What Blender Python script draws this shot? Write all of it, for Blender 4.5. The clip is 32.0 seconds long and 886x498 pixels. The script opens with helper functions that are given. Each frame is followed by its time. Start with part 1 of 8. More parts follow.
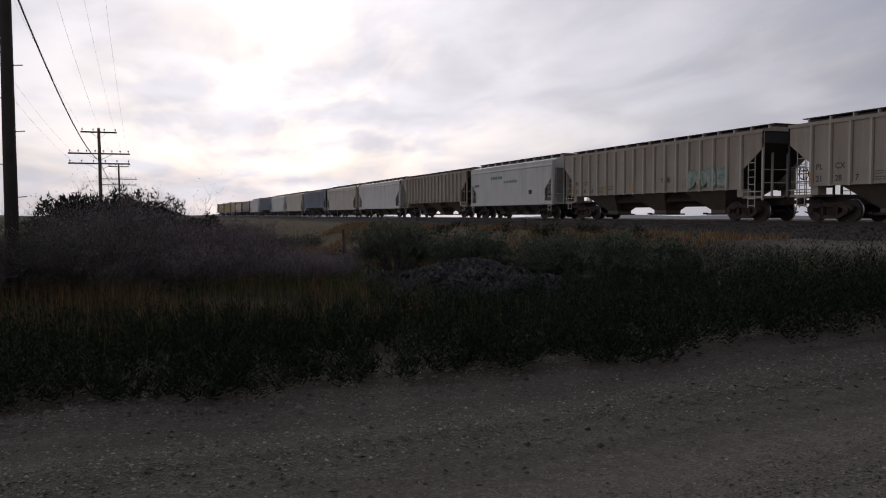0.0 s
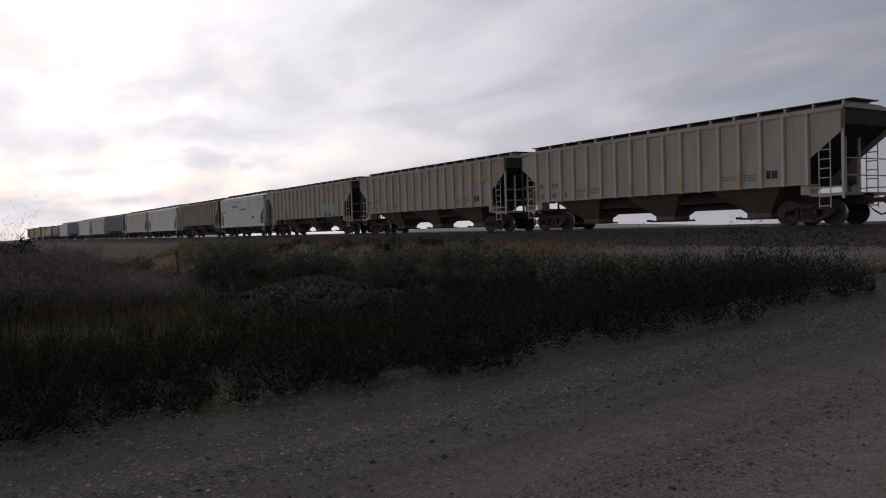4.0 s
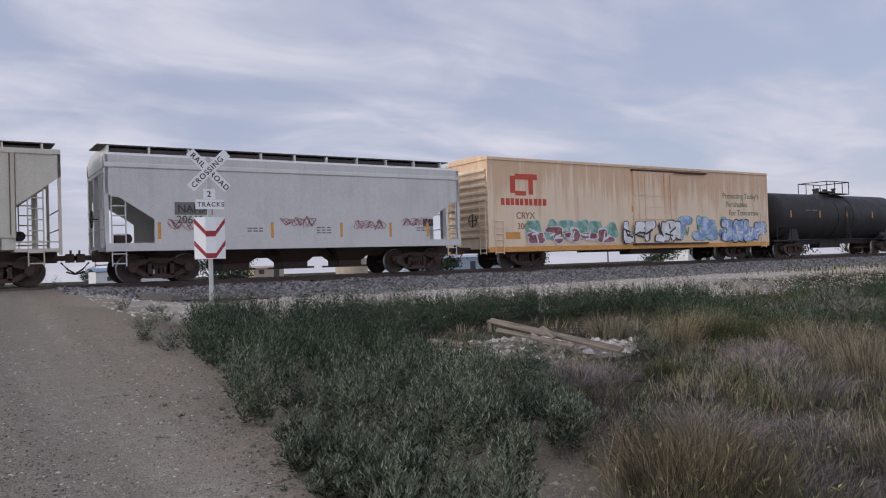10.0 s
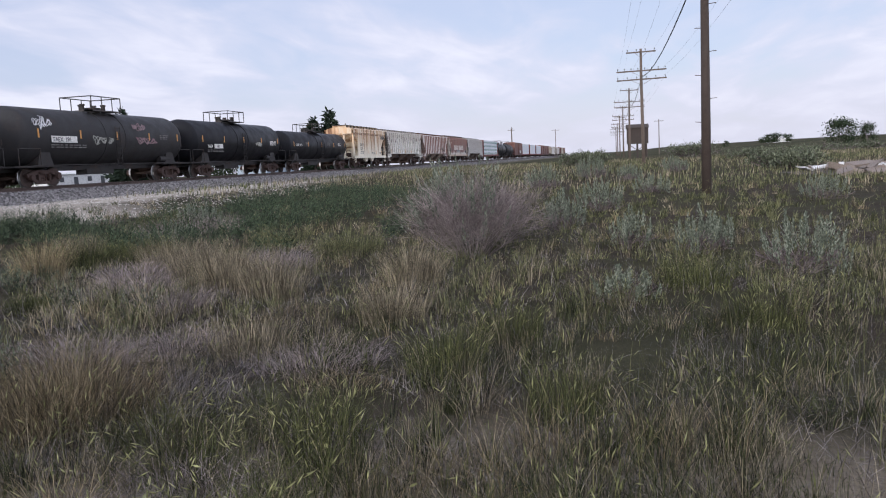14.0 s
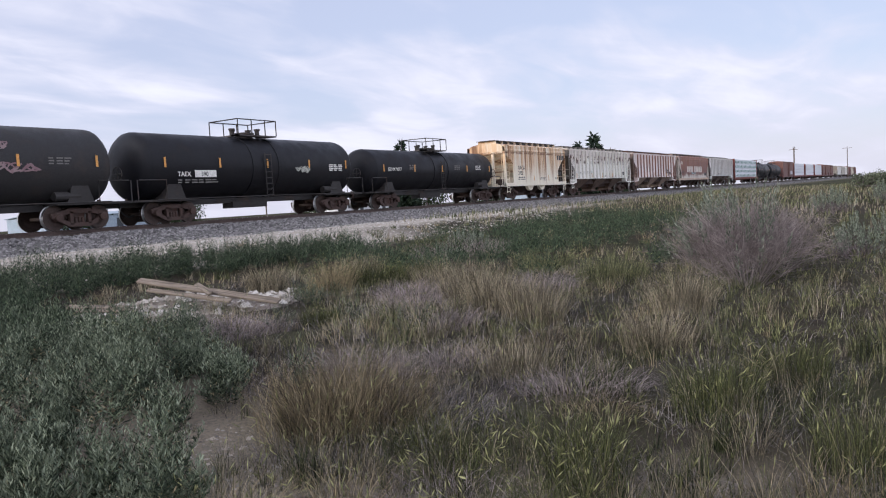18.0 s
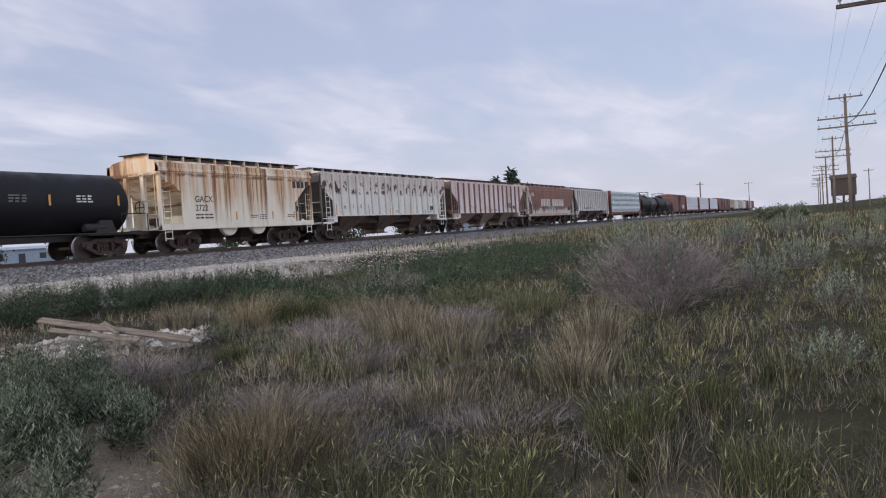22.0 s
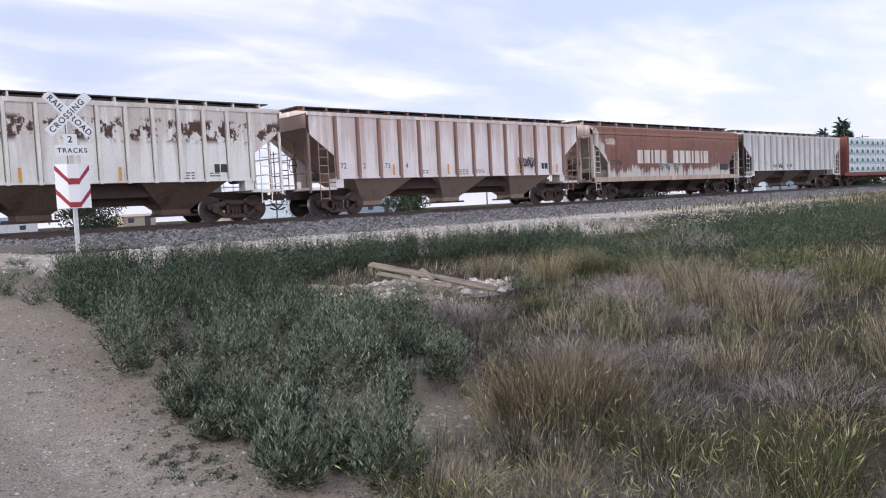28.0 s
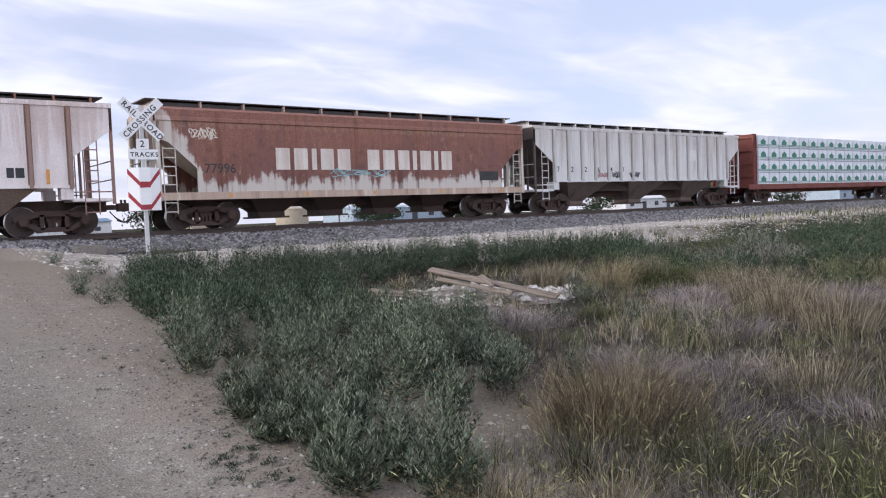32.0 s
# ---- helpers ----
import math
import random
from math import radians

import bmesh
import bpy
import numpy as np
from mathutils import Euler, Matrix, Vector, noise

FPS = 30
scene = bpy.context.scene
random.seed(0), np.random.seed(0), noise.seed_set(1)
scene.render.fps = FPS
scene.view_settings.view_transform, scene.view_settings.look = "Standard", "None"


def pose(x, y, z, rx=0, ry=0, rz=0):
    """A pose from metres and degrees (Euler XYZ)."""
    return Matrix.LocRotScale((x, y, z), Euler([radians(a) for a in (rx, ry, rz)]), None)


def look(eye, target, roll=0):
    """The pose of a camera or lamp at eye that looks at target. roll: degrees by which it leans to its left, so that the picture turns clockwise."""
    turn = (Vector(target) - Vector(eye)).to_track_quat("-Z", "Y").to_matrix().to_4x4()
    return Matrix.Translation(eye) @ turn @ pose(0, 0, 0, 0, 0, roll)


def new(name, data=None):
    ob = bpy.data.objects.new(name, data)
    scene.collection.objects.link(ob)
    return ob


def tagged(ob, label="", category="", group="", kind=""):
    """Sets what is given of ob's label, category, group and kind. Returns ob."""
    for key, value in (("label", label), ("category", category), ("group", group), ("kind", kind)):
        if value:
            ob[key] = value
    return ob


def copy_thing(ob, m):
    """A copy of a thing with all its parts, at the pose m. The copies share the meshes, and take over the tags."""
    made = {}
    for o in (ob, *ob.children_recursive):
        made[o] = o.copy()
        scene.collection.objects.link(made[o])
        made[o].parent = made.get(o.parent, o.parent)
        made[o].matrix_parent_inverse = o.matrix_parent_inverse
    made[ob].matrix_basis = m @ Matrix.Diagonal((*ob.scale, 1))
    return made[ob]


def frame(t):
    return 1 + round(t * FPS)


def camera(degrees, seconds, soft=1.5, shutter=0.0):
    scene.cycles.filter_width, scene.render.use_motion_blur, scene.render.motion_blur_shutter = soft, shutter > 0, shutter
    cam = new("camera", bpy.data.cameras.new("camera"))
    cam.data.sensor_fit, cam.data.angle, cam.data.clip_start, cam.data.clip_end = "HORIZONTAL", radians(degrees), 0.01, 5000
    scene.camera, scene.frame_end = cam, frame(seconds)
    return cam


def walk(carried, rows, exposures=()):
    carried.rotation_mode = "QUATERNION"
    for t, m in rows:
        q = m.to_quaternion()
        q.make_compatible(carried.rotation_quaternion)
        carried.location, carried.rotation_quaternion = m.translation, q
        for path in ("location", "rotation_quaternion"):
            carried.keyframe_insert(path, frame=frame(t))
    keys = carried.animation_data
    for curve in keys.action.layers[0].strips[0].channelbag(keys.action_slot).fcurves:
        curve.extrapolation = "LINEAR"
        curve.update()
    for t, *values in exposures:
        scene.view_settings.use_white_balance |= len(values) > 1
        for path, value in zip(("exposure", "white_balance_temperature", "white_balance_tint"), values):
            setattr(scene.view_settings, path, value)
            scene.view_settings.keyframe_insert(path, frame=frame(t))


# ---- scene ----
LENS = 59.95
cam = camera(LENS, 32.0, soft=1.1)
PATH = [
    (0, 0.054, 0.015, 1.609, 68.89, -2.59, -0.16),
    (0.5, 0.064, 0.022, 1.612, 67.50, -1.45, 0.49),
    (1, 0.071, 0.029, 1.609, 65.34, 0.33, 0.06),
    (1.5, 0.074, 0.040, 1.615, 63.05, -0.08, -1.47),
    (2, 0.081, 0.052, 1.608, 59.21, -1.12, -1.64),
    (2.5, 0.079, 0.040, 1.610, 59.45, -0.92, -1.09),
    (3, 0.070, 0.033, 1.610, 60.83, -0.43, -0.85),
    (3.5, 0.061, 0.051, 1.610, 59.59, 0.03, -0.32),
    (4, 0.064, 0.058, 1.616, 57.25, -1.63, -1.73),
    (4.5, 0.053, 0.052, 1.609, 59.52, -3.66, -1.57),
    (6.5, 0.128, -0.024, 1.650, 58.62, -3.74, -0.71),
    (7, 0.165, -0.041, 1.672, 51.94, -3.01, -0.19),
    (7.5, 0.199, -0.034, 1.686, 42.23, -2.82, 0.08),
    (8, 0.202, -0.007, 1.680, 33.90, -2.35, -0.20),
    (8.5, 0.189, 0.055, 1.661, 17.58, -3.83, -1.19),
    (9, 0.190, 0.089, 1.652, 7.18, -2.26, -1.13),
    (9.5, 0.053, -0.089, 1.618, -13.31, -0.36, -3.00),
    (10, -0.019, 0.141, 1.593, -33.43, 1.01, -1.85),
    (10.5, -0.029, 0.116, 1.596, -54.62, -0.86, -2.63),
    (11, -0.039, 0.086, 1.599, -65.61, -3.51, -0.85),
    (11.5, -0.033, 0.029, 1.608, -70.95, -4.28, -1.49),
    (12, -0.040, -0.005, 1.607, -76.98, -3.65, -3.31),
    (12.5, -0.043, -0.000, 1.612, -77.17, -3.40, -4.27),
    (13, -0.049, -0.003, 1.611, -76.51, -3.46, -4.21),
    (13.5, -0.042, -0.003, 1.609, -76.81, -3.74, -3.20),
    (14, -0.011, 0.019, 1.603, -77.56, -6.56, -2.70),
    (14.5, 0.014, 0.026, 1.601, -74.28, -4.54, -2.22),
    (15, 0.054, 0.045, 1.603, -68.73, -4.25, -1.52),
    (15.5, 0.049, 0.046, 1.602, -67.37, -1.61, -1.80),
    (17.5, 0.009, 0.006, 1.587, -67.55, -4.48, -2.83),
    (18, -0.039, 0.024, 1.602, -58.24, -3.70, -3.32),
    (18.5, -0.060, 0.035, 1.613, -56.30, -2.97, -2.72),
    (19, -0.039, 0.016, 1.604, -61.00, -2.69, -2.80),
    (19.5, 0.024, -0.019, 1.592, -66.22, -2.22, -3.79),
    (20, 0.052, -0.022, 1.581, -71.62, -3.79, -4.12),
    (20.5, 0.022, -0.029, 1.590, -73.31, -3.12, -4.46),
    (21, 0.009, -0.023, 1.596, -70.86, -2.90, -4.81),
    (21.5, -0.000, -0.002, 1.600, -66.57, -1.78, -4.26),
    (22, -0.001, 0.013, 1.602, -64.30, -1.54, -3.52),
    (22.5, -0.019, 0.012, 1.606, -61.27, -1.61, -3.23),
    (23, -0.019, 0.021, 1.593, -57.26, -3.72, -2.90),
    (23.5, -0.086, 0.044, 1.583, -47.16, -4.68, -3.26),
    (24, -0.106, 0.046, 1.582, -46.57, -6.87, -2.94),
    (24.5, -0.123, 0.031, 1.583, -46.92, -6.11, -3.32),
    (25, -0.155, 0.061, 1.588, -46.66, -8.59, -0.12),
    (25.5, -0.159, 0.053, 1.583, -41.40, -7.45, -0.01),
    (27.5, -0.100, -0.039, 1.567, -38.37, -3.42, -2.69),
    (28, -0.104, -0.032, 1.603, -42.05, -3.52, -2.78),
    (28.5, -0.105, -0.030, 1.605, -43.16, -2.52, -3.28),
    (29, -0.129, -0.014, 1.564, -43.82, -2.55, -3.12),
    (29.5, -0.123, -0.025, 1.583, -44.14, -1.69, -3.00),
    (30, -0.126, -0.031, 1.562, -44.05, -2.12, -2.52),
    (30.5, -0.121, -0.016, 1.579, -41.09, -2.95, -2.14),
    (31, -0.105, -0.008, 1.584, -39.19, -3.33, -1.29),
    (31.5, -0.087, 0.012, 1.587, -39.02, -4.10, -1.83),
    (32, -0.066, 0.015, 1.601, -37.60, -2.90, -2.22),
]


def camera_pose(x, y, z, yaw, pitch, roll):
    return pose(x, y, z, 0, 0, yaw) @ pose(0, 0, 0, 90 + pitch, 0, 0) @ pose(0, 0, 0, 0, 0, roll)


EXPOSURES = [(0, -1.33, 6450, 10), (1, -1.55, 6450, 10), (2, -1.36, 6450, 10), (3, -1.28, 6450, 10), (4.5, -1.3, 6450, 10), (6.8, -1.2, 6400, 10), (8.0, -0.4, 6350, 10), (8.3, -0.2, 6320, 10), (8.6, -0.04, 6280, 10), (9.5, 0.08, 6200, 10), (10.0, -0.14, 6200, 10), (10.4, -0.02, 6200, 10), (11, 0.27, 6200, 10), (12, 0.22, 6150, 10), (14, 0.27, 6120, 10), (15, 0.3, 6100, 10), (19, 0.35, 6200, 10), (20, 0.3, 6200, 10), (22, 0.02, 6150, 10), (23, 0.15, 6100, 10), (23.8, 0.55, 6280, 10), (25, 0.78, 6300, 10), (28, 0.58, 6200, 10), (29, 0.5, 6150, 10), (30, 0.34, 6100, 10), (31, 0.42, 6150, 10), (32, 0.5, 6150, 10)]
walk(cam, [(t, camera_pose(*row)) for t, *row in PATH], EXPOSURES)
# ---- sky and sun: broken high overcast, sun low behind thin cloud ----
SUN_ELEV, SUN_YAW = 15.0, 80.0   # degrees; yaw to the left of +y
a, b = radians(SUN_YAW), radians(SUN_ELEV)
SUN_DIR = Vector((-math.sin(a) * math.cos(b), math.cos(a) * math.cos(b), math.sin(b)))


def build_world():
    w = bpy.data.worlds.new("sky")
    scene.world = w
    w.use_nodes = True
    nt = w.node_tree
    nd = nt.nodes

    def put(socket, v):
        if isinstance(v, bpy.types.NodeSocket):
            nt.links.new(v, socket)
        else:
            socket.default_value = v

    def math_(op, x, y=0.0):
        n = nd.new("ShaderNodeMath")
        n.operation = op
        put(n.inputs[0], x)
        put(n.inputs[1], y)
        return n.outputs[0]

    def ramp(v, lo, hi, p=0.0, q=1.0):
        n = nd.new("ShaderNodeMapRange")
        n.interpolation_type = "SMOOTHSTEP"
        for i, s in enumerate((v, lo, hi, p, q)):
            put(n.inputs[i], s)
        return n.outputs[0]

    def mix(f, x, y, how="MIX"):
        n = nd.new("ShaderNodeMix")
        n.data_type, n.blend_type = "RGBA", how
        for i, s in ((0, f), (6, x), (7, y)):
            put(n.inputs[i], s)
        return n.outputs[2]

    way = nd.new("ShaderNodeTexCoord").outputs["Generated"]
    sep = nd.new("ShaderNodeSeparateXYZ")
    put(sep.inputs[0], way)
    x, y, z = sep.outputs
    up = math_("MAXIMUM", z, 0.0)
    flat = nd.new("ShaderNodeCombineXYZ")
    k = math_("ADD", up, 0.16)
    put(flat.inputs[0], math_("DIVIDE", x, k))
    put(flat.inputs[1], math_("DIVIDE", y, k))

    def cloud(scale, stretch, turn, detail, rough):
        m = nd.new("ShaderNodeMapping")
        put(m.inputs["Vector"], flat.outputs[0])
        m.inputs["Scale"].default_value, m.inputs["Rotation"].default_value = (1, stretch, 1), (0, 0, radians(turn))
        n = nd.new("ShaderNodeTexNoise")
        put(n.inputs["Vector"], m.outputs[0])
        n.inputs["Scale"].default_value, n.inputs["Detail"].default_value, n.inputs["Roughness"].default_value = scale, detail, rough
        n.inputs["Distortion"].default_value = 0.6
        return n.outputs["Fac"]

    broad, wisps = cloud(0.7, 1.4, 20, 5, 0.5), cloud(1.6, 1.9, 35, 7, 0.52)
    cover = math_("ADD", math_("MULTIPLY", broad, 0.62), math_("MULTIPLY", wisps, 0.38))
    sky = nd.new("ShaderNodeTexSky")
    sky.sky_type = "NISHITA"
    sky.sun_disc = False
    sky.sun_elevation = radians(SUN_ELEV)
    sky.sun_rotation = radians(-SUN_YAW)
    blue = mix(0.035, (0.45, 0.465, 0.6, 1), sky.outputs[0], "ADD")
    c = mix(ramp(cover, 0.4, 0.6), blue, (0.74, 0.735, 0.85, 1))
    c = mix(ramp(cover, 0.5, 0.7), c, (0.92, 0.91, 0.98, 1))
    c = mix(ramp(up, 0.0, 0.13, 0.65, 0.0), c, (0.74, 0.71, 0.79, 1))
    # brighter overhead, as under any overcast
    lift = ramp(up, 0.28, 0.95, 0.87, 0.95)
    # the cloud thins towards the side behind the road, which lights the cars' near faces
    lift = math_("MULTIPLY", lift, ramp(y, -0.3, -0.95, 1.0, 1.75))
    dot = nd.new("ShaderNodeVectorMath")
    dot.operation = "DOT_PRODUCT"
    put(dot.inputs[0], way)
    put(dot.inputs[1], SUN_DIR)
    g = math_("MAXIMUM", dot.outputs["Value"], 0.0)
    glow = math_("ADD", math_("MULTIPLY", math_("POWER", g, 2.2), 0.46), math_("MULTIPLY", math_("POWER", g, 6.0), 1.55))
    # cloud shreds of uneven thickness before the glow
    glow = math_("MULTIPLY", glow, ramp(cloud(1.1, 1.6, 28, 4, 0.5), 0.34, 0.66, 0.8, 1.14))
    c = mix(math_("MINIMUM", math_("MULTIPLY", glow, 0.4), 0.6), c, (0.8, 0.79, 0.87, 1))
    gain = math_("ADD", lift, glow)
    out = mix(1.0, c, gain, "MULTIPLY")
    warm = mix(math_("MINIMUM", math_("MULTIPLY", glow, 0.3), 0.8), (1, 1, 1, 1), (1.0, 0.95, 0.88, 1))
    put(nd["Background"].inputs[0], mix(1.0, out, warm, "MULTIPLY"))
    nd["Background"].inputs[1].default_value = 1.0


build_world()
sun_data = bpy.data.lights.new("sun", "SUN")
sun_data.energy, sun_data.angle, sun_data.color = 1.3, radians(16), (1, 0.92, 0.82)
sun = new("sun", sun_data)
sun.matrix_world = look(SUN_DIR * 50, (0, 0, 0))
# ---- building helpers ----


def part(name, bm, material, parent=None, label="", smooth=False):
    me = bpy.data.meshes.new(name)
    if smooth:
        for f in bm.faces:
            f.smooth = True
    bm.to_mesh(me)
    bm.free()
    for m in material if isinstance(material, (list, tuple)) else (material,):
        me.materials.append(m)
    ob = new(name, me)
    ob.parent = parent
    if label:
        tagged(ob, label)
    return ob


def again(ob, parent, m=None, label=""):
    """Another object on the mesh of ob."""
    o = new(ob.name.split(".")[0], ob.data)
    o.parent = parent
    if m is not None:
        o.matrix_basis = m
    if label:
        tagged(o, label)
    return o


def empty(name, label, category, m=None, group="", kind=""):
    ob = new(name)
    ob.empty_display_size = 0.2
    if m is not None:
        ob.matrix_basis = m
    return tagged(ob, label, category, group, kind)


def box(bm, x0, x1, y0, y1, z0, z1):
    v = [bm.verts.new((x, y, z)) for x in (x0, x1) for y in (y0, y1) for z in (z0, z1)]
    for q in ((0, 1, 3, 2), (4, 6, 7, 5), (0, 4, 5, 1), (2, 3, 7, 6), (0, 2, 6, 4), (1, 5, 7, 3)):
        bm.faces.new([v[i] for i in q])
    return bm


def boxes(*rows):
    bm = bmesh.new()
    for r in rows:
        box(bm, *r)
    return bm


def loft(bm, rings, close=True, caps=True):
    """Skins rings of points that all have the same count."""
    vs = [[bm.verts.new(p) for p in r] for r in rings]
    n = len(vs[0])
    for a, b in zip(vs, vs[1:]):
        for i in range(n if close else n - 1):
            j = (i + 1) % n
            bm.faces.new((a[i], a[j], b[j], b[i]))
    if caps and close:
        bm.faces.new(vs[0][::-1])
        bm.faces.new(vs[-1])
    return bm


def prism(poly, y0, y1, bm=None):
    """An outline in x and z, thick from y0 to y1."""
    bm = bm or bmesh.new()
    loft(bm, [[(x, y0, z) for x, z in poly], [(x, y1, z) for x, z in poly]])
    bmesh.ops.recalc_face_normals(bm, faces=bm.faces)
    return bm


def along_x(poly, x0, x1, bm=None):
    """An outline in y and z, drawn out from x0 to x1."""
    bm = bm or bmesh.new()
    loft(bm, [[(x0, y, z) for y, z in poly], [(x1, y, z) for y, z in poly]])
    bmesh.ops.recalc_face_normals(bm, faces=bm.faces)
    return bm


def tube(bm, pts, r, n=6, r1=None):
    """A round bar along points."""
    pts = [Vector(p) for p in pts]
    rings = []
    for i, p in enumerate(pts):
        d = (pts[min(i + 1, len(pts) - 1)] - pts[max(i - 1, 0)]).normalized()
        u = d.orthogonal().normalized() if abs(d.z) < 0.9 else Vector((1, 0, 0)).cross(d).normalized()
        w = d.cross(u)
        rr = r if r1 is None else r + (r1 - r) * i / (len(pts) - 1)
        rings.append([p + (u * math.cos(2 * math.pi * k / n) + w * math.sin(2 * math.pi * k / n)) * rr for k in range(n)])
    return loft(bm, rings)


def tubes(r, *lines, n=6):
    bm = bmesh.new()
    for l in lines:
        tube(bm, l, r, n)
    return bm


def turned(bm, axis, c, profile, n=24):
    """A turned body: profile of (place along axis, radius) round the axis 'x', 'y' or 'z' through c."""
    rings = []
    for s, r in profile:
        ring = []
        for k in range(n):
            a, b = r * math.cos(2 * math.pi * k / n), r * math.sin(2 * math.pi * k / n)
            ring.append({"x": (c[0] + s, c[1] + a, c[2] + b), "y": (c[0] + a, c[1] + s, c[2] + b), "z": (c[0] + a, c[1] + b, c[2] + s)}[axis])
        rings.append(ring)
    loft(bm, rings)
    bmesh.ops.recalc_face_normals(bm, faces=bm.faces)
    return bm


def lettering(text, size, x, y, z, material, parent, name="lettering", turn=None, spread=1.0, bold=None):
    """Raised characters that face -y, with their lower left corner at x, z."""
    c = bpy.data.curves.new(name, "FONT")
    c.body, c.size, c.extrude, c.space_character, c.offset = text, size, 0.002, spread, 0.012 * size if bold is None else bold
    t = bpy.data.objects.new(name, c)
    scene.collection.objects.link(t)
    bpy.context.view_layer.update()
    me = bpy.data.meshes.new_from_object(t)
    bpy.data.objects.remove(t)
    bpy.data.curves.remove(c)
    me.materials.append(material)
    ob = new(name, me)
    ob.parent = parent
    ob.matrix_basis = pose(x, y, z, 90) if turn is None else turn
    return ob


class Nodes:
    """Short ways to wire a procedural material."""

    def __init__(self, name, rough=0.7, metal=0.0):
        self.m = bpy.data.materials.new(name)
        self.m.use_nodes = True
        self.nt = self.m.node_tree
        self.p = self.nt.nodes["Principled BSDF"]
        self.p.inputs["Roughness"].default_value = rough
        self.p.inputs["Metallic"].default_value = metal

    def add(self, kind):
        return self.nt.nodes.new("ShaderNode" + kind)

    def put(self, socket, v):
        if isinstance(v, bpy.types.NodeSocket):
            self.nt.links.new(v, socket)
        elif isinstance(v, tuple) and len(v) == 3 and socket.type == "RGBA":
            socket.default_value = (*v, 1)
        else:
            socket.default_value = v

    def coord(self, scale=(1, 1, 1), shift=(0, 0, 0), kind="Object"):
        n = self.add("Mapping")
        self.put(n.inputs["Vector"], self.add("TexCoord").outputs[kind])
        n.inputs["Scale"].default_value, n.inputs["Location"].default_value = scale, shift
        return n.outputs[0]

    def noise(self, scale, vec=None, detail=4, rough=0.6):
        n = self.add("TexNoise")
        n.inputs["Scale"].default_value, n.inputs["Detail"].default_value, n.inputs["Roughness"].default_value = scale, detail, rough
        self.put(n.inputs["Vector"], vec if vec is not None else self.coord())
        return n.outputs["Fac"]

    def cells(self, scale, vec=None, out="Color"):
        n = self.add("TexVoronoi")
        n.inputs["Scale"].default_value = scale
        self.put(n.inputs["Vector"], vec if vec is not None else self.coord())
        return n.outputs[out]

    def math(self, op, a, b=0.0, clamp=False):
        n = self.add("Math")
        n.operation, n.use_clamp = op, clamp
        self.put(n.inputs[0], a)
        self.put(n.inputs[1], b)
        return n.outputs[0]

    def ramp(self, v, lo, hi, a=0.0, b=1.0):
        n = self.add("MapRange")
        n.interpolation_type = "SMOOTHSTEP"
        self.put(n.inputs[0], v)
        for i, x in enumerate((lo, hi, a, b)):
            self.put(n.inputs[i + 1], x)
        return n.outputs[0]

    def mix(self, f, a, b, how="MIX"):
        n = self.add("Mix")
        n.data_type, n.blend_type = "RGBA", how
        self.put(n.inputs[0], f)
        self.put(n.inputs[6], a)
        self.put(n.inputs[7], b)
        return n.outputs[2]

    def axis(self, vec, i):
        n = self.add("SeparateXYZ")
        self.put(n.inputs[0], vec)
        return n.outputs[i]

    def random(self):
        return self.add("ObjectInfo").outputs["Random"]

    def island(self):
        return self.add("NewGeometry").outputs["Random Per Island"]

    def color(self, v):
        self.put(self.p.inputs["Base Color"], v)
        return self

    def rough(self, v):
        self.put(self.p.inputs["Roughness"], v)
        return self

    def bump(self, v, strength=0.3, dist=0.02):
        n = self.add("Bump")
        n.inputs["Strength"].default_value, n.inputs["Distance"].default_value = strength, dist
        self.put(n.inputs["Height"], v)
        self.put(self.p.inputs["Normal"], n.outputs[0])
        return self


def tint(c, k):
    return tuple(min(1.0, v * k) for v in c)


def worn(name, base, rough=0.6, spread=0.25, scale=3.0, dirt=(0.06, 0.045, 0.035), dirty=0.35, metal=0.0, bump=0.15):
    """A plain surface with soft stains and fine grain."""
    g = Nodes(name, rough, metal)
    big, fine = g.noise(scale * 0.4, detail=5), g.noise(scale * 9, detail=3)
    c = g.mix(g.ramp(fine, 0.3, 0.7), tint(base, 1 - spread), tint(base, 1 + spread))
    c = g.mix(g.ramp(big, 0.5, 0.75, 0, dirty), c, dirt)
    g.color(c).rough(g.ramp(big, 0.3, 0.8, rough - 0.08, min(1, rough + 0.2)))
    g.bump(fine, bump, 0.01)
    return g.m


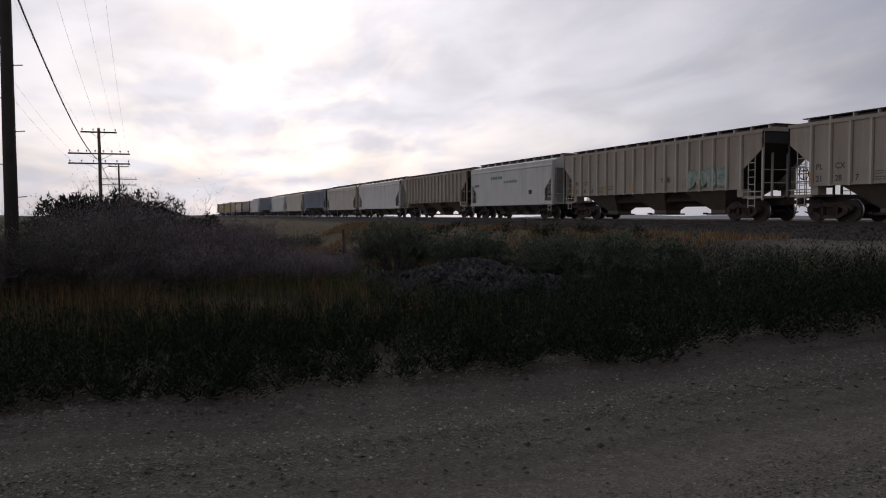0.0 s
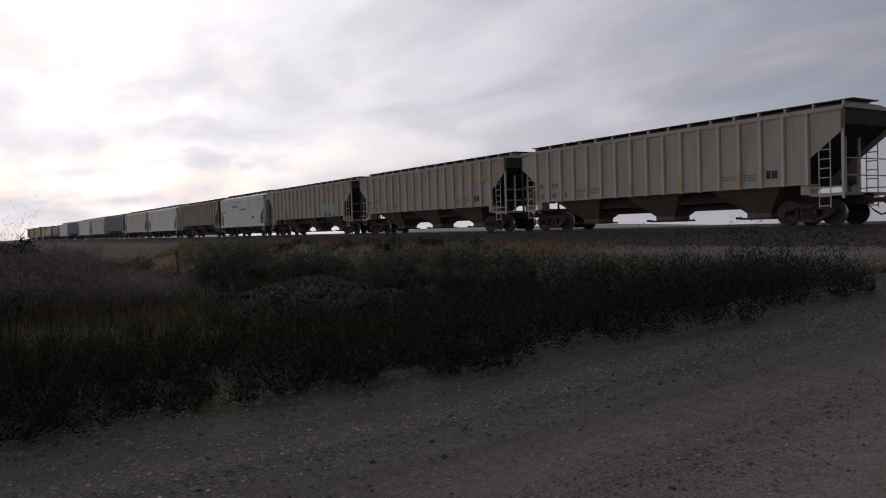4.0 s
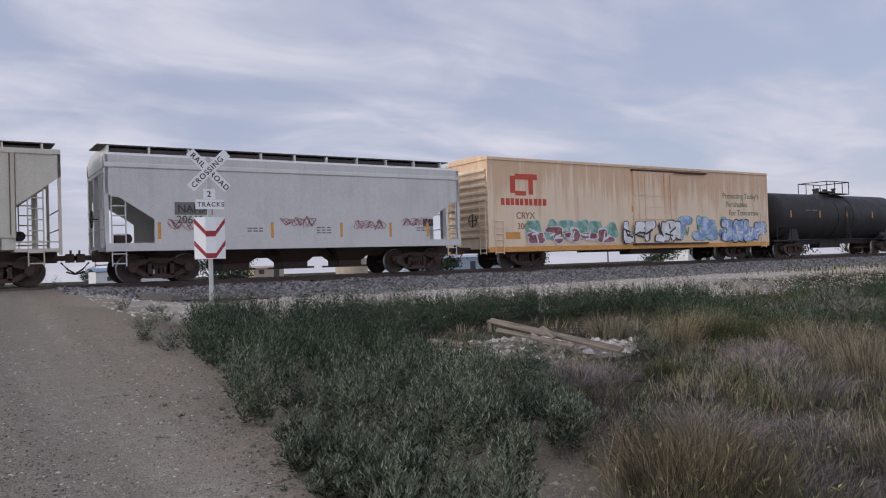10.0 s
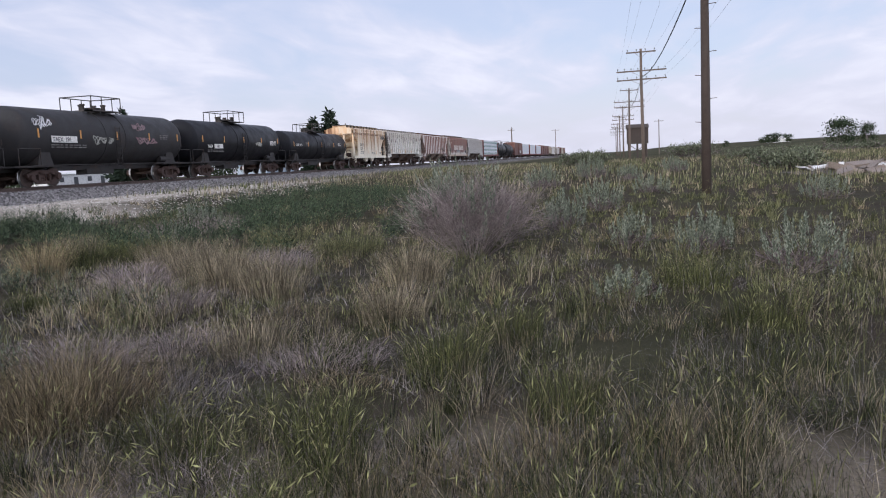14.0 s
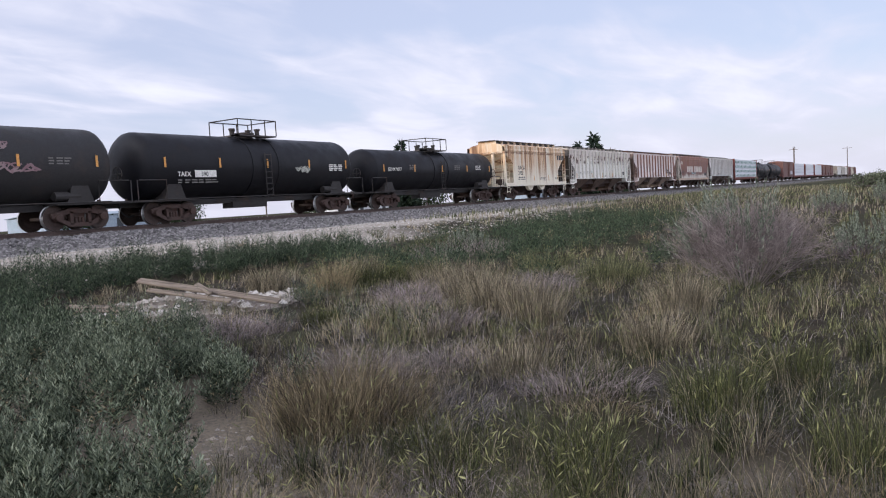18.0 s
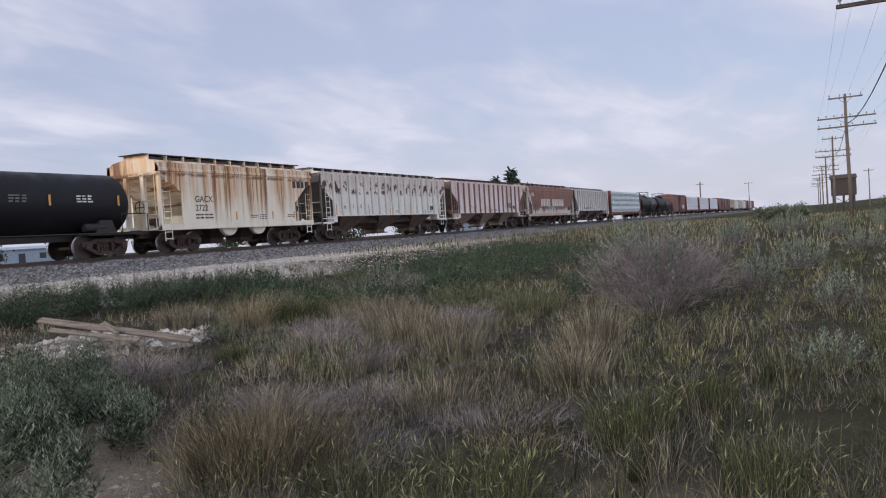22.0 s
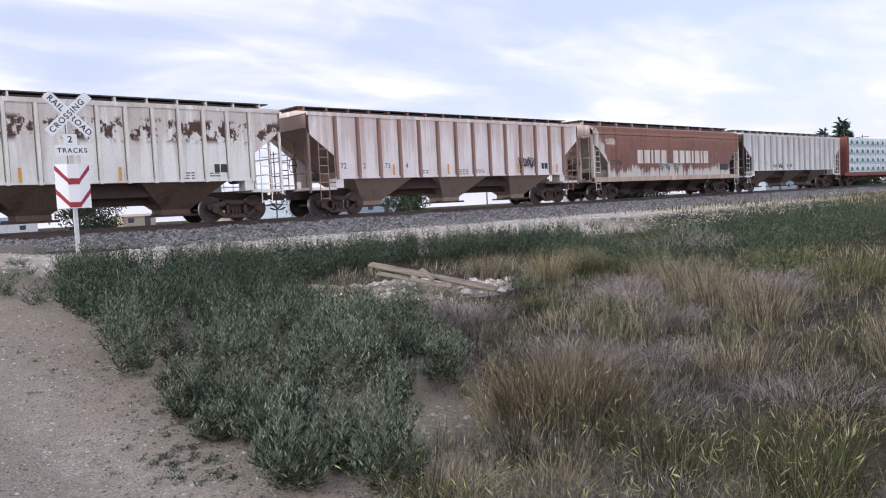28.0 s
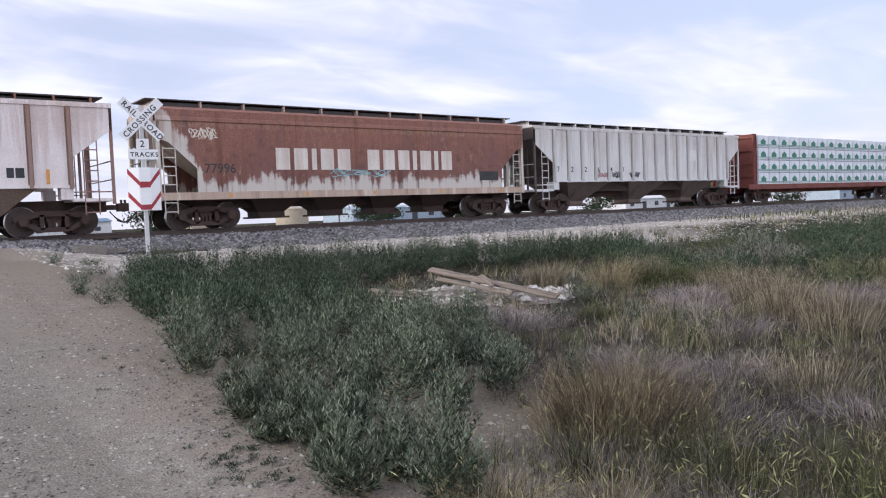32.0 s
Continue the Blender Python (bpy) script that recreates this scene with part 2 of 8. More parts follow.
def car_paint(name, base, streaks=0.35, rust=0.0, stain=(0.16, 0.13, 0.1), rust_c=(0.19, 0.065, 0.02), top=4.15, low=None, low_z=1.8, seed=0.0, patch=None, drip=None, pale_end=0.0):
    """Weathered paint of a railway car: streaks that run down from the roof, rust, and at will a paler lower band."""
    base = tuple(min(c * 1.18, 0.82) for c in base)
    g = Nodes(name, 0.6)
    v = g.coord(shift=(seed, seed * 0.7, 0))
    run = g.noise(1.0, g.coord((3.2, 3.2, 0.16), (seed, 0, seed)), 6, 0.65)
    wide = g.noise(1.0, g.coord((0.55, 0.55, 0.12), (seed, 3, seed)), 4)
    big, fine = g.noise(0.9, v, 5), g.noise(26, v, 3)
    z = g.axis(g.coord(), 2)
    c = g.mix(g.ramp(fine, 0.25, 0.75), tint(base, 0.9), tint(base, 1.08))
    c = g.mix(g.ramp(big, 0.42, 0.72, 0, 0.35), c, tint(base, 0.72))
    if low:
        edge = g.math("ADD", z, g.math("MULTIPLY", g.math("SUBTRACT", run, 0.5), 1.6))
        edge = g.math("ADD", edge, g.math("MULTIPLY", g.math("SUBTRACT", g.noise(1.4, v, 6, 0.7), 0.5), 1.5))
        if pale_end:
            x_in = g.math("SUBTRACT", g.axis(g.coord(), 0), pale_end)
            edge = g.math("ADD", edge, g.math("MINIMUM", g.math("MULTIPLY", x_in, 1.6), 0.0))
            eave = g.math("MULTIPLY", g.ramp(g.math("ABSOLUTE", g.math("SUBTRACT", z, 3.62)), 0.05, 0.16, 1, 0), g.ramp(g.noise(5.0, g.coord((1, 1, 0.5)), 4, 0.7), 0.42, 0.6))
            c = g.mix(g.math("MULTIPLY", eave, 0.7), c, (0.36, 0.24, 0.15))
            c = g.mix(g.ramp(g.noise(0.7, v, 6, 0.7), 0.45, 0.65, 0, 0.7), c, (0.23, 0.1, 0.065))
            c = g.mix(g.ramp(g.noise(2.6, v, 6, 0.75), 0.5, 0.68, 0, 0.7), c, (0.085, 0.038, 0.03))
            c = g.mix(g.ramp(g.noise(4.2, g.coord((1, 1, 0.6), (seed, 2, 9)), 5, 0.75), 0.6, 0.68, 0, 0.6), c, (0.4, 0.26, 0.18))
        c = g.mix(g.ramp(edge, low_z - 0.12, low_z + 0.2, 1, 0), c, low)
    c = g.mix(g.ramp(run, 0.5, 0.72, 0, streaks), c, stain)
    if rust:
        fall = g.ramp(g.math("ADD", z, g.math("MULTIPLY", wide, 3.4)), top - 1.3, top + 1.7)
        mask = g.math("MULTIPLY", g.ramp(g.math("ADD", run, g.math("MULTIPLY", fall, 0.22)), 0.56, 0.7), g.math("ADD", fall, 0.12), True)
        c = g.mix(g.math("MULTIPLY", mask, rust), c, g.mix(g.ramp(fine, 0.35, 0.7), rust_c, tint(rust_c, 2.1)))
        if patch:
            spots = g.math("MULTIPLY", g.ramp(g.noise(2.1, g.coord((1, 1, 0.75), (seed, 5, 1)), 5, 0.7), 0.5, 0.56), g.math("MULTIPLY", g.ramp(z, patch[0], patch[0] + 0.25), g.ramp(z, patch[1] - 0.2, patch[1], 1, 0)))
            c = g.mix(spots, c, (0.07, 0.03, 0.015))
    if drip:
        thick = g.noise(1.0, g.coord((1.9, 0.3, 0.04), (seed, 4, 2)), 5, 0.68)
        thin = g.noise(1.0, g.coord((3.6, 0.3, 0.07), (seed, 1, 2)), 6, 0.72)
        fall = g.ramp(g.math("ADD", z, g.math("MULTIPLY", g.math("SUBTRACT", thick, 0.5), 5.5)), top - 2.5, top - 0.35, 0.04, 1.0)
        c = g.mix(g.math("MULTIPLY", g.ramp(thick, 0.4, 0.56, 0, 0.8), fall), c, (0.62, 0.34, 0.13))
        c = g.mix(g.math("MULTIPLY", g.ramp(thin, 0.53, 0.68, 0, 0.8), fall), c, drip)
        c = g.mix(g.math("MULTIPLY", g.ramp(thick, 0.53, 0.6, 0, 0.9), fall), c, tint(drip, 0.4))
        band = g.math("MULTIPLY", g.ramp(g.math("ABSOLUTE", g.math("SUBTRACT", z, top - 0.38)), 0.02, 0.14, 1, 0), g.ramp(g.noise(2.4, v, 4), 0.4, 0.6))
        c = g.mix(g.math("MULTIPLY", band, 0.85), c, tint(drip, 0.45))
    g.color(c).rough(g.ramp(run, 0.3, 0.8, 0.5, 0.8))
    g.bump(g.math("ADD", g.math("MULTIPLY", fine, 0.15), g.noise(0.8, v, 2)), 0.12, 0.03)
    return g.m


RAIL_Y, RAIL_Z = 27.0, 1.26
TRACK_Y = RAIL_Y + 0.75


def smooth01(a, b, v):
    t = np.clip((v - a) / (b - a), 0, 1)
    return t * t * (3 - 2 * t)


def height(x, y):
    """Ground height without fine relief."""
    x, y = np.asarray(x, float), np.asarray(y, float)
    road = np.clip((y - 3.0) / 22.5, 0, 1) * 1.17
    left = -0.45 * smooth01(-7.2, -15.0, x) - 1.0 * smooth01(-22, -60, x)
    right = 0.45 * smooth01(25, 90, x)
    field = np.where(x < 0, left, right)
    bed = np.where(y < TRACK_Y, smooth01(14.0, 20.5, y), 1 - smooth01(33.0, 40, y))
    field = field + (0.62 - field) * bed
    ball = np.where(y < TRACK_Y, smooth01(23.2, 25.6, y), 1 - smooth01(30.0, 32.3, y))
    field = field + (1.05 - field) * ball
    on_road = smooth01(-10.0, -6.6, x) * (1 - smooth01(2.6, 6.5, x))
    road = np.where(y > 30.5, 1.17 - 0.9 * smooth01(31, 50, y), road)
    z = field + (road - field) * on_road
    hill = 3.0 * smooth01(120, 420, x) * smooth01(-20, -120, y) + 8 * smooth01(500, 1600, x) * smooth01(200, -400, y)
    return z + hill - 0.0085 * np.clip(y - 42, 0, 4200)
# ---- ground materials ----


def ground_material():
    g = Nodes("gravel_dirt_and_grass_ground", 0.95)
    v = g.coord()
    x, y = g.axis(v, 0), g.axis(v, 1)
    wob = g.math("MULTIPLY", g.math("SUBTRACT", g.noise(0.55, v, 5), 0.5), 3.0)
    xw = g.math("ADD", x, wob)
    big, mid, fine = g.noise(0.25, v, 4), g.noise(2.2, v, 5), g.noise(38, v, 3)
    peb = g.cells(55, v)
    pebv = g.axis(peb, 0)
    # gravel road with worn wheel tracks along its length
    tracks = g.noise(1.0, g.coord((1.5, 0.05, 1), (3.3, 0, 0)), 5, 0.62)
    # pale dust to the right; leftwards the colour also carries the backlit darkness
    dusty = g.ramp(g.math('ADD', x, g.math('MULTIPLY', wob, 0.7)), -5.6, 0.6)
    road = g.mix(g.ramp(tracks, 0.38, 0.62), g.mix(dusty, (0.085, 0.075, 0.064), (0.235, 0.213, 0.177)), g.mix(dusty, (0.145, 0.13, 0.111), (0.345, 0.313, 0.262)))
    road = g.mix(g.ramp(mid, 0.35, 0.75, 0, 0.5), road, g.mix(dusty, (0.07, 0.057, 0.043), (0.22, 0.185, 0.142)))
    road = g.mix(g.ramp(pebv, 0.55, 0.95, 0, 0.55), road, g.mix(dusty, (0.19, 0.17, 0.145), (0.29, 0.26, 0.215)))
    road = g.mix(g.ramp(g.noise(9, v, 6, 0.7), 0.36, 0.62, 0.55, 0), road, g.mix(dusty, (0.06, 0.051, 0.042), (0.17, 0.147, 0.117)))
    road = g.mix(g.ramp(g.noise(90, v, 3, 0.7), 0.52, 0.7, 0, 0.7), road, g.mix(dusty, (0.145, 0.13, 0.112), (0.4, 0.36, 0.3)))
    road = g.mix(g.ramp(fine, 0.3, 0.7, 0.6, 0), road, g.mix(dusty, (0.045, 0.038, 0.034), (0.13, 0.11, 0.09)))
    # weedy soil
    soil = g.mix(g.ramp(mid, 0.3, 0.7), (0.03, 0.025, 0.019), (0.075, 0.06, 0.046))
    soil = g.mix(g.ramp(big, 0.4, 0.62, 0, 0.75), soil, (0.05, 0.052, 0.026))
    soil = g.mix(g.ramp(fine, 0.35, 0.7, 0.5, 0), soil, (0.022, 0.02, 0.014))
    # far fields
    far = g.mix(g.ramp(g.noise(0.02, v, 4), 0.4, 0.6), (0.034, 0.037, 0.017), (0.06, 0.053, 0.029))
    dist = g.math("ADD", g.math("ABSOLUTE", x), g.math("ABSOLUTE", y))
    soil = g.mix(g.ramp(dist, 50, 110), soil, far)
    # pale gravel shelf and grey ballast along the track
    shelf = g.mix(g.ramp(mid, 0.35, 0.7), (0.43, 0.385, 0.325), (0.29, 0.255, 0.21))
    shelf = g.mix(g.ramp(pebv, 0.5, 0.95, 0, 0.5), shelf, (0.5, 0.47, 0.43))
    # left of the crossing the shelf is browner, and darkened to paint in backlight
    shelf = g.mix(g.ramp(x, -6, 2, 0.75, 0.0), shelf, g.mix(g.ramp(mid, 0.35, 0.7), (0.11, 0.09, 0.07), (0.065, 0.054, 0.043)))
    ball = g.mix(g.ramp(pebv, 0.1, 0.9), (0.06, 0.056, 0.055), (0.24, 0.228, 0.218))
    # ballast on that side gets the same painted shade
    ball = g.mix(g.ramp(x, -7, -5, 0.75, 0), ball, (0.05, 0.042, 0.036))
    yw = g.math("ADD", y, g.math("MULTIPLY", wob, 0.5))
    near_shelf = g.math("MULTIPLY", g.ramp(yw, 18.2, 20.0), g.ramp(yw, 33, 35, 1, 0))
    near_shelf = g.math("MULTIPLY", near_shelf, g.ramp(g.math("ABSOLUTE", g.math("SUBTRACT", x, 8)), 34, 60, 1, 0.15))
    near_shelf = g.math("MULTIPLY", near_shelf, g.ramp(x, -24, -16, 0.1, 1.0))
    low_shelf = g.math("MULTIPLY", g.math("MULTIPLY", g.ramp(yw, 15.4, 17.0), g.ramp(yw, 20, 22, 1, 0)), g.math("MULTIPLY", g.ramp(x, 2, 5), g.ramp(x, 22, 29, 1, 0)))
    near_shelf = g.math("MAXIMUM", near_shelf, low_shelf)
    bank = g.math("MULTIPLY", g.ramp(x, -20, -26), g.math("MULTIPLY", g.ramp(yw, 8, 11), g.ramp(yw, 22, 23.5, 1, 0)))
    soil = g.mix(g.math("MULTIPLY", bank, 0.7), soil, g.mix(g.ramp(mid, 0.4, 0.6), (0.14, 0.085, 0.045), (0.045, 0.038, 0.02)))
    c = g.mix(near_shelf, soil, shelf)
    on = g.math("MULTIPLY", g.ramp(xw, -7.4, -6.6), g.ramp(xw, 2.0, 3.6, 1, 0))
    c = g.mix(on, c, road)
    verge = g.math("MULTIPLY", g.ramp(xw, 1.0, 2.4), g.ramp(xw, 3.2, 5.0, 1, 0))
    c = g.mix(g.math("MULTIPLY", verge, 0.8), c, g.mix(g.ramp(pebv, 0.4, 0.9), (0.25, 0.21, 0.158), (0.18, 0.152, 0.118)))
    yb = g.math("ADD", y, g.math("MULTIPLY", g.math("SUBTRACT", mid, 0.5), 0.5))
    cross = g.math("MULTIPLY", g.ramp(xw, -6.2, -5.2), g.ramp(xw, 2.4, 3.4, 1, 0))
    bl = g.math("MULTIPLY", g.math("MULTIPLY", g.ramp(yb, 23.0, 23.6), g.ramp(yb, 31.6, 32.4, 1, 0)), g.math("SUBTRACT", 1.0, cross))
    c = g.mix(bl, c, ball)
    g.color(c)
    h = g.math("ADD", g.math("MULTIPLY", g.cells(55, v, "Distance"), -0.8), g.math("ADD", g.math("MULTIPLY", fine, 0.5), g.math("MULTIPLY", mid, 1.2)))
    g.bump(h, 0.5, 0.016)
    g.p.inputs["Specular IOR Level"].default_value = 0.06
    return g.m


def grid_mesh(name, xs, ys, zf, material):
    X, Y = np.meshgrid(xs, ys)
    Z = zf(X, Y)
    nx, ny = len(xs), len(ys)
    i = np.arange(nx * ny).reshape(ny, nx)
    f = np.stack([i[:-1, :-1], i[:-1, 1:], i[1:, 1:], i[1:, :-1]], -1).reshape(-1, 4)
    me = bpy.data.meshes.new(name)
    me.from_pydata(np.stack([X, Y, Z], -1).reshape(-1, 3).tolist(), [], f.tolist())
    me.polygons.foreach_set("use_smooth", np.ones(len(f), bool))
    me.materials.append(material)
    return new(name, me)


def rough_height(x, y):
    """Ground height with ruts and small lumps."""
    z = height(x, y)
    near = np.exp(-(np.hypot(x, y - 10) / 60) ** 2)
    lump = 0.05 * np.sin(1.3 * x + 0.7 * np.sin(0.9 * y)) * np.sin(1.1 * y + 0.8 * np.sin(1.2 * x)) + 0.03 * np.sin(3.1 * x + 1.7 * y) * np.sin(2.3 * y - 1.9 * x)
    on_road = smooth01(-7.6, -6.2, x) * (1 - smooth01(1.4, 3.0, x))
    rut = 0.02 * np.sin(3.4 * x + 0.3 * np.sin(0.2 * y))
    return z + near * (lump * (1 - on_road) + rut * on_road)


xs = np.concatenate([-np.geomspace(4200, 32, 44), np.arange(-31, 41, 0.3), np.geomspace(42, 4200, 44)])
ys = np.concatenate([-np.geomspace(4200, 17, 40), np.arange(-16, 36, 0.3), np.geomspace(37, 4200, 40)])
tagged(grid_mesh("ground", xs, ys, rough_height, ground_material()), "gravel road, weedy soil and fields beside a railway", "ground", kind="structure")


# ---- loose stones ----
def stones(name, n, region, size, material, label, keep=None, seed=1, flat=0.6, lift=0.3, top=None):
    """Many small angular stones as one body of stuff. region: x0, x1, y0, y1."""
    rng = np.random.default_rng(seed)
    x, y = rng.uniform(region[0], region[1], n), rng.uniform(region[2], region[3], n)
    if keep is not None:
        ok = keep(x, y, rng)
        x, y = x[ok], y[ok]
    n = len(x)
    s = size * np.exp(np.clip(rng.normal(0, 0.4, n), -0.8, 0.75))
    z = (top or rough_height)(x, y) + s * flat * lift
    base = np.array([[1, 0, -0.3], [0.3, 0.95, -0.3], [-0.8, 0.6, -0.3], [-0.8, -0.6, -0.3], [0.3, -0.95, -0.3], [0.2, 0.1, 0.75]], float)
    tri = np.array([[0, 1, 5], [1, 2, 5], [2, 3, 5], [3, 4, 5], [4, 0, 5]])
    v = base[None] * (1 + rng.uniform(-0.3, 0.3, (n, 6, 1)))
    v[:, 5, :2] += rng.normal(0, 0.3, (n, 2))
    v[:, :, 2] *= flat
    v += rng.normal(0, 0.1, (n, 6, 3))
    a = rng.uniform(0, 6.283, n)
    ca, sa = np.cos(a)[:, None], np.sin(a)[:, None]
    vx, vy = v[:, :, 0] * ca - v[:, :, 1] * sa, v[:, :, 0] * sa + v[:, :, 1] * ca
    V = np.stack([vx * s[:, None] + x[:, None], vy * s[:, None] + y[:, None], v[:, :, 2] * s[:, None] + z[:, None]], -1).reshape(-1, 3)
    F = (tri[None] + 6 * np.arange(n)[:, None, None]).reshape(-1, 3)
    return fast_mesh(name, V, F, material, label)


def fast_mesh(name, V, F, material, label, category="", kind="stuff"):
    me = bpy.data.meshes.new(name)
    k = F.shape[1]
    me.vertices.add(len(V))
    me.vertices.foreach_set("co", V.astype(np.float32).ravel())
    me.loops.add(F.size)
    me.loops.foreach_set("vertex_index", F.astype(np.int32).ravel())
    me.polygons.add(len(F))
    me.polygons.foreach_set("loop_start", np.arange(0, F.size, k, dtype=np.int32))
    me.polygons.foreach_set("loop_total", np.full(len(F), k, np.int32))
    me.update()
    me.validate()
    me.materials.append(material)
    return tagged(new(name, me), label, category or name.replace("_", " "), kind=kind)


def stone_mat(name, a, b):
    g = Nodes(name, 0.85)
    g.color(g.mix(g.island(), a, b))
    g.bump(g.noise(60, detail=3), 0.3, 0.01)
    g.p.inputs["Specular IOR Level"].default_value = 0.12
    return g.m


M_GRAVEL = stone_mat("grey_brown_gravel", (0.06, 0.052, 0.043), (0.22, 0.195, 0.162))
M_BALLAST = stone_mat("grey_ballast", (0.05, 0.047, 0.046), (0.36, 0.34, 0.325))
M_PALE = stone_mat("pale_gravel", (0.15, 0.128, 0.1), (0.4, 0.35, 0.285))
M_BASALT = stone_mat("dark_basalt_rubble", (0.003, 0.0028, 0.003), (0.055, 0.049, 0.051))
M_MIXED = stone_mat("mixed_road_stones", (0.035, 0.03, 0.025), (0.32, 0.275, 0.22))
# ballast left of the crossing, its shaded near faces put into the colour
M_BALLAST_SHADED = stone_mat("brown_sooty_ballast", (0.02, 0.017, 0.015), (0.13, 0.11, 0.095))
M_WHITISH = stone_mat("whitish_gravel", (0.24, 0.21, 0.175), (0.62, 0.58, 0.52))


M_VERGE = stone_mat("mixed_verge_stones", (0.09, 0.082, 0.074), (0.42, 0.385, 0.34))
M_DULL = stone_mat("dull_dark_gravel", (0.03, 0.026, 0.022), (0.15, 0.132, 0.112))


def on_the_road(x, y, rng):
    d = np.hypot(x, y)
    return (rng.uniform(0, 1, len(x)) < np.clip(8.0 / (d + 1) - 0.15, 0.1, 1)) & (d > 0.4) & (rng.uniform(0, 1, len(x)) < 0.6 + 0.4 * np.sin(3.4 * x + 0.4 * np.sin(0.3 * y) + 0.8 * np.sin(0.11 * y)))


stones("road_gravel", 260000, (-8, 3.4, -1.5, 26), 0.0075, M_GRAVEL, "loose grey-brown gravel on the road", on_the_road, 3)
stones("road_stones", 30000, (-6.6, -0.6, -1.5, 18), 0.0085, M_MIXED, "pale and dark stones strewn over the road", lambda x, y, r: r.uniform(0, 1, len(x)) < np.clip(0.35 + 0.5 * np.sin(2.1 * x + 0.6 * np.sin(0.4 * y)) - 0.02 * y, 0.12, 1), 44)
stones("road_pebbles", 1500, (-8, 4.2, 0.5, 26), 0.011, M_GRAVEL, "scattered pale pebbles on the road", None, 4)
stones("verge_pebbles", 15000, (-1.5, 4.6, 1.8, 15), 0.0095, M_VERGE, "small grey and pale stones in the dust of the verge", lambda x, y, r: (x < 3.4 + 0.3 * np.sin(2 * y)) & (r.uniform(0, 1, len(x)) < 1.1 - y / 16), 14)
stones("verge_stones", 900, (-1.0, 4.6, 2.2, 16), 0.014, M_VERGE, "larger loose stones in the dust of the verge", lambda x, y, r: x < 3.4, 24)
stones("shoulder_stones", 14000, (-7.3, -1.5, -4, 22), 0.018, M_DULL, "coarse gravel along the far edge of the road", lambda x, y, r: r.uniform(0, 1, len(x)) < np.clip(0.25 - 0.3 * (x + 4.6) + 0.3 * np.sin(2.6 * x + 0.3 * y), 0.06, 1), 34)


def ballast_only(x, y, rng):
    d = np.hypot(x, y - 20)
    return (x > 3.0) & (rng.uniform(0, 1, len(x)) < np.clip(30 / (d + 1), 0.2, 1))


stones("dark_ballast", 20000, (-60, -5.6, 23.3, 26.6), 0.042, M_BALLAST_SHADED, "brown ballast along the rails, coloured dark for backlight", None, 7, 0.75)
stones("ballast", 36000, (3, 75, 23.3, 26.6), 0.042, M_BALLAST, "crushed grey ballast along the rails", ballast_only, 5, 0.75)
stones("shelf_gravel", 12000, (3.2, 45, 16.2, 23.6), 0.03, M_WHITISH, "pale gravel on the shelf below the ballast", None, 6)
stones("bank_gravel", 5000, (-30, -6, 18.0, 23.6), 0.03, M_GRAVEL, "brown gravel on the bank below the ballast", None, 16)

# ---- track ----
M_RAIL = worn("rusty_rail", (0.07, 0.045, 0.035), 0.6, dirt=(0.03, 0.02, 0.016))
M_RAILTOP = worn("polished_rail_head", (0.5, 0.49, 0.48), 0.3, metal=0.9, dirty=0.15)
M_TIE = worn("weathered_tie_wood", (0.1, 0.075, 0.055), 0.9, scale=5, bump=0.5)
track = empty("railway_track", "steel rails on wooden ties and grey ballast", "railway track", kind="structure")
prof = [(-0.075, 1.09), (0.075, 1.09), (0.07, 1.105), (0.012, 1.125), (0.012, 1.205), (0.036, 1.215), (0.036, 1.25), (0.028, RAIL_Z), (-0.028, RAIL_Z), (-0.036, 1.25), (-0.036, 1.215), (-0.012, 1.205), (-0.012, 1.125), (-0.07, 1.105)]
for y in (RAIL_Y, RAIL_Y + 1.5):
    bm = along_x([(y + a, z) for a, z in prof], -2500, 2500)
    for f in bm.faces:
        if f.normal.z > 0.9 and f.calc_center_median().z > 1.255:
            f.material_index = 1
    part("rail", bm, (M_RAIL, M_RAILTOP), track)
tie = part("tie", boxes((-0.11, 0.11, RAIL_Y - 0.5, RAIL_Y + 2.0, 0.93, 1.09)), M_TIE, track)
tie.matrix_basis = pose(-60, 0, 0)
for k in range(1, 260):
    x = -60 + 0.52 * k
    if not -5.4 < x < 3.0:
        again(tie, track, pose(x, 0, 0))
bm = boxes((-5.6, 2.9, RAIL_Y + 0.1, RAIL_Y + 1.4, 1.0, 1.235), (-5.6, 2.9, RAIL_Y - 0.62, RAIL_Y - 0.1, 1.0, 1.23), (-5.6, 2.9, RAIL_Y + 1.6, RAIL_Y + 2.1, 1.0, 1.23))
part("crossing_plank", bm, M_TIE, track, "worn timber planks of the road crossing")

# ---- heaps ----


def heap_height(cx, cy, rx, ry, h, lump=0.0):
    def f(x, y):
        d = np.sqrt(((x - cx) / rx) ** 2 + ((y - cy) / ry) ** 2)
        d = d + lump * (np.sin(1.9 * x + 1.3 * y) + np.sin(2.7 * y - 1.1 * x + 2.0) + 0.7 * np.sin(4.3 * x + 3.1 * y))
        return rough_height(x, y) + h * np.clip(1 - np.abs(d) ** 1.3, 0, 1)
    return f


PILE = heap_height(-19.5, 8.3, 3.8, 3.0, 0.74, 0.09)
ob = grid_mesh("rock_heap", np.linspace(-23.4, -15.6, 40), np.linspace(4.9, 11.7, 40), lambda x, y: PILE(x, y) - 0.05, worn("pile_core", (0.012, 0.011, 0.011), 0.95, bump=0.5))
tagged(ob, "heap of dark crushed rock among weeds", "rock heap")
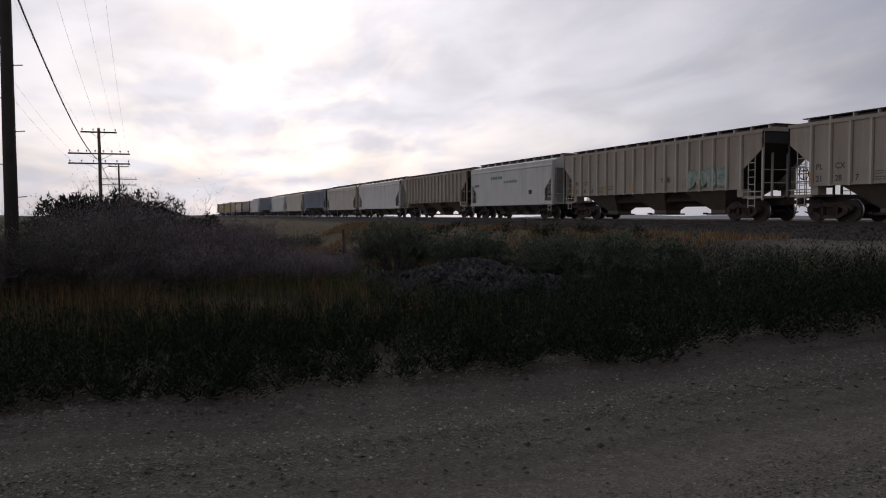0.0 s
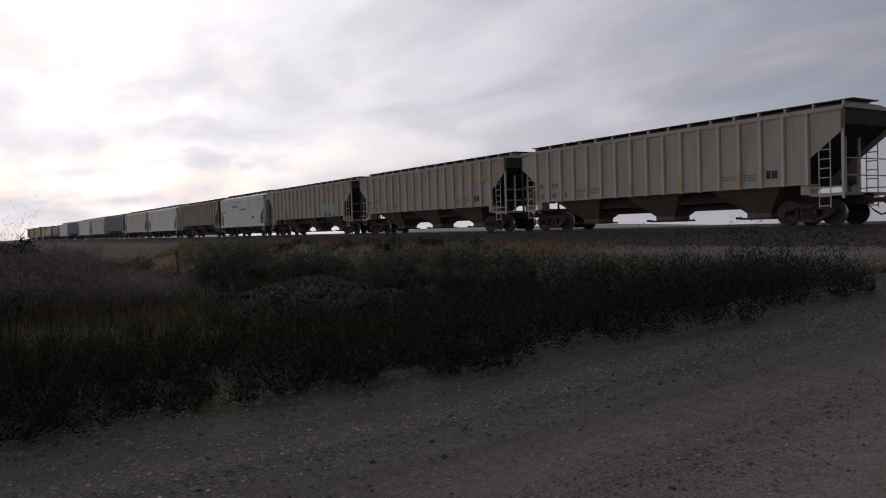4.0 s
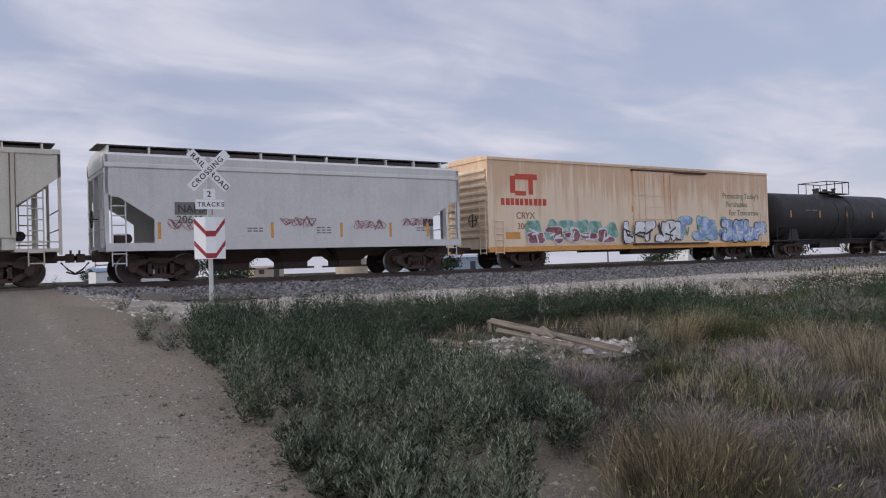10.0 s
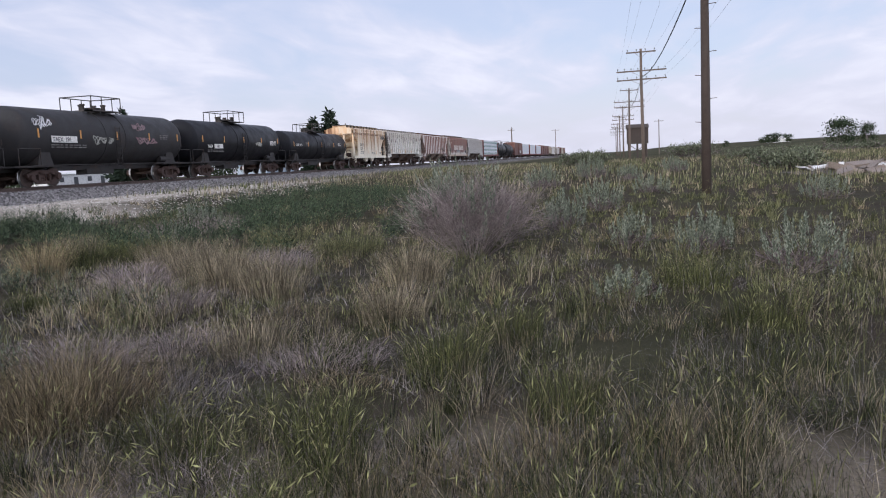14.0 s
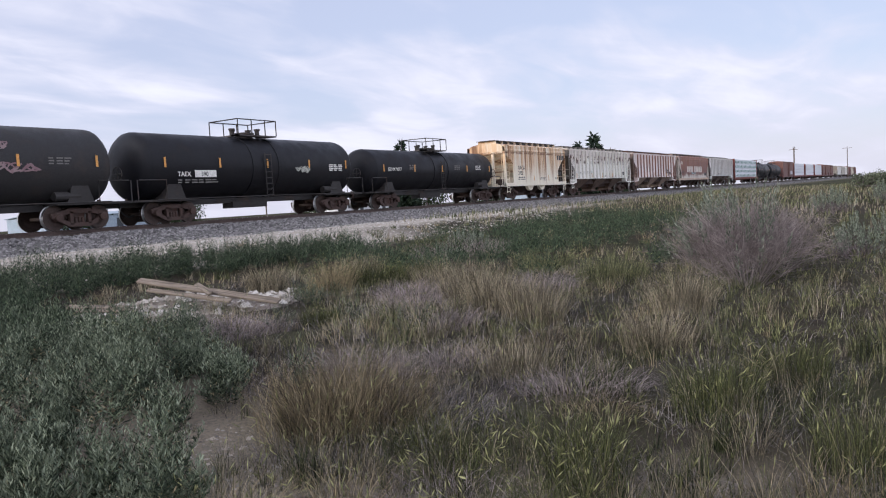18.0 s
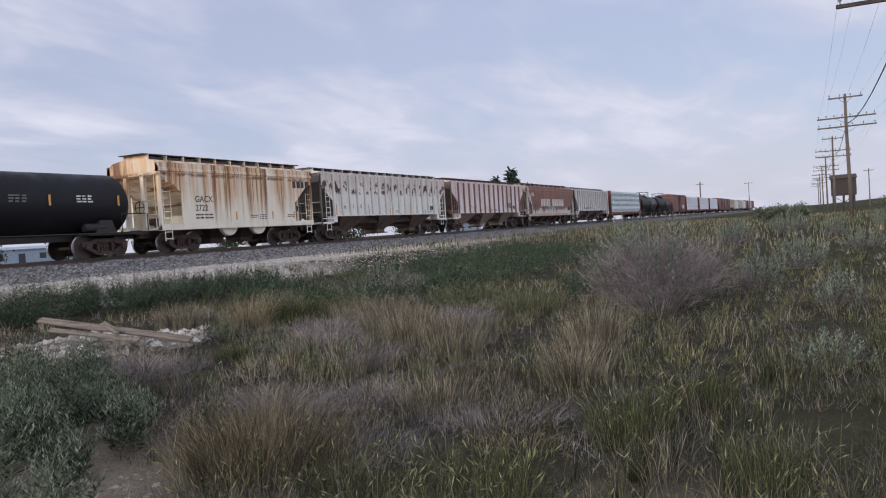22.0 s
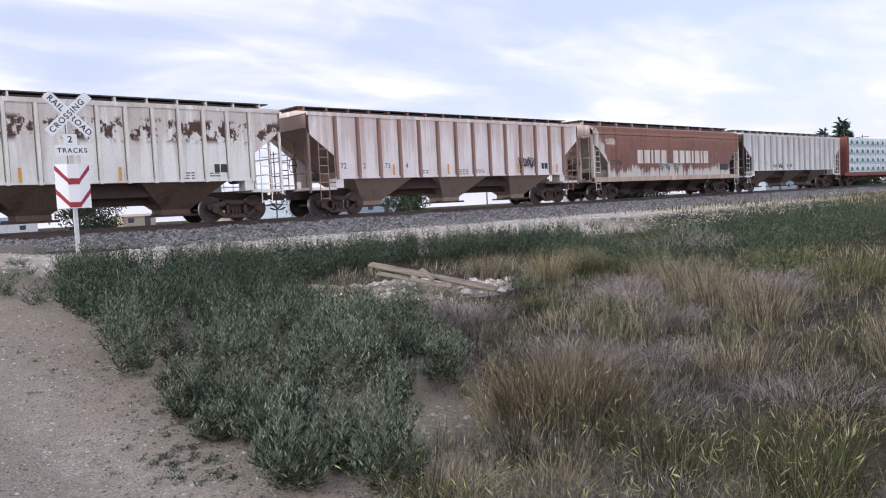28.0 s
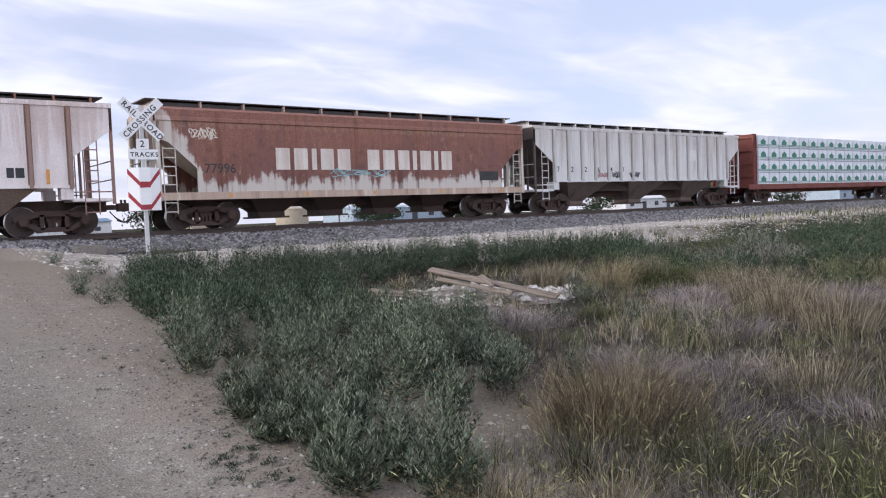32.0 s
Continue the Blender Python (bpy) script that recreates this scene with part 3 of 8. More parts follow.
stones("pile_rocks", 15000, (-23.4, -15.6, 5.2, 11.4), 0.055, M_BASALT, "dark crushed rock on the heap", lambda x, y, r: PILE(x, y) > rough_height(x, y) + 0.03, 8, 0.9, top=PILE)
RUBBLE = heap_height(8.3, 10.3, 2.7, 1.5, 0.2, 0.1)
ob = grid_mesh("rubble_mound", np.linspace(5.4, 11.2, 40), np.linspace(8.6, 12.0, 30), lambda x, y: RUBBLE(x, y) - 0.03, worn("rubble_core", (0.24, 0.2, 0.165), 0.95, bump=0.5))
tagged(ob, "low mound of pale stony rubble", "rubble")
MOUND = lambda x, y, r: RUBBLE(x, y) > rough_height(x, y) + 0.02
stones("rubble_stones", 900, (5.4, 11.2, 8.6, 12.0), 0.048, M_WHITISH, "pale stones of the low mound", MOUND, 9, 0.7, top=RUBBLE)
stones("rubble_grit", 2200, (5.4, 11.2, 8.6, 12.0), 0.022, M_PALE, "brown grit of the low mound", MOUND, 19, 0.7, top=RUBBLE)
stones("bare_patch_stones", 300, (2.85, 3.9, 3.6, 4.3), 0.012, M_PALE, "pale stones on a bare patch", lambda x, y, r: ((x - 3.35) / 0.5) ** 2 + ((y - 3.95) / 0.3) ** 2 < r.uniform(0.2, 1.2, len(x)), 10)
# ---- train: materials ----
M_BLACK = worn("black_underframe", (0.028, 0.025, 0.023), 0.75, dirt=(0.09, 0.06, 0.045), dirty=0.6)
M_TRUCK = worn("rusty_truck_iron", (0.06, 0.035, 0.027), 0.8, dirt=(0.1, 0.046, 0.026), dirty=0.7, bump=0.3)
M_TREAD = worn("polished_tread", (0.45, 0.44, 0.43), 0.35, metal=0.9, dirty=0.3)
M_WHEEL = worn("brown_wheel", (0.06, 0.04, 0.032), 0.8, dirt=(0.02, 0.016, 0.014))
M_HOPBAY = worn("dusty_hopper_bay", (0.17, 0.137, 0.1), 0.8, dirt=(0.1, 0.07, 0.05), dirty=0.6)
M_GRATE = worn("dark_grating", (0.07, 0.06, 0.055), 0.7)
M_AMBER = worn("amber_reflector", (0.62, 0.3, 0.07), 0.5, dirty=0.2)
M_INK = worn("dark_lettering", (0.035, 0.035, 0.035), 0.6)
M_FADED = worn("faded_lettering", (0.16, 0.15, 0.14), 0.7)
M_WHITE = worn("white_lettering", (0.72, 0.7, 0.64), 0.6)
M_TANK = worn("black_tank_paint", (0.009, 0.009, 0.011), 0.48, dirt=(0.04, 0.032, 0.028), dirty=0.3)
M_TANK_GREY = worn("dull_black_tank_paint", (0.032, 0.031, 0.031), 0.55, dirt=(0.08, 0.06, 0.05), dirty=0.45)
for m in (M_TANK, M_TANK_GREY):
    m.node_tree.nodes["Principled BSDF"].inputs["Specular IOR Level"].default_value = 0.22
# darker paint for the shade lines along the ribs
M_RIB_SHADE = worn("grimy_seam_paint", (0.2, 0.175, 0.14), 0.75, dirt=(0.06, 0.045, 0.035), dirty=0.5)
M_HOSE = worn("rubber_hose", (0.015, 0.015, 0.015), 0.7)


def build_truck():
    """A two-axle truck round its middle, on the rail top."""
    bm = boxes((-0.22, 0.22, -0.95, 0.95, 0.42, 0.72), (-0.32, 0.32, -0.55, 0.55, 0.62, 0.84))
    for s in (-1, 1):
        for dx in (-0.14, 0, 0.14):
            turned(bm, "z", (dx, s * 0.98, 0.24), [(0, 0.055), (0.22, 0.055)], 8)
    bolster = part("truck", bm, M_TRUCK)
    bm = bmesh.new()
    # a frame with two openings, built from bars
    for a, b, w in (((-1.14, 0.53), (-0.45, 0.7), 0.09), ((-0.45, 0.7), (0.45, 0.7), 0.085), ((0.45, 0.7), (1.14, 0.53), 0.09), ((-0.95, 0.47), (-0.42, 0.19), 0.075), ((-0.42, 0.19), (0.42, 0.19), 0.07), ((0.42, 0.19), (0.95, 0.47), 0.075), ((-0.36, 0.2), (-0.36, 0.68), 0.06), ((0.36, 0.2), (0.36, 0.68), 0.06)):
        d = Vector((b[0] - a[0], b[1] - a[1])).normalized()
        nx, nz = -d.y * w, d.x * w
        prism([(a[0] + nx, a[1] + nz), (b[0] + nx, b[1] + nz), (b[0] - nx, b[1] - nz), (a[0] - nx, a[1] - nz)], -0.08, 0.08, bm)
    for s in (-1, 1):
        turned(bm, "y", (s * 0.89, 0, 0.46), [(-0.2, 0.1), (-0.19, 0.145), (0.09, 0.15), (0.1, 0.1)], 14)
        box(bm, s * 0.89 - 0.16, s * 0.89 + 0.16, -0.1, 0.08, 0.56, 0.66)
    frame_near = part("side_frame", bm, M_TRUCK, bolster)
    frame_near.matrix_basis = pose(0, -1.0, 0)
    again(frame_near, bolster, pose(0, 1.0, 0, 0, 0, 180))
    bm = bmesh.new()
    turned(bm, "y", (0, 0, 0), [(-0.95, 0.07), (0.95, 0.07)], 10)
    for s in (-1, 1):
        prof = [(-0.07, 0.12), (-0.085, 0.16), (-0.06, 0.3), (-0.065, 0.43), (-0.065, 0.455), (0.05, 0.46), (0.07, 0.49), (0.075, 0.39), (0.05, 0.3), (0.06, 0.13)]
        turned(bm, "y", (0, s * 0.765, 0), [(v * (1 if s < 0 else -1), r) for v, r in prof], 28)
    for f in bm.faces:
        if sum(1 for v in f.verts if math.hypot(v.co.x, v.co.z) > 0.435) == len(f.verts):
            f.material_index = 1
    wheels = part("wheelset", bm, (M_WHEEL, M_TREAD), bolster)
    wheels.matrix_basis = pose(-0.89, 0, 0.457)
    again(wheels, bolster, pose(0.89, 0, 0.457))
    return bolster


TRUCK = build_truck()
TRUCK_USED = []
cars, spinning = [], []


def place_truck(car, x, near):
    if not TRUCK_USED:
        TRUCK_USED.append(1)
        t = TRUCK
        t.parent = car
        t.matrix_basis = pose(x, 0, 0)
    else:
        t = copy_thing(TRUCK, pose(x, 0, 0))
        t.parent = car
    if near:
        spinning.extend(o for o in t.children if o.name.startswith("wheelset"))
    return t


def build_coupler():
    bm = boxes((-0.62, 0.35, -0.08, 0.08, 0.78, 0.95), (-0.84, -0.6, -0.16, 0.14, 0.72, 1.0))
    box(bm, -0.72, -0.66, -0.04, 0.04, 1.0, 1.12)
    return part("coupler", bm, M_TRUCK)


COUPLER = build_coupler()
HOSE = part("air_hose", tubes(0.03, [(-0.1, 0, 0.72), (-0.3, -0.05, 0.5), (-0.55, -0.06, 0.34), (-0.8, -0.03, 0.42)]), M_HOSE)
BRAKE_WHEEL = part("brake_wheel", tubes(0.02, [(0, 0.28 * math.cos(a), 0.28 * math.sin(a)) for a in [k * math.pi / 8 for k in range(17)]], [(0, -0.28, 0), (0, 0.28, 0)], [(0, 0, -0.28), (0, 0, 0.28)], [(-0.02, 0, 0), (0.2, 0, 0)]), M_BLACK)
MASTERS = [COUPLER, HOSE, BRAKE_WHEEL]


def running_gear(car, L, x_in, near, wheel_z=2.1):
    """Trucks, couplers, hoses and the hand brake."""
    place_truck(car, x_in, near)
    place_truck(car, L - x_in, near)
    for end, m in ((0, pose(0, 0, 0)), (1, pose(L, 0, 0, 0, 0, 180))):
        again(COUPLER, car, m)
        again(HOSE, car, m @ pose(0, 0.3, 0))
    if wheel_z:
        again(BRAKE_WHEEL, car, pose(-0.12, -0.55, wheel_z))


def ladder(x, y, z0, z1, w=0.4, n=6, along="x"):
    a = (1, 0) if along == "x" else (0, 1)
    lines = [[(x, y, z0), (x, y, z1)], [(x + w * a[0], y + w * a[1], z0), (x + w * a[0], y + w * a[1], z1)]]
    for i in range(n):
        z = z0 + 0.08 + (z1 - z0 - 0.16) * i / (n - 1)
        lines.append([(x, y, z), (x + w * a[0], y + w * a[1], z)])
    return tubes(0.022, *lines, n=5)


def new_car(name, label, category, u, near):
    car = empty(name, label, category, group="cars of the freight train")
    cars.append((car, u))
    return car


def bars(x, y, z, w, rows, h, gap, material, parent, cols=1, name="small_lettering"):
    bm = bmesh.new()
    for r in range(rows):
        cx = x
        for c in range(cols):
            ww = w / cols * (0.55 + 0.4 * random.random())
            box(bm, cx, cx + ww, y - 0.004, y, z - r * (h + gap), z - r * (h + gap) + h)
            cx += w / cols
    return part(name, bm, material, parent)


def name_blocks(x, y, z, w, h, n, material, parent):
    """A painted name as a row of plain blocks, each a part."""
    for c in range(n):
        x0 = x + w / n * c
        part("painted_block", boxes((x0, x0 + w / n * (0.72 + 0.1 * (c % 2)), y - 0.004, y, z, z + h)), material, parent)


def reflectors(car, xs, y, z, h, material=None):
    mesh = part("reflector", boxes((-0.05, 0.05, -0.006, 0, 0, h)), material or M_AMBER, car)
    mesh.matrix_basis = pose(xs[0], y, z)
    for x in xs[1:]:
        again(mesh, car, pose(x, y, z))


def bay(cx, w_top, w_bot, z_top, z_bot, y_top=1.45, y_bot=0.5):
    rings = []
    for w, y, z in ((w_top, y_top, z_top), (w_bot, y_bot, z_bot + 0.18), (w_bot, y_bot, z_bot)):
        rings.append([(cx - w / 2, -y, z), (cx + w / 2, -y, z), (cx + w / 2, y, z), (cx - w / 2, y, z)])
    bm = loft(bmesh.new(), rings)
    bmesh.ops.recalc_face_normals(bm, faces=bm.faces)
    return bm


def roof_walk(car, L, z, n, material, w=0.5):
    bm = boxes((0.05, L - 0.05, -w, w, z, z + 0.035))
    part("running_board", bm, M_GRATE, car, "dark grating walkway on the roof")
    # trough hatch in dark colour, painting in the shade below the walkway
    part("hatch_cover", boxes((0.4, L - 0.4, -w * 0.8, w * 0.8, z - 0.25, z - 0.06)), M_GRATE, car)
    b = part("walkway_bracket", boxes((0, 0.06, -w - 0.02, w + 0.02, z - 0.22, z)), material, car)
    b.matrix_basis = pose(0.35, 0, 0)
    for i in range(1, n):
        again(b, car, pose(0.35 + (L - 0.8) * i / (n - 1), 0, 0))


# ---- train: kinds of car ----
def ribbed_hopper(label, u0, u1, paint, rib_paint=None, near=True, ribs=17, hop=None, name="hopper_car", end_paint=None):
    L = u1 - u0
    # ends default to black, which paints in the shadow under the overhang
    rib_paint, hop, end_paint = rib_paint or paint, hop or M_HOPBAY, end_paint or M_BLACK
    car = new_car(name, label, "freight car", u0, near)
    top, bot, cut = 4.12, 1.5, 1.25
    side = [(0, top), (0, 3.35), (cut, 2.42), (cut, bot), (L - cut, bot), (L - cut, 2.42), (L, 3.35), (L, top)]
    s = part("side_sheet", prism(side, -1.58, -1.53), paint, car)
    again(s, car, pose(0, 3.11, 0))
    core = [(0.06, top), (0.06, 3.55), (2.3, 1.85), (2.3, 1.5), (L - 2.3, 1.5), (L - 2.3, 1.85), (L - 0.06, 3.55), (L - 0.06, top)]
    part("slope_sheet", prism(core, -1.52, 1.52), end_paint, car, "sloping end sheets of the bin, coloured dark for shade")
    part("roof", along_x([(-1.6, top - 0.02), (-1.6, top + 0.05), (-0.8, top + 0.17), (0.8, top + 0.17), (1.6, top + 0.05), (1.6, top - 0.02)], 0.0, L), paint, car)
    roof_walk(car, L, top + 0.32, 16, rib_paint, 0.85)
    bm = boxes((0, L, -1.62, -1.585, top - 0.1, top), (cut, L - cut, -1.615, -1.582, bot - 0.02, bot + 0.07))
    part("side_chord", bm, paint, car)
    step = (L - 2 * cut) / (ribs - 1)
    # thin strips on both sides of a rib paint its shade line
    bm = boxes((-0.05, 0.05, -1.7, -1.582, bot - 0.04, top - 0.1), (-0.085, -0.05, -1.588, -1.582, bot, top - 0.1), (0.05, 0.09, -1.588, -1.582, bot, top - 0.1))
    for f in bm.faces:
        f.material_index = 0 if f.calc_center_median().y < -1.589 else 1
    rib = part("rib", bm, (rib_paint, M_RIB_SHADE), car)
    rib.matrix_basis = pose(cut + 0.06, 0, 0)
    for i in range(1, ribs):
        x = cut + 0.06 + (L - 2 * cut - 0.12) * i / (ribs - 1)
        again(rib, car, pose(x, 0, 0))
    if near:
        for i in range(ribs):
            again(rib, car, pose(cut + 0.06 + (L - 2 * cut - 0.12) * i / (ribs - 1), 0, 0, 0, 0, 180))
    mid = L / 2
    b = part("hopper_bay", bay(mid, 3.2, 1.05, bot, 0.36), hop, car, "dusty brown discharge bay")
    for d in (-4.75, 4.75):
        again(b, car, pose(d, 0, 0))
    gate = part("outlet_gate", boxes((mid - 0.75, mid + 0.75, -0.62, 0.62, 0.28, 0.36), (mid - 0.95, mid - 0.75, -0.66, -0.5, 0.3, 0.4)), M_TRUCK, car)
    for d in (-4.75, 4.75):
        again(gate, car, pose(d, 0, 0))
    part("center_sill", boxes((0.0, L, -0.32, 0.32, 0.72, 1.12), (3.2, L - 3.2, -0.95, -0.75, 1.0, 1.5), (3.2, L - 3.2, 0.75, 0.95, 1.0, 1.5)), M_TRUCK, car)
    for e in (0, 1):
        m = pose(0, 0, 0) if not e else pose(L, 0, 0, 0, 0, 180)
        p = part("end_platform", boxes((0, 1.3, -1.55, 1.55, 1.05, 1.15), (1.25, 1.62, -1.58, -1.1, 1.12, 1.5), (1.25, 1.62, 1.1, 1.58, 1.12, 1.5)), paint, car)
        p.matrix_basis = m
        for yy in (-1.56, 1.56):
            l = part("ladder", ladder(0.5, yy, 0.62, 3.1, 0.42, 8), rib_paint, car)
            l.matrix_basis = m
        bm = boxes((0.0, 0.09, -1.58, -1.5, 0.95, top), (0, 0.09, 1.5, 1.58, 0.95, top), (0.55, 0.63, -0.5, -0.42, 1.1, 3.2), (0.55, 0.63, 0.42, 0.5, 1.1, 3.2))
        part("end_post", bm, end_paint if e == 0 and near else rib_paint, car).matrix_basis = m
        part("handrail", tubes(0.022, [(0.02, -1.5, 1.75), (0.02, 1.5, 1.75)], [(0.02, -1.5, 2.35), (0.02, 1.5, 2.35)], [(0, -1.56, 1.35), (1.25, -1.56, 1.35)], [(0, 1.56, 1.35), (1.25, 1.56, 1.35)], n=5), rib_paint, car).matrix_basis = m
        bm = turned(bmesh.new(), "y", (1.0, -0.5, 1.6), [(-0.2, 0.16), (0.35, 0.16)], 12)
        part("brake_cylinder", bm, M_BLACK, car).matrix_basis = m
    running_gear(car, L, 1.75, near)
    return car


def smooth_hopper(label, u0, u1, paint, near=True, bays=3, knee=(3.05, 2.15, 1.55), sill_paint=None, name="hopper_car", round_bays=False, hop=None, top=4.1, steps=None, slope_paint=None):
    L = u1 - u0
    car = new_car(name, label, "freight car", u0, near)
    za, zb, cut = knee
    sp = sill_paint or paint
    side = [(0.15, top), (0.12, za), (cut * 0.35, za - 0.12), (cut, zb), (cut, 1.28), (L - cut, 1.28), (L - cut, zb), (L - cut * 0.35, za - 0.12), (L - 0.12, za), (L - 0.15, top)]
    if steps:
        side = [(0.15, top)] + steps + [(steps[-1][0], 1.28)] + [(L - cut, 1.28), (L - cut, zb), (L - cut * 0.35, za - 0.12), (L - 0.12, za), (L - 0.15, top)]
    s = part("side_sheet", prism(side, -1.6, -1.55), paint, car)
    again(s, car, pose(0, 3.15, 0))
    core = [(0.3, top), (0.3, 3.5), (cut + 1.3, 1.75), (cut + 1.3, 1.25), (L - cut - 1.3, 1.25), (L - cut - 1.3, 1.75), (L - 0.3, 3.5), (L - 0.3, top)]
    part("slope_sheet", prism(core, -1.54, 1.54), slope_paint or paint, car)
    arc = [(-1.6, top - 0.42), (-1.64, top - 0.38), (-1.62, top - 0.28), (-1.5, top - 0.05), (-1.2, top + 0.12), (-0.5, top + 0.24), (0.5, top + 0.24), (1.2, top + 0.12), (1.5, top - 0.05), (1.62, top - 0.28), (1.64, top - 0.38), (1.6, top - 0.42)]
    part("roof", along_x(arc, 0.1, L - 0.1), paint, car)
    roof_walk(car, L, top + 0.42, 11, paint, 0.75)
    part("side_sill", boxes((0.1, L - 0.1, -1.63, -1.5, 1.02, 1.28), (0.1, L - 0.1, 1.5, 1.63, 1.02, 1.28)), sp, car)
    span = L - 2 * (cut + 1.9)
    w = span / bays
    first = None
    for i in range(bays):
        cx = cut + 1.9 + w * (i + 0.5)
        if first is None:
            first, x_first = part("hopper_bay", bay(cx, w * 0.99, max(0.9, w * 0.42), 1.24, 0.36, 1.3), hop or M_HOPBAY, car, "dusty discharge bay"), cx
            if round_bays:
                bm = bmesh.new()
                turned(bm, "y", (cx, 0, 1.3), [(-1.42, 0.62), (-1.38, 0.66), (-1.2, 0.66)], 28)
                bmesh.ops.bisect_plane(bm, geom=bm.verts[:] + bm.edges[:] + bm.faces[:], plane_co=(0, 0, 1.26), plane_no=(0, 0, 1), clear_outer=True)
                disc = part("bay_plate", bm, sp, car)
        else:
            again(first, car, pose(cx - x_first, 0, 0))
            if round_bays:
                again(disc, car, pose(cx - x_first, 0, 0))
    gate = part("outlet_gate", boxes((-0.6, 0.6, -0.8, 0.8, 0.29, 0.36)), M_TRUCK, car)
    gate.matrix_basis = pose(x_first, 0, 0)
    for i in range(1, bays):
        again(gate, car, pose(x_first + w * i, 0, 0))
    part("center_sill", boxes((0, L, -0.32, 0.32, 0.72, 1.1)), M_TRUCK, car)
    for e in (0, 1):
        m = pose(0, 0, 0) if not e else pose(L, 0, 0, 0, 0, 180)
        part("end_sheet", prism([(0.12, 3.55), (0.12, top), (0.3, top), (0.3, 3.45)], -1.55, 1.55), slope_paint or paint, car).matrix_basis = m
        part("end_platform", boxes((0.1, cut + 0.2, -1.5, 1.5, 1.05, 1.16)), sp, car).matrix_basis = m
        part("end_post", boxes((0.1, 0.22, -1.6, -1.42, 1.0, top), (0.1, 0.22, 1.42, 1.6, 1.0, top), (0.12, 0.3, -0.62, -0.42, 1.1, 3.6), (0.12, 0.3, 0.42, 0.62, 1.1, 3.6)), slope_paint or paint, car).matrix_basis = m
        for yy in (-1.58, 1.58):
            part("ladder", ladder(0.3, yy, 0.55, 2.85, 0.42, 8), paint, car).matrix_basis = m
        part("handrail", tubes(0.022, [(0.08, -1.5, 1.75), (0.08, 1.5, 1.75)], [(0.08, -1.5, 2.4), (0.08, 1.5, 2.4)], [(0.1, -1.3, 1.1), (0.1, -1.3, 3.5)], [(0.1, 1.3, 1.1), (0.1, 1.3, 3.5)], n=5), paint, car).matrix_basis = m
        bm = turned(bmesh.new(), "y", (0.9, -0.6, 1.45), [(-0.2, 0.17), (0.5, 0.17)], 12)
        box(bm, 0.5, 0.8, -1.1, -0.7, 1.15, 1.6)
        part("brake_cylinder", bm, M_TRUCK, car).matrix_basis = m
    running_gear(car, L, 1.9, near)
    return car


def barrel_outline(n=44, hw=1.56, z0=0.72, z1=4.05):
    pts = []
    for k in range(n):
        a = 2 * math.pi * k / n
        c, s = math.cos(a), math.sin(a)
        y = hw * math.copysign(abs(c) ** 0.62, c)
        z = (z0 + z1) / 2 + (z1 - z0) / 2 * math.copysign(abs(s) ** 0.62, s)
        pts.append((y, max(z, 1.14)))
    return pts


def barrel_y(z, hw=1.56, z0=0.72, z1=4.05):
    s = (z - (z0 + z1) / 2) / ((z1 - z0) / 2)
    return hw * max(0.0, 1 - abs(s) ** (2 / 0.62)) ** 0.31


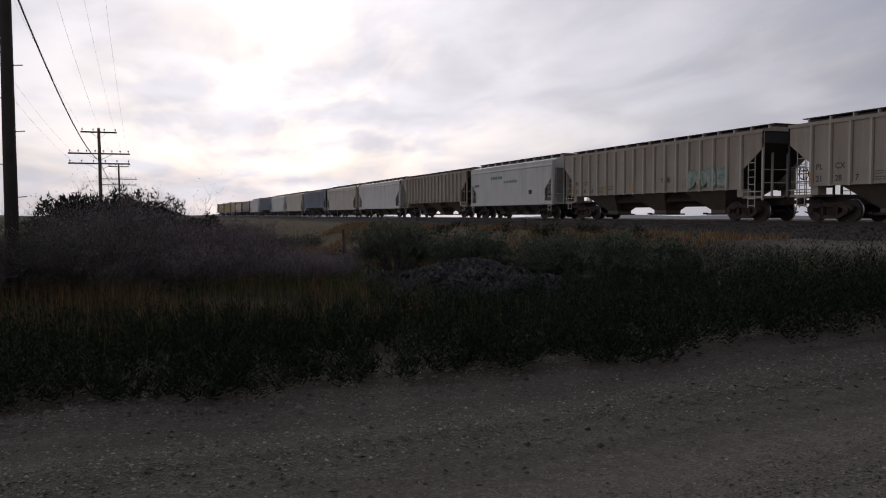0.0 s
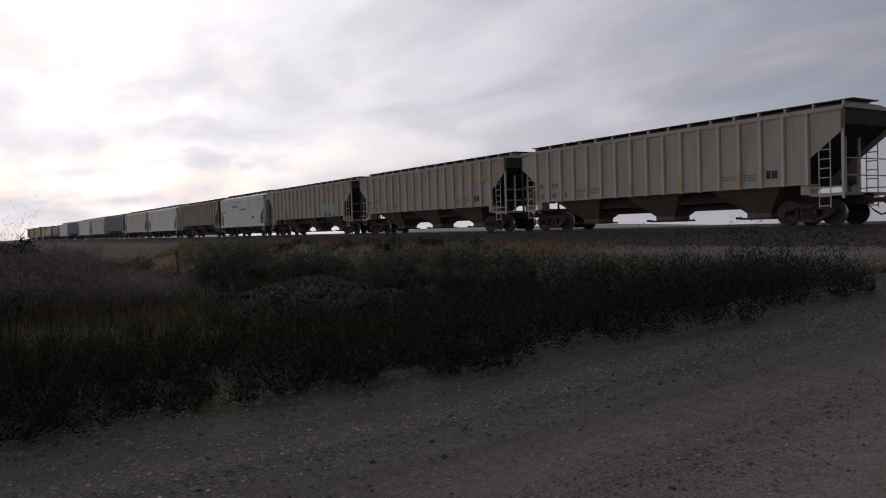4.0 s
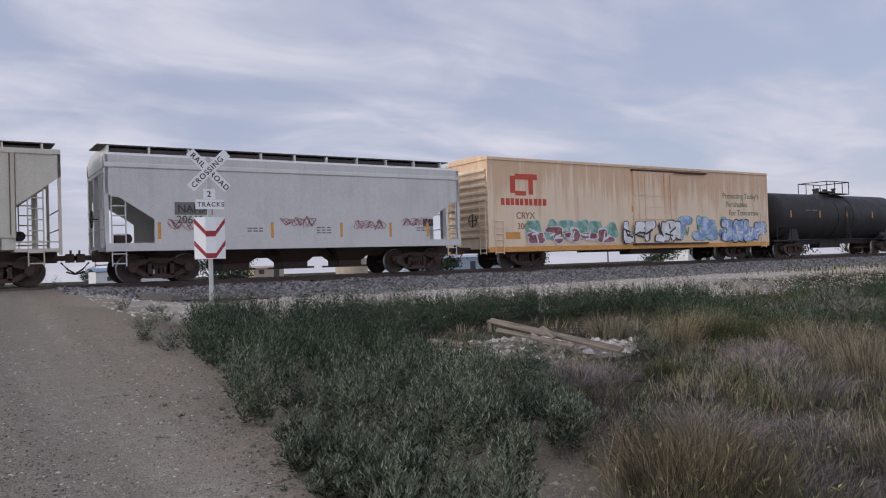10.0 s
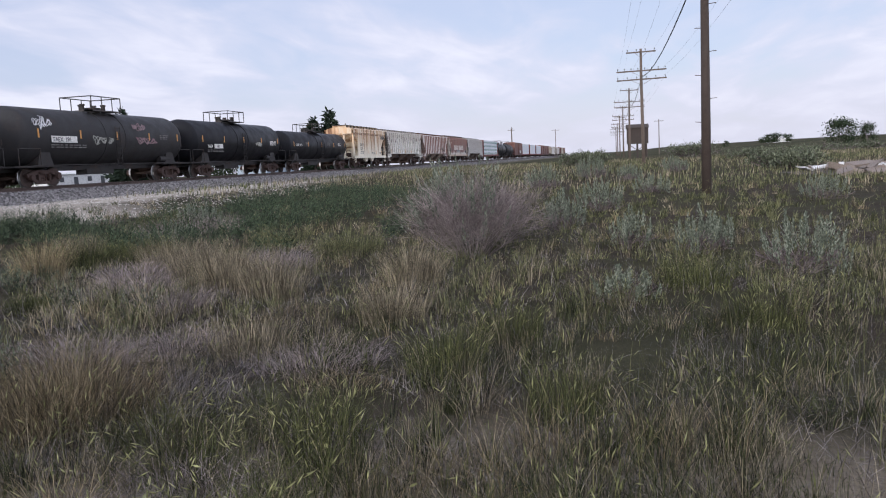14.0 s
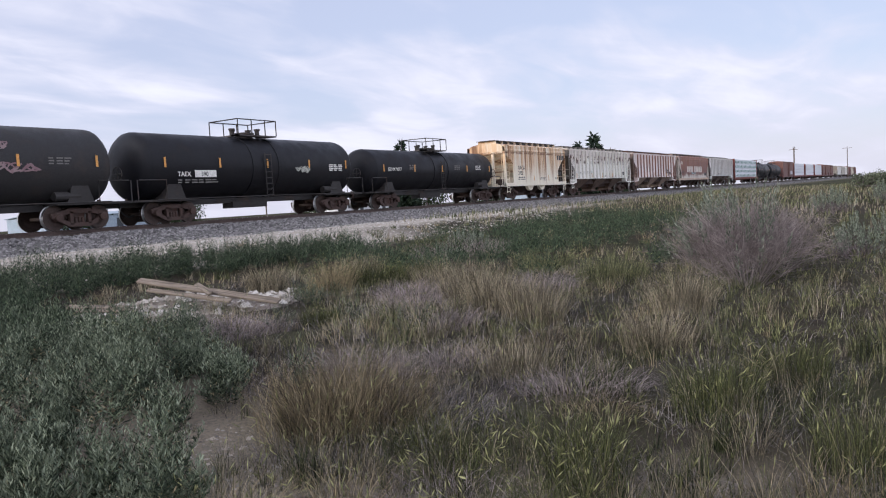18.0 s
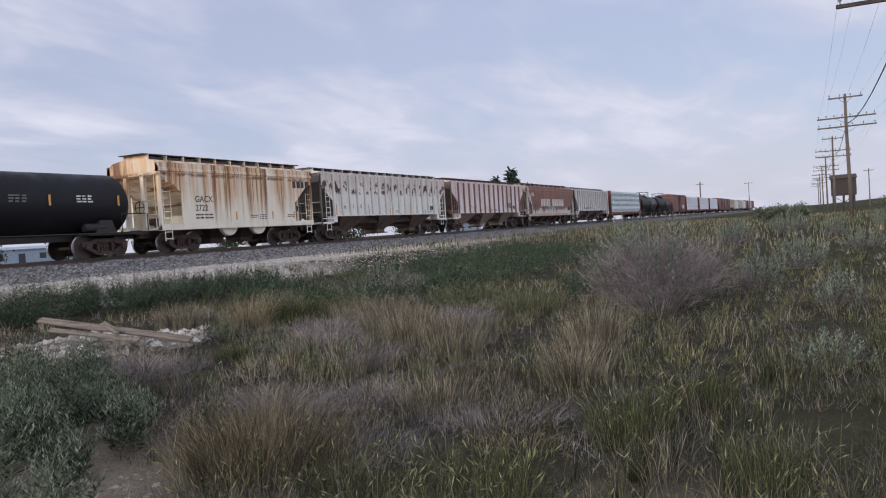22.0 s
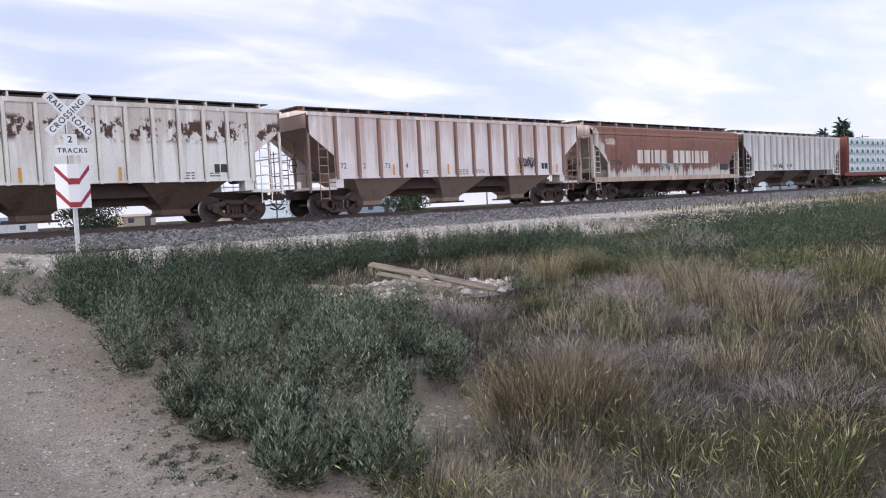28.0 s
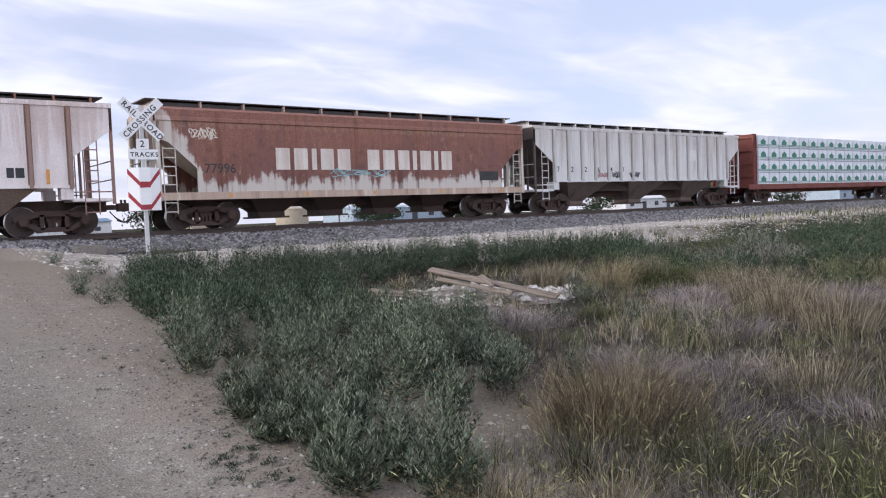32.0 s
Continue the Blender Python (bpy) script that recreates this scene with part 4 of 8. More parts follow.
def barrel_hopper(label, u0, u1, paint, near=True, plain=True, name="hopper_car"):
    L = u1 - u0
    car = new_car(name, label, "freight car", u0, near)
    o = barrel_outline()
    cy, cz = 0.0, 2.6
    rings = []
    for x, k in ((0.95, 0.9), (1.12, 1.0), (L - 1.12, 1.0), (L - 0.95, 0.9)):
        rings.append([(x, cy + (y - cy) * k, cz + (z - cz) * k) for y, z in o])
    bm = loft(bmesh.new(), rings)
    bmesh.ops.recalc_face_normals(bm, faces=bm.faces)
    part("barrel", bm, paint, car, smooth=False)
    bm = boxes((0.0, L, -0.75, -0.45, 4.14, 4.2), (0.0, L, 0.45, 0.75, 4.14, 4.2))
    for i in range(int(L / 1.9)):
        box(bm, 0.5 + i * 1.9, 0.62 + i * 1.9, -0.8, 0.8, 3.95, 4.14)
    part("running_board", bm, M_GRATE, car)
    part("eave_strip", boxes((0.95, L - 0.95, -1.42, -1.3, 3.72, 3.8)), paint, car)
    part("side_sill", boxes((0.1, L - 0.1, -1.58, -1.3, 1.08, 1.2), (0.1, L - 0.1, 1.3, 1.58, 1.08, 1.2)), M_TRUCK, car)
    part("center_sill", boxes((0, 3.2, -0.32, 0.32, 0.72, 1.12), (L - 3.2, L, -0.32, 0.32, 0.72, 1.12)), M_BLACK, car)
    ring = part("ring_seam", loft(bmesh.new(), [[(x, y * 1.008, 2.6 + (z - 2.6) * 1.006) for y, z in o] for x in (0, 0.05)]), paint, car)
    ring.matrix_basis = pose(2.6, 0, 0)
    for i in range(1, 8):
        again(ring, car, pose(2.6 + (L - 5.2) * i / 7, 0, 0))
    b = part("hopper_bay", bay(4.65, 2.76, 0.95, 1.12, 0.3, 0.7, 0.4), M_BLACK, car)
    for i in range(1, 4):
        again(b, car, pose(2.76 * i, 0, 0))
    gate = part("outlet_gate", boxes((4.15, 5.15, -0.5, 0.5, 0.22, 0.32)), M_TRUCK, car)
    for i in range(1, 4):
        again(gate, car, pose(2.76 * i, 0, 0))
    for e in (0, 1):
        m = pose(0, 0, 0) if not e else pose(L, 0, 0, 0, 0, 180)
        part("end_platform", boxes((0.05, 1.5, -1.55, 1.55, 1.1, 1.2)), M_TRUCK, car).matrix_basis = m
        bm = boxes(*[(x, x + 0.07, y, y + 0.07, 1.2, 4.16) for x, y in ((0.1, -1.55), (0.1, -0.75), (0.1, 0.68), (0.1, 1.48), (0.78, -1.55), (0.78, 1.48), (0.42, -1.55))])
        box(bm, 0.05, 1.0, -1.56, 1.56, 4.14, 4.2)
        part("end_frame", bm, M_TRUCK, car, "rusty steel posts round the end platform").matrix_basis = m
        for yy in (-1.52, 1.52):
            part("ladder", ladder(0.15, yy, 0.6, 4.1, 0.3, 12), M_TRUCK, car).matrix_basis = m
        part("handrail", tubes(0.02, [(0.1, -1.5, 1.7), (0.1, 1.5, 1.7)], [(0.1, -1.5, 2.2), (0.1, 1.5, 2.2)], n=5), M_TRUCK, car).matrix_basis = m
    running_gear(car, L, 2.05, near)
    return car


def box_car(label, u0, u1, paint, near=True, door=True, top=4.55, name="box_car", ribs=0, low=1.02, sill_paint=None):
    L = u1 - u0
    car = new_car(name, label, "freight car", u0, near)
    part("body", along_x([(-1.55, low), (1.55, low), (1.55, top - 0.02), (-1.55, top - 0.02)], 0.06, L - 0.06), paint, car)
    part("roof", along_x([(-1.6, top - 0.14), (-1.58, top - 0.02), (-0.7, top + 0.1), (0.7, top + 0.1), (1.58, top - 0.02), (1.6, top - 0.14)], 0.0, L), paint, car)
    part("side_sill", boxes((0.0, L, -1.58, -1.4, low - 0.16, low + 0.06), (0, L, 1.4, 1.58, low - 0.16, low + 0.06)), sill_paint or paint, car)
    part("center_sill", boxes((0, L, -0.3, 0.3, 0.7, low)), M_BLACK, car)
    for e in (0, 1):
        m = pose(0, 0, 0) if not e else pose(L, 0, 0, 0, 0, 180)
        rib = part("end_rib", prism([(0.07, 1.3), (-0.05, 1.38), (-0.05, 1.46), (0.07, 1.54)], -1.4, 1.4), paint, car)
        rib.matrix_basis = m
        for i in range(1, 10):
            again(rib, car, m @ pose(0, 0, 0.31 * i))
        for yy in (-1.6, 1.6):
            part("ladder", ladder(0.3, yy, 0.6, 2.1 if e == 0 else 2.5, 0.45, 6), paint, car).matrix_basis = m
        part("ladder", ladder(-0.09, -1.45, 0.6, 2.9, 0.42, 8, "y"), paint, car).matrix_basis = m
        part("corner_post", boxes((-0.02, 0.12, -1.57, -1.5, low, top - 0.12), (-0.02, 0.12, 1.5, 1.57, low, top - 0.12)), paint, car).matrix_basis = m
    if ribs:
        r = part("rib", boxes((-0.05, 0.05, -1.6, -1.55, low, top - 0.14)), paint, car)
        r.matrix_basis = pose(0.6, 0, 0)
        for i in range(1, ribs):
            again(r, car, pose(0.6 + (L - 1.2) * i / (ribs - 1), 0, 0))
    if door:
        x0, x1 = L * 0.447, L * 0.447 + 2.9
        d = part("door", boxes((x0, x1, -1.66, -1.56, low + 0.12, top - 0.3)), paint, car)
        bm = boxes(*[(x0, x1, -1.69, -1.655, z, z + 0.05) for z in (1.6, 2.15, 2.75, 3.3)])
        for x in (x0 + 0.3, x0 + 0.75, x1 - 0.75, x1 - 0.3):
            tube(bm, [(x, -1.69, low + 0.15), (x, -1.69, top - 0.35)], 0.025, 5)
        part("lock_bars", bm, paint, d)
        part("door_track", boxes((x0 - 0.1, x1 + 2.6, -1.68, -1.55, top - 0.3, top - 0.22), (x0 - 0.1, x1 + 2.6, -1.68, -1.56, low + 0.02, low + 0.1)), M_TRUCK, car)
    part("brake_gear", boxes((L * 0.3, L * 0.7, -0.9, -0.6, 0.6, 0.86), (L * 0.45, L * 0.6, -1.2, -0.5, 0.45, 0.85)), M_BLACK, car)
    running_gear(car, L, 2.4, near)
    return car


def tank_car(label, u0, u1, paint, near=True, r=1.44, zc=2.42, name="tank_car", stripes=True, placard=None):
    L = u1 - u0
    car = new_car(name, label, "freight car", u0, near)
    x0, x1 = 0.38, L - 0.5
    dome = [(x0 + (0.62 * (1 - math.cos(a))), r * math.sin(a)) for a in [0.12, 0.35, 0.6, 0.85, 1.1, 1.35, math.pi / 2]]
    prof = dome + [(x1 - (0.62 * (1 - math.cos(a))), r * math.sin(a)) for a in [math.pi / 2, 1.35, 1.1, 0.85, 0.6, 0.35, 0.12]]
    part("tank", turned(bmesh.new(), "x", (0, 0, zc), prof, 40), paint, car, smooth=True)
    mid = L / 2
    for dx in (-0.85, 0.85):
        part("strap", turned(bmesh.new(), "x", (mid + dx, 0, zc), [(-0.1, r - 0.01), (-0.1, r + 0.03), (0.1, r + 0.03), (0.1, r - 0.01)], 40), paint, car)
    zt = zc + r
    bm = turned(bmesh.new(), "z", (mid, 0, zt - 0.08), [(0, 0.42), (0.2, 0.42), (0.22, 0.5), (0.3, 0.5), (0.34, 0.2)], 18)
    part("manway", bm, M_BLACK, car)
    valve = part("valve", turned(bmesh.new(), "z", (mid, 0, zt - 0.1), [(0, 0.11), (0.42, 0.11), (0.44, 0.15), (0.52, 0.15)], 10), M_BLACK, car)
    valve.matrix_basis = pose(-0.75, 0, 0)
    for dx, dy in ((0.55, 0.25), (0.6, -0.3), (-0.35, 0.4)):
        again(valve, car, pose(dx, dy, 0))
    w, z = 1.25, zt + 0.05
    part("platform", boxes((mid - w, mid + w, -0.95, -0.45, z - 0.06, z), (mid - w, mid + w, 0.45, 0.95, z - 0.06, z), (mid - w, mid - w + 0.1, -0.95, 0.95, z - 0.06, z), (mid + w - 0.1, mid + w, -0.95, 0.95, z - 0.06, z)), M_GRATE, car)
    lines = []
    for y in (-0.95, 0.95):
        lines += [[(mid - w, y, z), (mid - w, y, z + 0.72)], [(mid + w, y, z), (mid + w, y, z + 0.72)], [(mid - w * 0.3, y, z), (mid - w * 0.3, y, z + 0.72)], [(mid + w * 0.4, y, z), (mid + w * 0.4, y, z + 0.72)], [(mid - w, y, z + 0.72), (mid + w, y, z + 0.72)]]
    lines += [[(mid - w, -0.95, z + 0.72), (mid - w, 0.95, z + 0.72)], [(mid + w, -0.95, z + 0.72), (mid + w, 0.95, z + 0.72)]]
    part("railing", tubes(0.028, *lines, n=5), M_BLACK, car)
    part("ladder", ladder(mid - 0.2, -r - 0.06, 0.95, zc + 0.6, 0.4, 8), M_BLACK, car)
    bm = boxes((0, L, -0.35, 0.35, 0.74, 0.98), (0, 3.1, -1.3, 1.3, 0.92, 1.0), (L - 3.1, L, -1.3, 1.3, 0.92, 1.0))
    part("sill", bm, M_BLACK, car)
    for x in (2.1, L - 2.1):
        part("saddle", prism([(x - 0.55, 0.98), (x + 0.55, 0.98), (x + 0.3, zc - 0.7), (x - 0.3, zc - 0.7)], -1.2, 1.2), M_BLACK, car)
    lines = [[(1.0, -1.45, 1.0), (L - 1.0, -1.45, 1.0)], [(0.2, -1.45, 1.8), (1.5, -1.45, 1.8), (1.5, -1.45, 1.0)], [(L - 0.2, -1.45, 1.8), (L - 1.5, -1.45, 1.8), (L - 1.5, -1.45, 1.0)], [(0.1, -1.45, 0.95), (0.1, -1.45, 1.8)], [(L - 0.1, -1.45, 0.95), (L - 0.1, -1.45, 1.8)]]
    part("handrail", tubes(0.025, *lines, n=5), M_BLACK, car)
    part("brake_rigging", boxes((L * 0.4, L * 0.55, -0.5, 0.2, 0.5, 0.8)), M_BLACK, car)
    part("air_reservoir", turned(bmesh.new(), "x", (L - 2.6, -1.05, 1.25), [(-0.5, 0.17), (0.5, 0.17)], 12), M_BLACK, car)
    if stripes:
        reflectors(car, [1.5 + (L - 3.0) * k / 4 for k in range(5)], -r - 0.015, zc - 0.1, 0.42)
    running_gear(car, L, 2.1, near)
    return car


def blob_outline(cx, cz, w, h, rng, n=14, lump=0.16):
    return [(cx + w / 2 * math.copysign(abs(math.cos(a)) ** 0.6, math.cos(a)) * (1 + rng.uniform(-lump, lump)), cz + h / 2 * math.copysign(abs(math.sin(a)) ** 0.6, math.sin(a)) * (1 + rng.uniform(-lump, lump))) for a in [2 * math.pi * k / n for k in range(n)]]


def slab(pts, y, bm):
    """A flat patch of paint whose faces are laid on the car's side by wrap()."""
    bm.faces.new([bm.verts.new((x, y, z)) for x, z in pts])


def wrap(bm, f, step=0.12):
    """Lays flat patches on a side whose y follows the height."""
    zs = [v.co.z for v in bm.verts]
    if f(min(zs)) != f(max(zs)):
        z = min(zs) + step
        while z < max(zs):
            bmesh.ops.bisect_plane(bm, geom=bm.verts[:] + bm.edges[:] + bm.faces[:], plane_co=(0, 0, z), plane_no=(0, 0, 1))
            z += step
    for v in bm.verts:
        v.co.y += f(v.co.z)
    bmesh.ops.recalc_face_normals(bm, faces=bm.faces)
    return bm


def sprayed(car, x0, x1, z0, z1, fill, edge, seed, n, y=-1.6, strokes=None, name="spray_painting"):
    """Bulging sprayed shapes with a contrasting edge and a few inner strokes, no letters."""
    rng = random.Random(seed)
    f = y if callable(y) else (lambda z: y)
    w, h = (x1 - x0) / n, z1 - z0
    for i in range(n):
        back, front, line = bmesh.new(), bmesh.new(), bmesh.new()
        cx, cz = x0 + w * (i + 0.5), z0 + h * (0.5 + rng.uniform(-0.05, 0.05))
        ww, hh = w * rng.uniform(0.9, 1.08), h * rng.uniform(0.82, 0.98)
        lean = rng.uniform(-0.25, 0.25)
        # a chunky body of two or three fat strokes
        for s in range(rng.choice((2, 2, 3))):
            ox = cx + ww * (s - 0.5) * 0.42 + rng.uniform(-0.05, 0.05)
            kind = rng.random()
            if kind < 0.55:
                o = blob_outline(ox, cz, ww * 0.5, hh * rng.uniform(0.8, 1.0), rng, 12, 0.12)
            else:
                zc = cz + hh * rng.choice((-0.3, 0.0, 0.32))
                o = blob_outline(cx, zc, ww * 0.95, hh * 0.36, rng, 12, 0.12)
            o = [(x + lean * (z - cz), min(max(z, z0), z1 + 0.12)) for x, z in o]
            mx, mz = sum(q[0] for q in o) / len(o), sum(q[1] for q in o) / len(o)
            slab([(mx + (x - mx) * (1 + 0.16 / ww), mz + (z - mz) * (1 + 0.14 / hh)) for x, z in o], -0.004 - 0.0002 * i - 0.0003 * s, back)
            slab(o, -0.012 - 0.0002 * i - 0.0003 * s, front)
        for k in range(rng.choice((2, 3, 3))):
            sx, sz = cx + ww * rng.uniform(-0.25, 0.25), cz + hh * rng.uniform(-0.25, 0.25)
            t, l = 0.045, rng.uniform(0.15, 0.3)
            a = rng.uniform(-0.5, 0.5) + (0 if rng.random() < 0.6 else 1.5)
            dx, dz = math.sin(a), math.cos(a)
            slab([(sx - dx * l - dz * t, sz - dz * l + dx * t), (sx + dx * l - dz * t, sz + dz * l + dx * t), (sx + dx * l + dz * t, sz + dz * l - dx * t), (sx - dx * l + dz * t, sz - dz * l - dx * t)], -0.02 - 0.0004 * k, line)
        p = part(name, wrap(back, f), edge, car, "sprayed bulging shape with a contrasting outline")
        part("spray_fill", wrap(front, f), fill, p)
        part("spray_stroke", wrap(line, f), strokes or edge, p)


def scribble(car, x, z, w, h, material, seed, y=-1.6, r=0.01, n=3):
    rng = random.Random(seed)
    bm = bmesh.new()
    for k in range(n):
        px, pts = x + w * k / n, []
        a, b, c = rng.uniform(0.8, 1.5), rng.uniform(0, 6), rng.uniform(0.25, 0.5)
        for i in range(26):
            s = i / 25
            pts.append((px + w / n * (0.8 * s + 0.3 * math.sin(i * a + b)), y - 0.008, z + h * (0.5 + c * math.sin(i * 0.83 * a + k) * (1 - 0.4 * s))))
        tube(bm, pts, r, 4)
    for v in bm.verts:
        v.co.y = y - 0.008 + (v.co.y - y + 0.008) * 0.2
    part("scrawl", bm, material, car)


def spray_mat(name, a, b, scale=2.5):
    g = Nodes(name, 0.55)
    g.color(g.mix(g.ramp(g.noise(scale, detail=3), 0.4, 0.62), a, b))
    return g.m


S_CREAM, S_DARK = spray_mat("cream_spray", (0.62, 0.55, 0.42), (0.75, 0.7, 0.62)), spray_mat("dark_spray", (0.02, 0.02, 0.02), (0.05, 0.04, 0.04))
S_TEAL = spray_mat("teal_spray", (0.16, 0.34, 0.36), (0.3, 0.5, 0.52))
S_RED, S_BLUE, S_GREEN = spray_mat("red_spray", (0.2, 0.06, 0.07), (0.34, 0.15, 0.16)), spray_mat("blue_spray", (0.2, 0.28, 0.5), (0.45, 0.55, 0.68)), spray_mat("green_spray", (0.12, 0.28, 0.16), (0.3, 0.45, 0.36))
S_GREY, S_WHITE = spray_mat("silver_spray", (0.3, 0.3, 0.26), (0.42, 0.42, 0.36)), spray_mat("white_spray", (0.6, 0.6, 0.6), (0.75, 0.75, 0.75))
S_PINK = spray_mat("pink_spray", (0.2, 0.11, 0.12), (0.28, 0.2, 0.2))

GREY_HOP = car_paint("grey_hopper_paint", (0.35, 0.31, 0.245), 0.22, 0.1, seed=1)
TAN_HOP = car_paint("tan_grey_hopper_paint", (0.35, 0.3, 0.23), 0.3, 0.15, seed=4)
PALE_HOP = car_paint("pale_grey_hopper_paint", (0.38, 0.345, 0.28), 0.2, 0.08, seed=9)


# worn rib paint, lighter than the sides for the light the ribs catch
GREY_RIB_LIT = car_paint("pale_worn_rib_paint", (0.47, 0.42, 0.34), 0.3, 0.15, seed=11)


def data_blocks(car, xs, y=-1.6, z=1.95, mat=None):
    for i, x in enumerate(xs):
        bars(x, y, z + 0.02 * (i % 2), 0.62, 3 if i % 2 else 2, 0.045, 0.05, mat or M_FADED, car, 3)


def stencil(car, L, mat=None, y=-1.6):
    bm = boxes((L, L + 0.2, y - 0.004, y, 1.8, 2.1), (L + 0.24, L + 0.48, y - 0.004, y, 1.8, 2.1))
    part("test_stencil", bm, mat or M_INK, car)


def grey_hopper(u0, u1, paint, marks, number, spray=0, label="", ribs=17):
    """Three-bay ribbed hopper with its number in the panels between the ribs."""
    car = ribbed_hopper(label, u0, u1, paint, GREY_RIB_LIT, ribs=ribs)
    L = u1 - u0
    st = (L - 2.5 - 0.12) / (ribs - 1)
    for rows, z in ((marks, 2.16), (number, 1.66)):
        for i, s in enumerate(rows):
            if s:
                lettering(s, 0.34, 1.31 + 0.2 + st * i, -1.585, z, M_INK, car)
    bars(1.31 + 3 * st + 0.15, -1.585, 1.72, 0.5, 2, 0.05, 0.05, M_FADED, car, 3)
    data_blocks(car, [1.31 + st * 3 + 0.15, 1.31 + st * 4 + 0.2, 1.31 + st * 12 + 0.15, 1.31 + st * 13 + 0.15], -1.585)
    stencil(car, 1.31 + st * 14.2, y=-1.585)
    reflectors(car, [1.31 + st * k for k in (0, 4, 7.0, 10, 13)], -1.705, 1.58, 0.5)
    return car


# leading cars, far along the line
B_BROWN = car_paint("brown_car_paint", (0.3, 0.23, 0.18), 0.4, 0.3, seed=14)
B_BLUEGREY = car_paint("blue_grey_car_paint", (0.33, 0.35, 0.38), 0.25, 0.1, seed=16)
B_WHITE = car_paint("white_car_paint", (0.6, 0.57, 0.51), 0.18, 0.08, seed=18)
B_TAN = car_paint("tan_car_paint", (0.5, 0.44, 0.35), 0.3, 0.2, seed=20)
far_row = [("ribbed", TAN_HOP, "grey ribbed covered hopper car with three bays"), ("smooth", B_WHITE, "pale smooth-sided covered hopper car"), ("smooth", B_TAN, "tan smooth-sided covered hopper car"), ("ribbed", B_BLUEGREY, "blue-grey ribbed covered hopper car"), ("smooth", B_TAN, "tan curved-side covered hopper car"), ("smooth", B_WHITE, "white curved-side covered hopper car"), ("ribbed", B_BLUEGREY, "blue-grey ribbed hopper car"), ("smooth", B_WHITE, "light grey covered hopper car"), ("barrel", B_BROWN, "brown cylindrical hopper car"), ("barrel", B_TAN, "tan cylindrical hopper car")]
u = -61.9
for kind, paint, lab in far_row:
    a = u - 17.6
    if kind == "ribbed":
        ribbed_hopper(lab, a, u, paint, near=False)
    elif kind == "smooth":
        smooth_hopper(lab, a, u, paint, near=False, bays=3)
    else:
        barrel_hopper(lab, a, u, paint, near=False)
    u = a - 1.3

M_LOCO_Y, M_LOCO_G = worn("yellow_engine_paint", (0.42, 0.3, 0.1), 0.5), worn("grey_engine_paint", (0.25, 0.25, 0.25), 0.5)
M_GLASS = worn("dark_glass", (0.02, 0.02, 0.025), 0.15)


def locomotive(u0, flip=False):
    car = new_car("locomotive", "yellow diesel locomotive with a dark grey roof", "locomotive", u0, False)
    L = 21.5
    part("frame", boxes((0, L, -1.5, 1.5, 1.1, 1.55), (7.5, 13.5, -1.2, 1.2, 0.45, 1.1)), M_LOCO_G, car)
    part("hood", along_x([(-1.0, 1.55), (1.0, 1.55), (1.0, 4.1), (0.7, 4.35), (-0.7, 4.35), (-1.0, 4.1)], 5.2, L - 0.6), M_LOCO_Y, car)
    part("cab", boxes((2.6, 5.3, -1.5, 1.5, 1.55, 4.4)), M_LOCO_Y, car)
    part("nose", boxes((0.7, 2.65, -0.9, 0.9, 1.55, 3.2)), M_LOCO_Y, car)
    part("cab_roof", boxes((2.5, 5.4, -1.55, 1.55, 4.4, 4.55)), M_LOCO_G, car)
    part("radiator", boxes((L - 5.5, L - 0.9, -1.45, 1.45, 3.7, 4.4)), M_LOCO_G, car)
    part("cab_window", boxes((3.0, 3.7, -1.52, -1.5, 3.2, 4.0), (4.0, 4.8, -1.52, -1.5, 3.2, 4.0)), M_GLASS, car)
    part("handrail", tubes(0.03, [(0.2, -1.45, 1.55), (0.2, -1.45, 2.6), (L - 0.3, -1.45, 2.6), (L - 0.3, -1.45, 1.55)], n=5), M_LOCO_Y, car)
    running_gear(car, L, 3.6, False, 0)


for k in range(3):
    u = u - 21.5
    locomotive(u)
    u -= 1.4

# ---- cars that pass close by ----
WHITE_HOP = car_paint("white_curved_hopper_paint", (0.56, 0.54, 0.48), 0.12, 0.05, seed=23)
c = smooth_hopper("white curved-side covered hopper car with small green marks", -61.0, -46.6, WHITE_HOP, bays=4, knee=(2.9, 2.1, 1.2))
name_blocks(4.2, -1.61, 3.1, 2.2, 0.22, 5, worn("green_mark", (0.1, 0.22, 0.14)), c)
name_blocks(6.6, -1.61, 2.75, 2.4, 0.18, 7, worn("slate_mark", (0.2, 0.24, 0.26)), c)
name_blocks(0.9, -1.61, 2.6, 1.0, 0.2, 4, M_FADED, c)
stencil(c, 10.8, y=-1.61)
c = grey_hopper(-45.13, -27.35, TAN_HOP, ("PL", "CX"), ("21", "36", "6"), label="dusty grey ribbed hopper car with a silver sprayed panel")
sprayed(c, 12.6, 15.6, 1.6, 2.6, S_GREY, S_GREEN, 5, 4, -1.67)
scribble(c, 10.4, 1.9, 0.8, 0.5, M_INK, 8, -1.585)
c = grey_hopper(-25.89, -7.96, TAN_HOP, ("PL", "CX"), ("21", "28", "7"), label="weathered grey-tan ribbed hopper car with three bays")
part("yellow_patch", boxes((15.0, 16.1, -1.672, -1.66, 2.95, 3.2)), M_AMBER, c)
c = grey_hopper(-6.51, 11.2, GREY_HOP, ("PL", "CX"), ("18", "40", "9"), label="grey ribbed hopper car with orange edge reflectors")
c = grey_hopper(12.77, 30.27, PALE_HOP, ("", ""), ("NA", "HX", "480", "923"), label="pale grey ribbed hopper car with a white stencil panel")
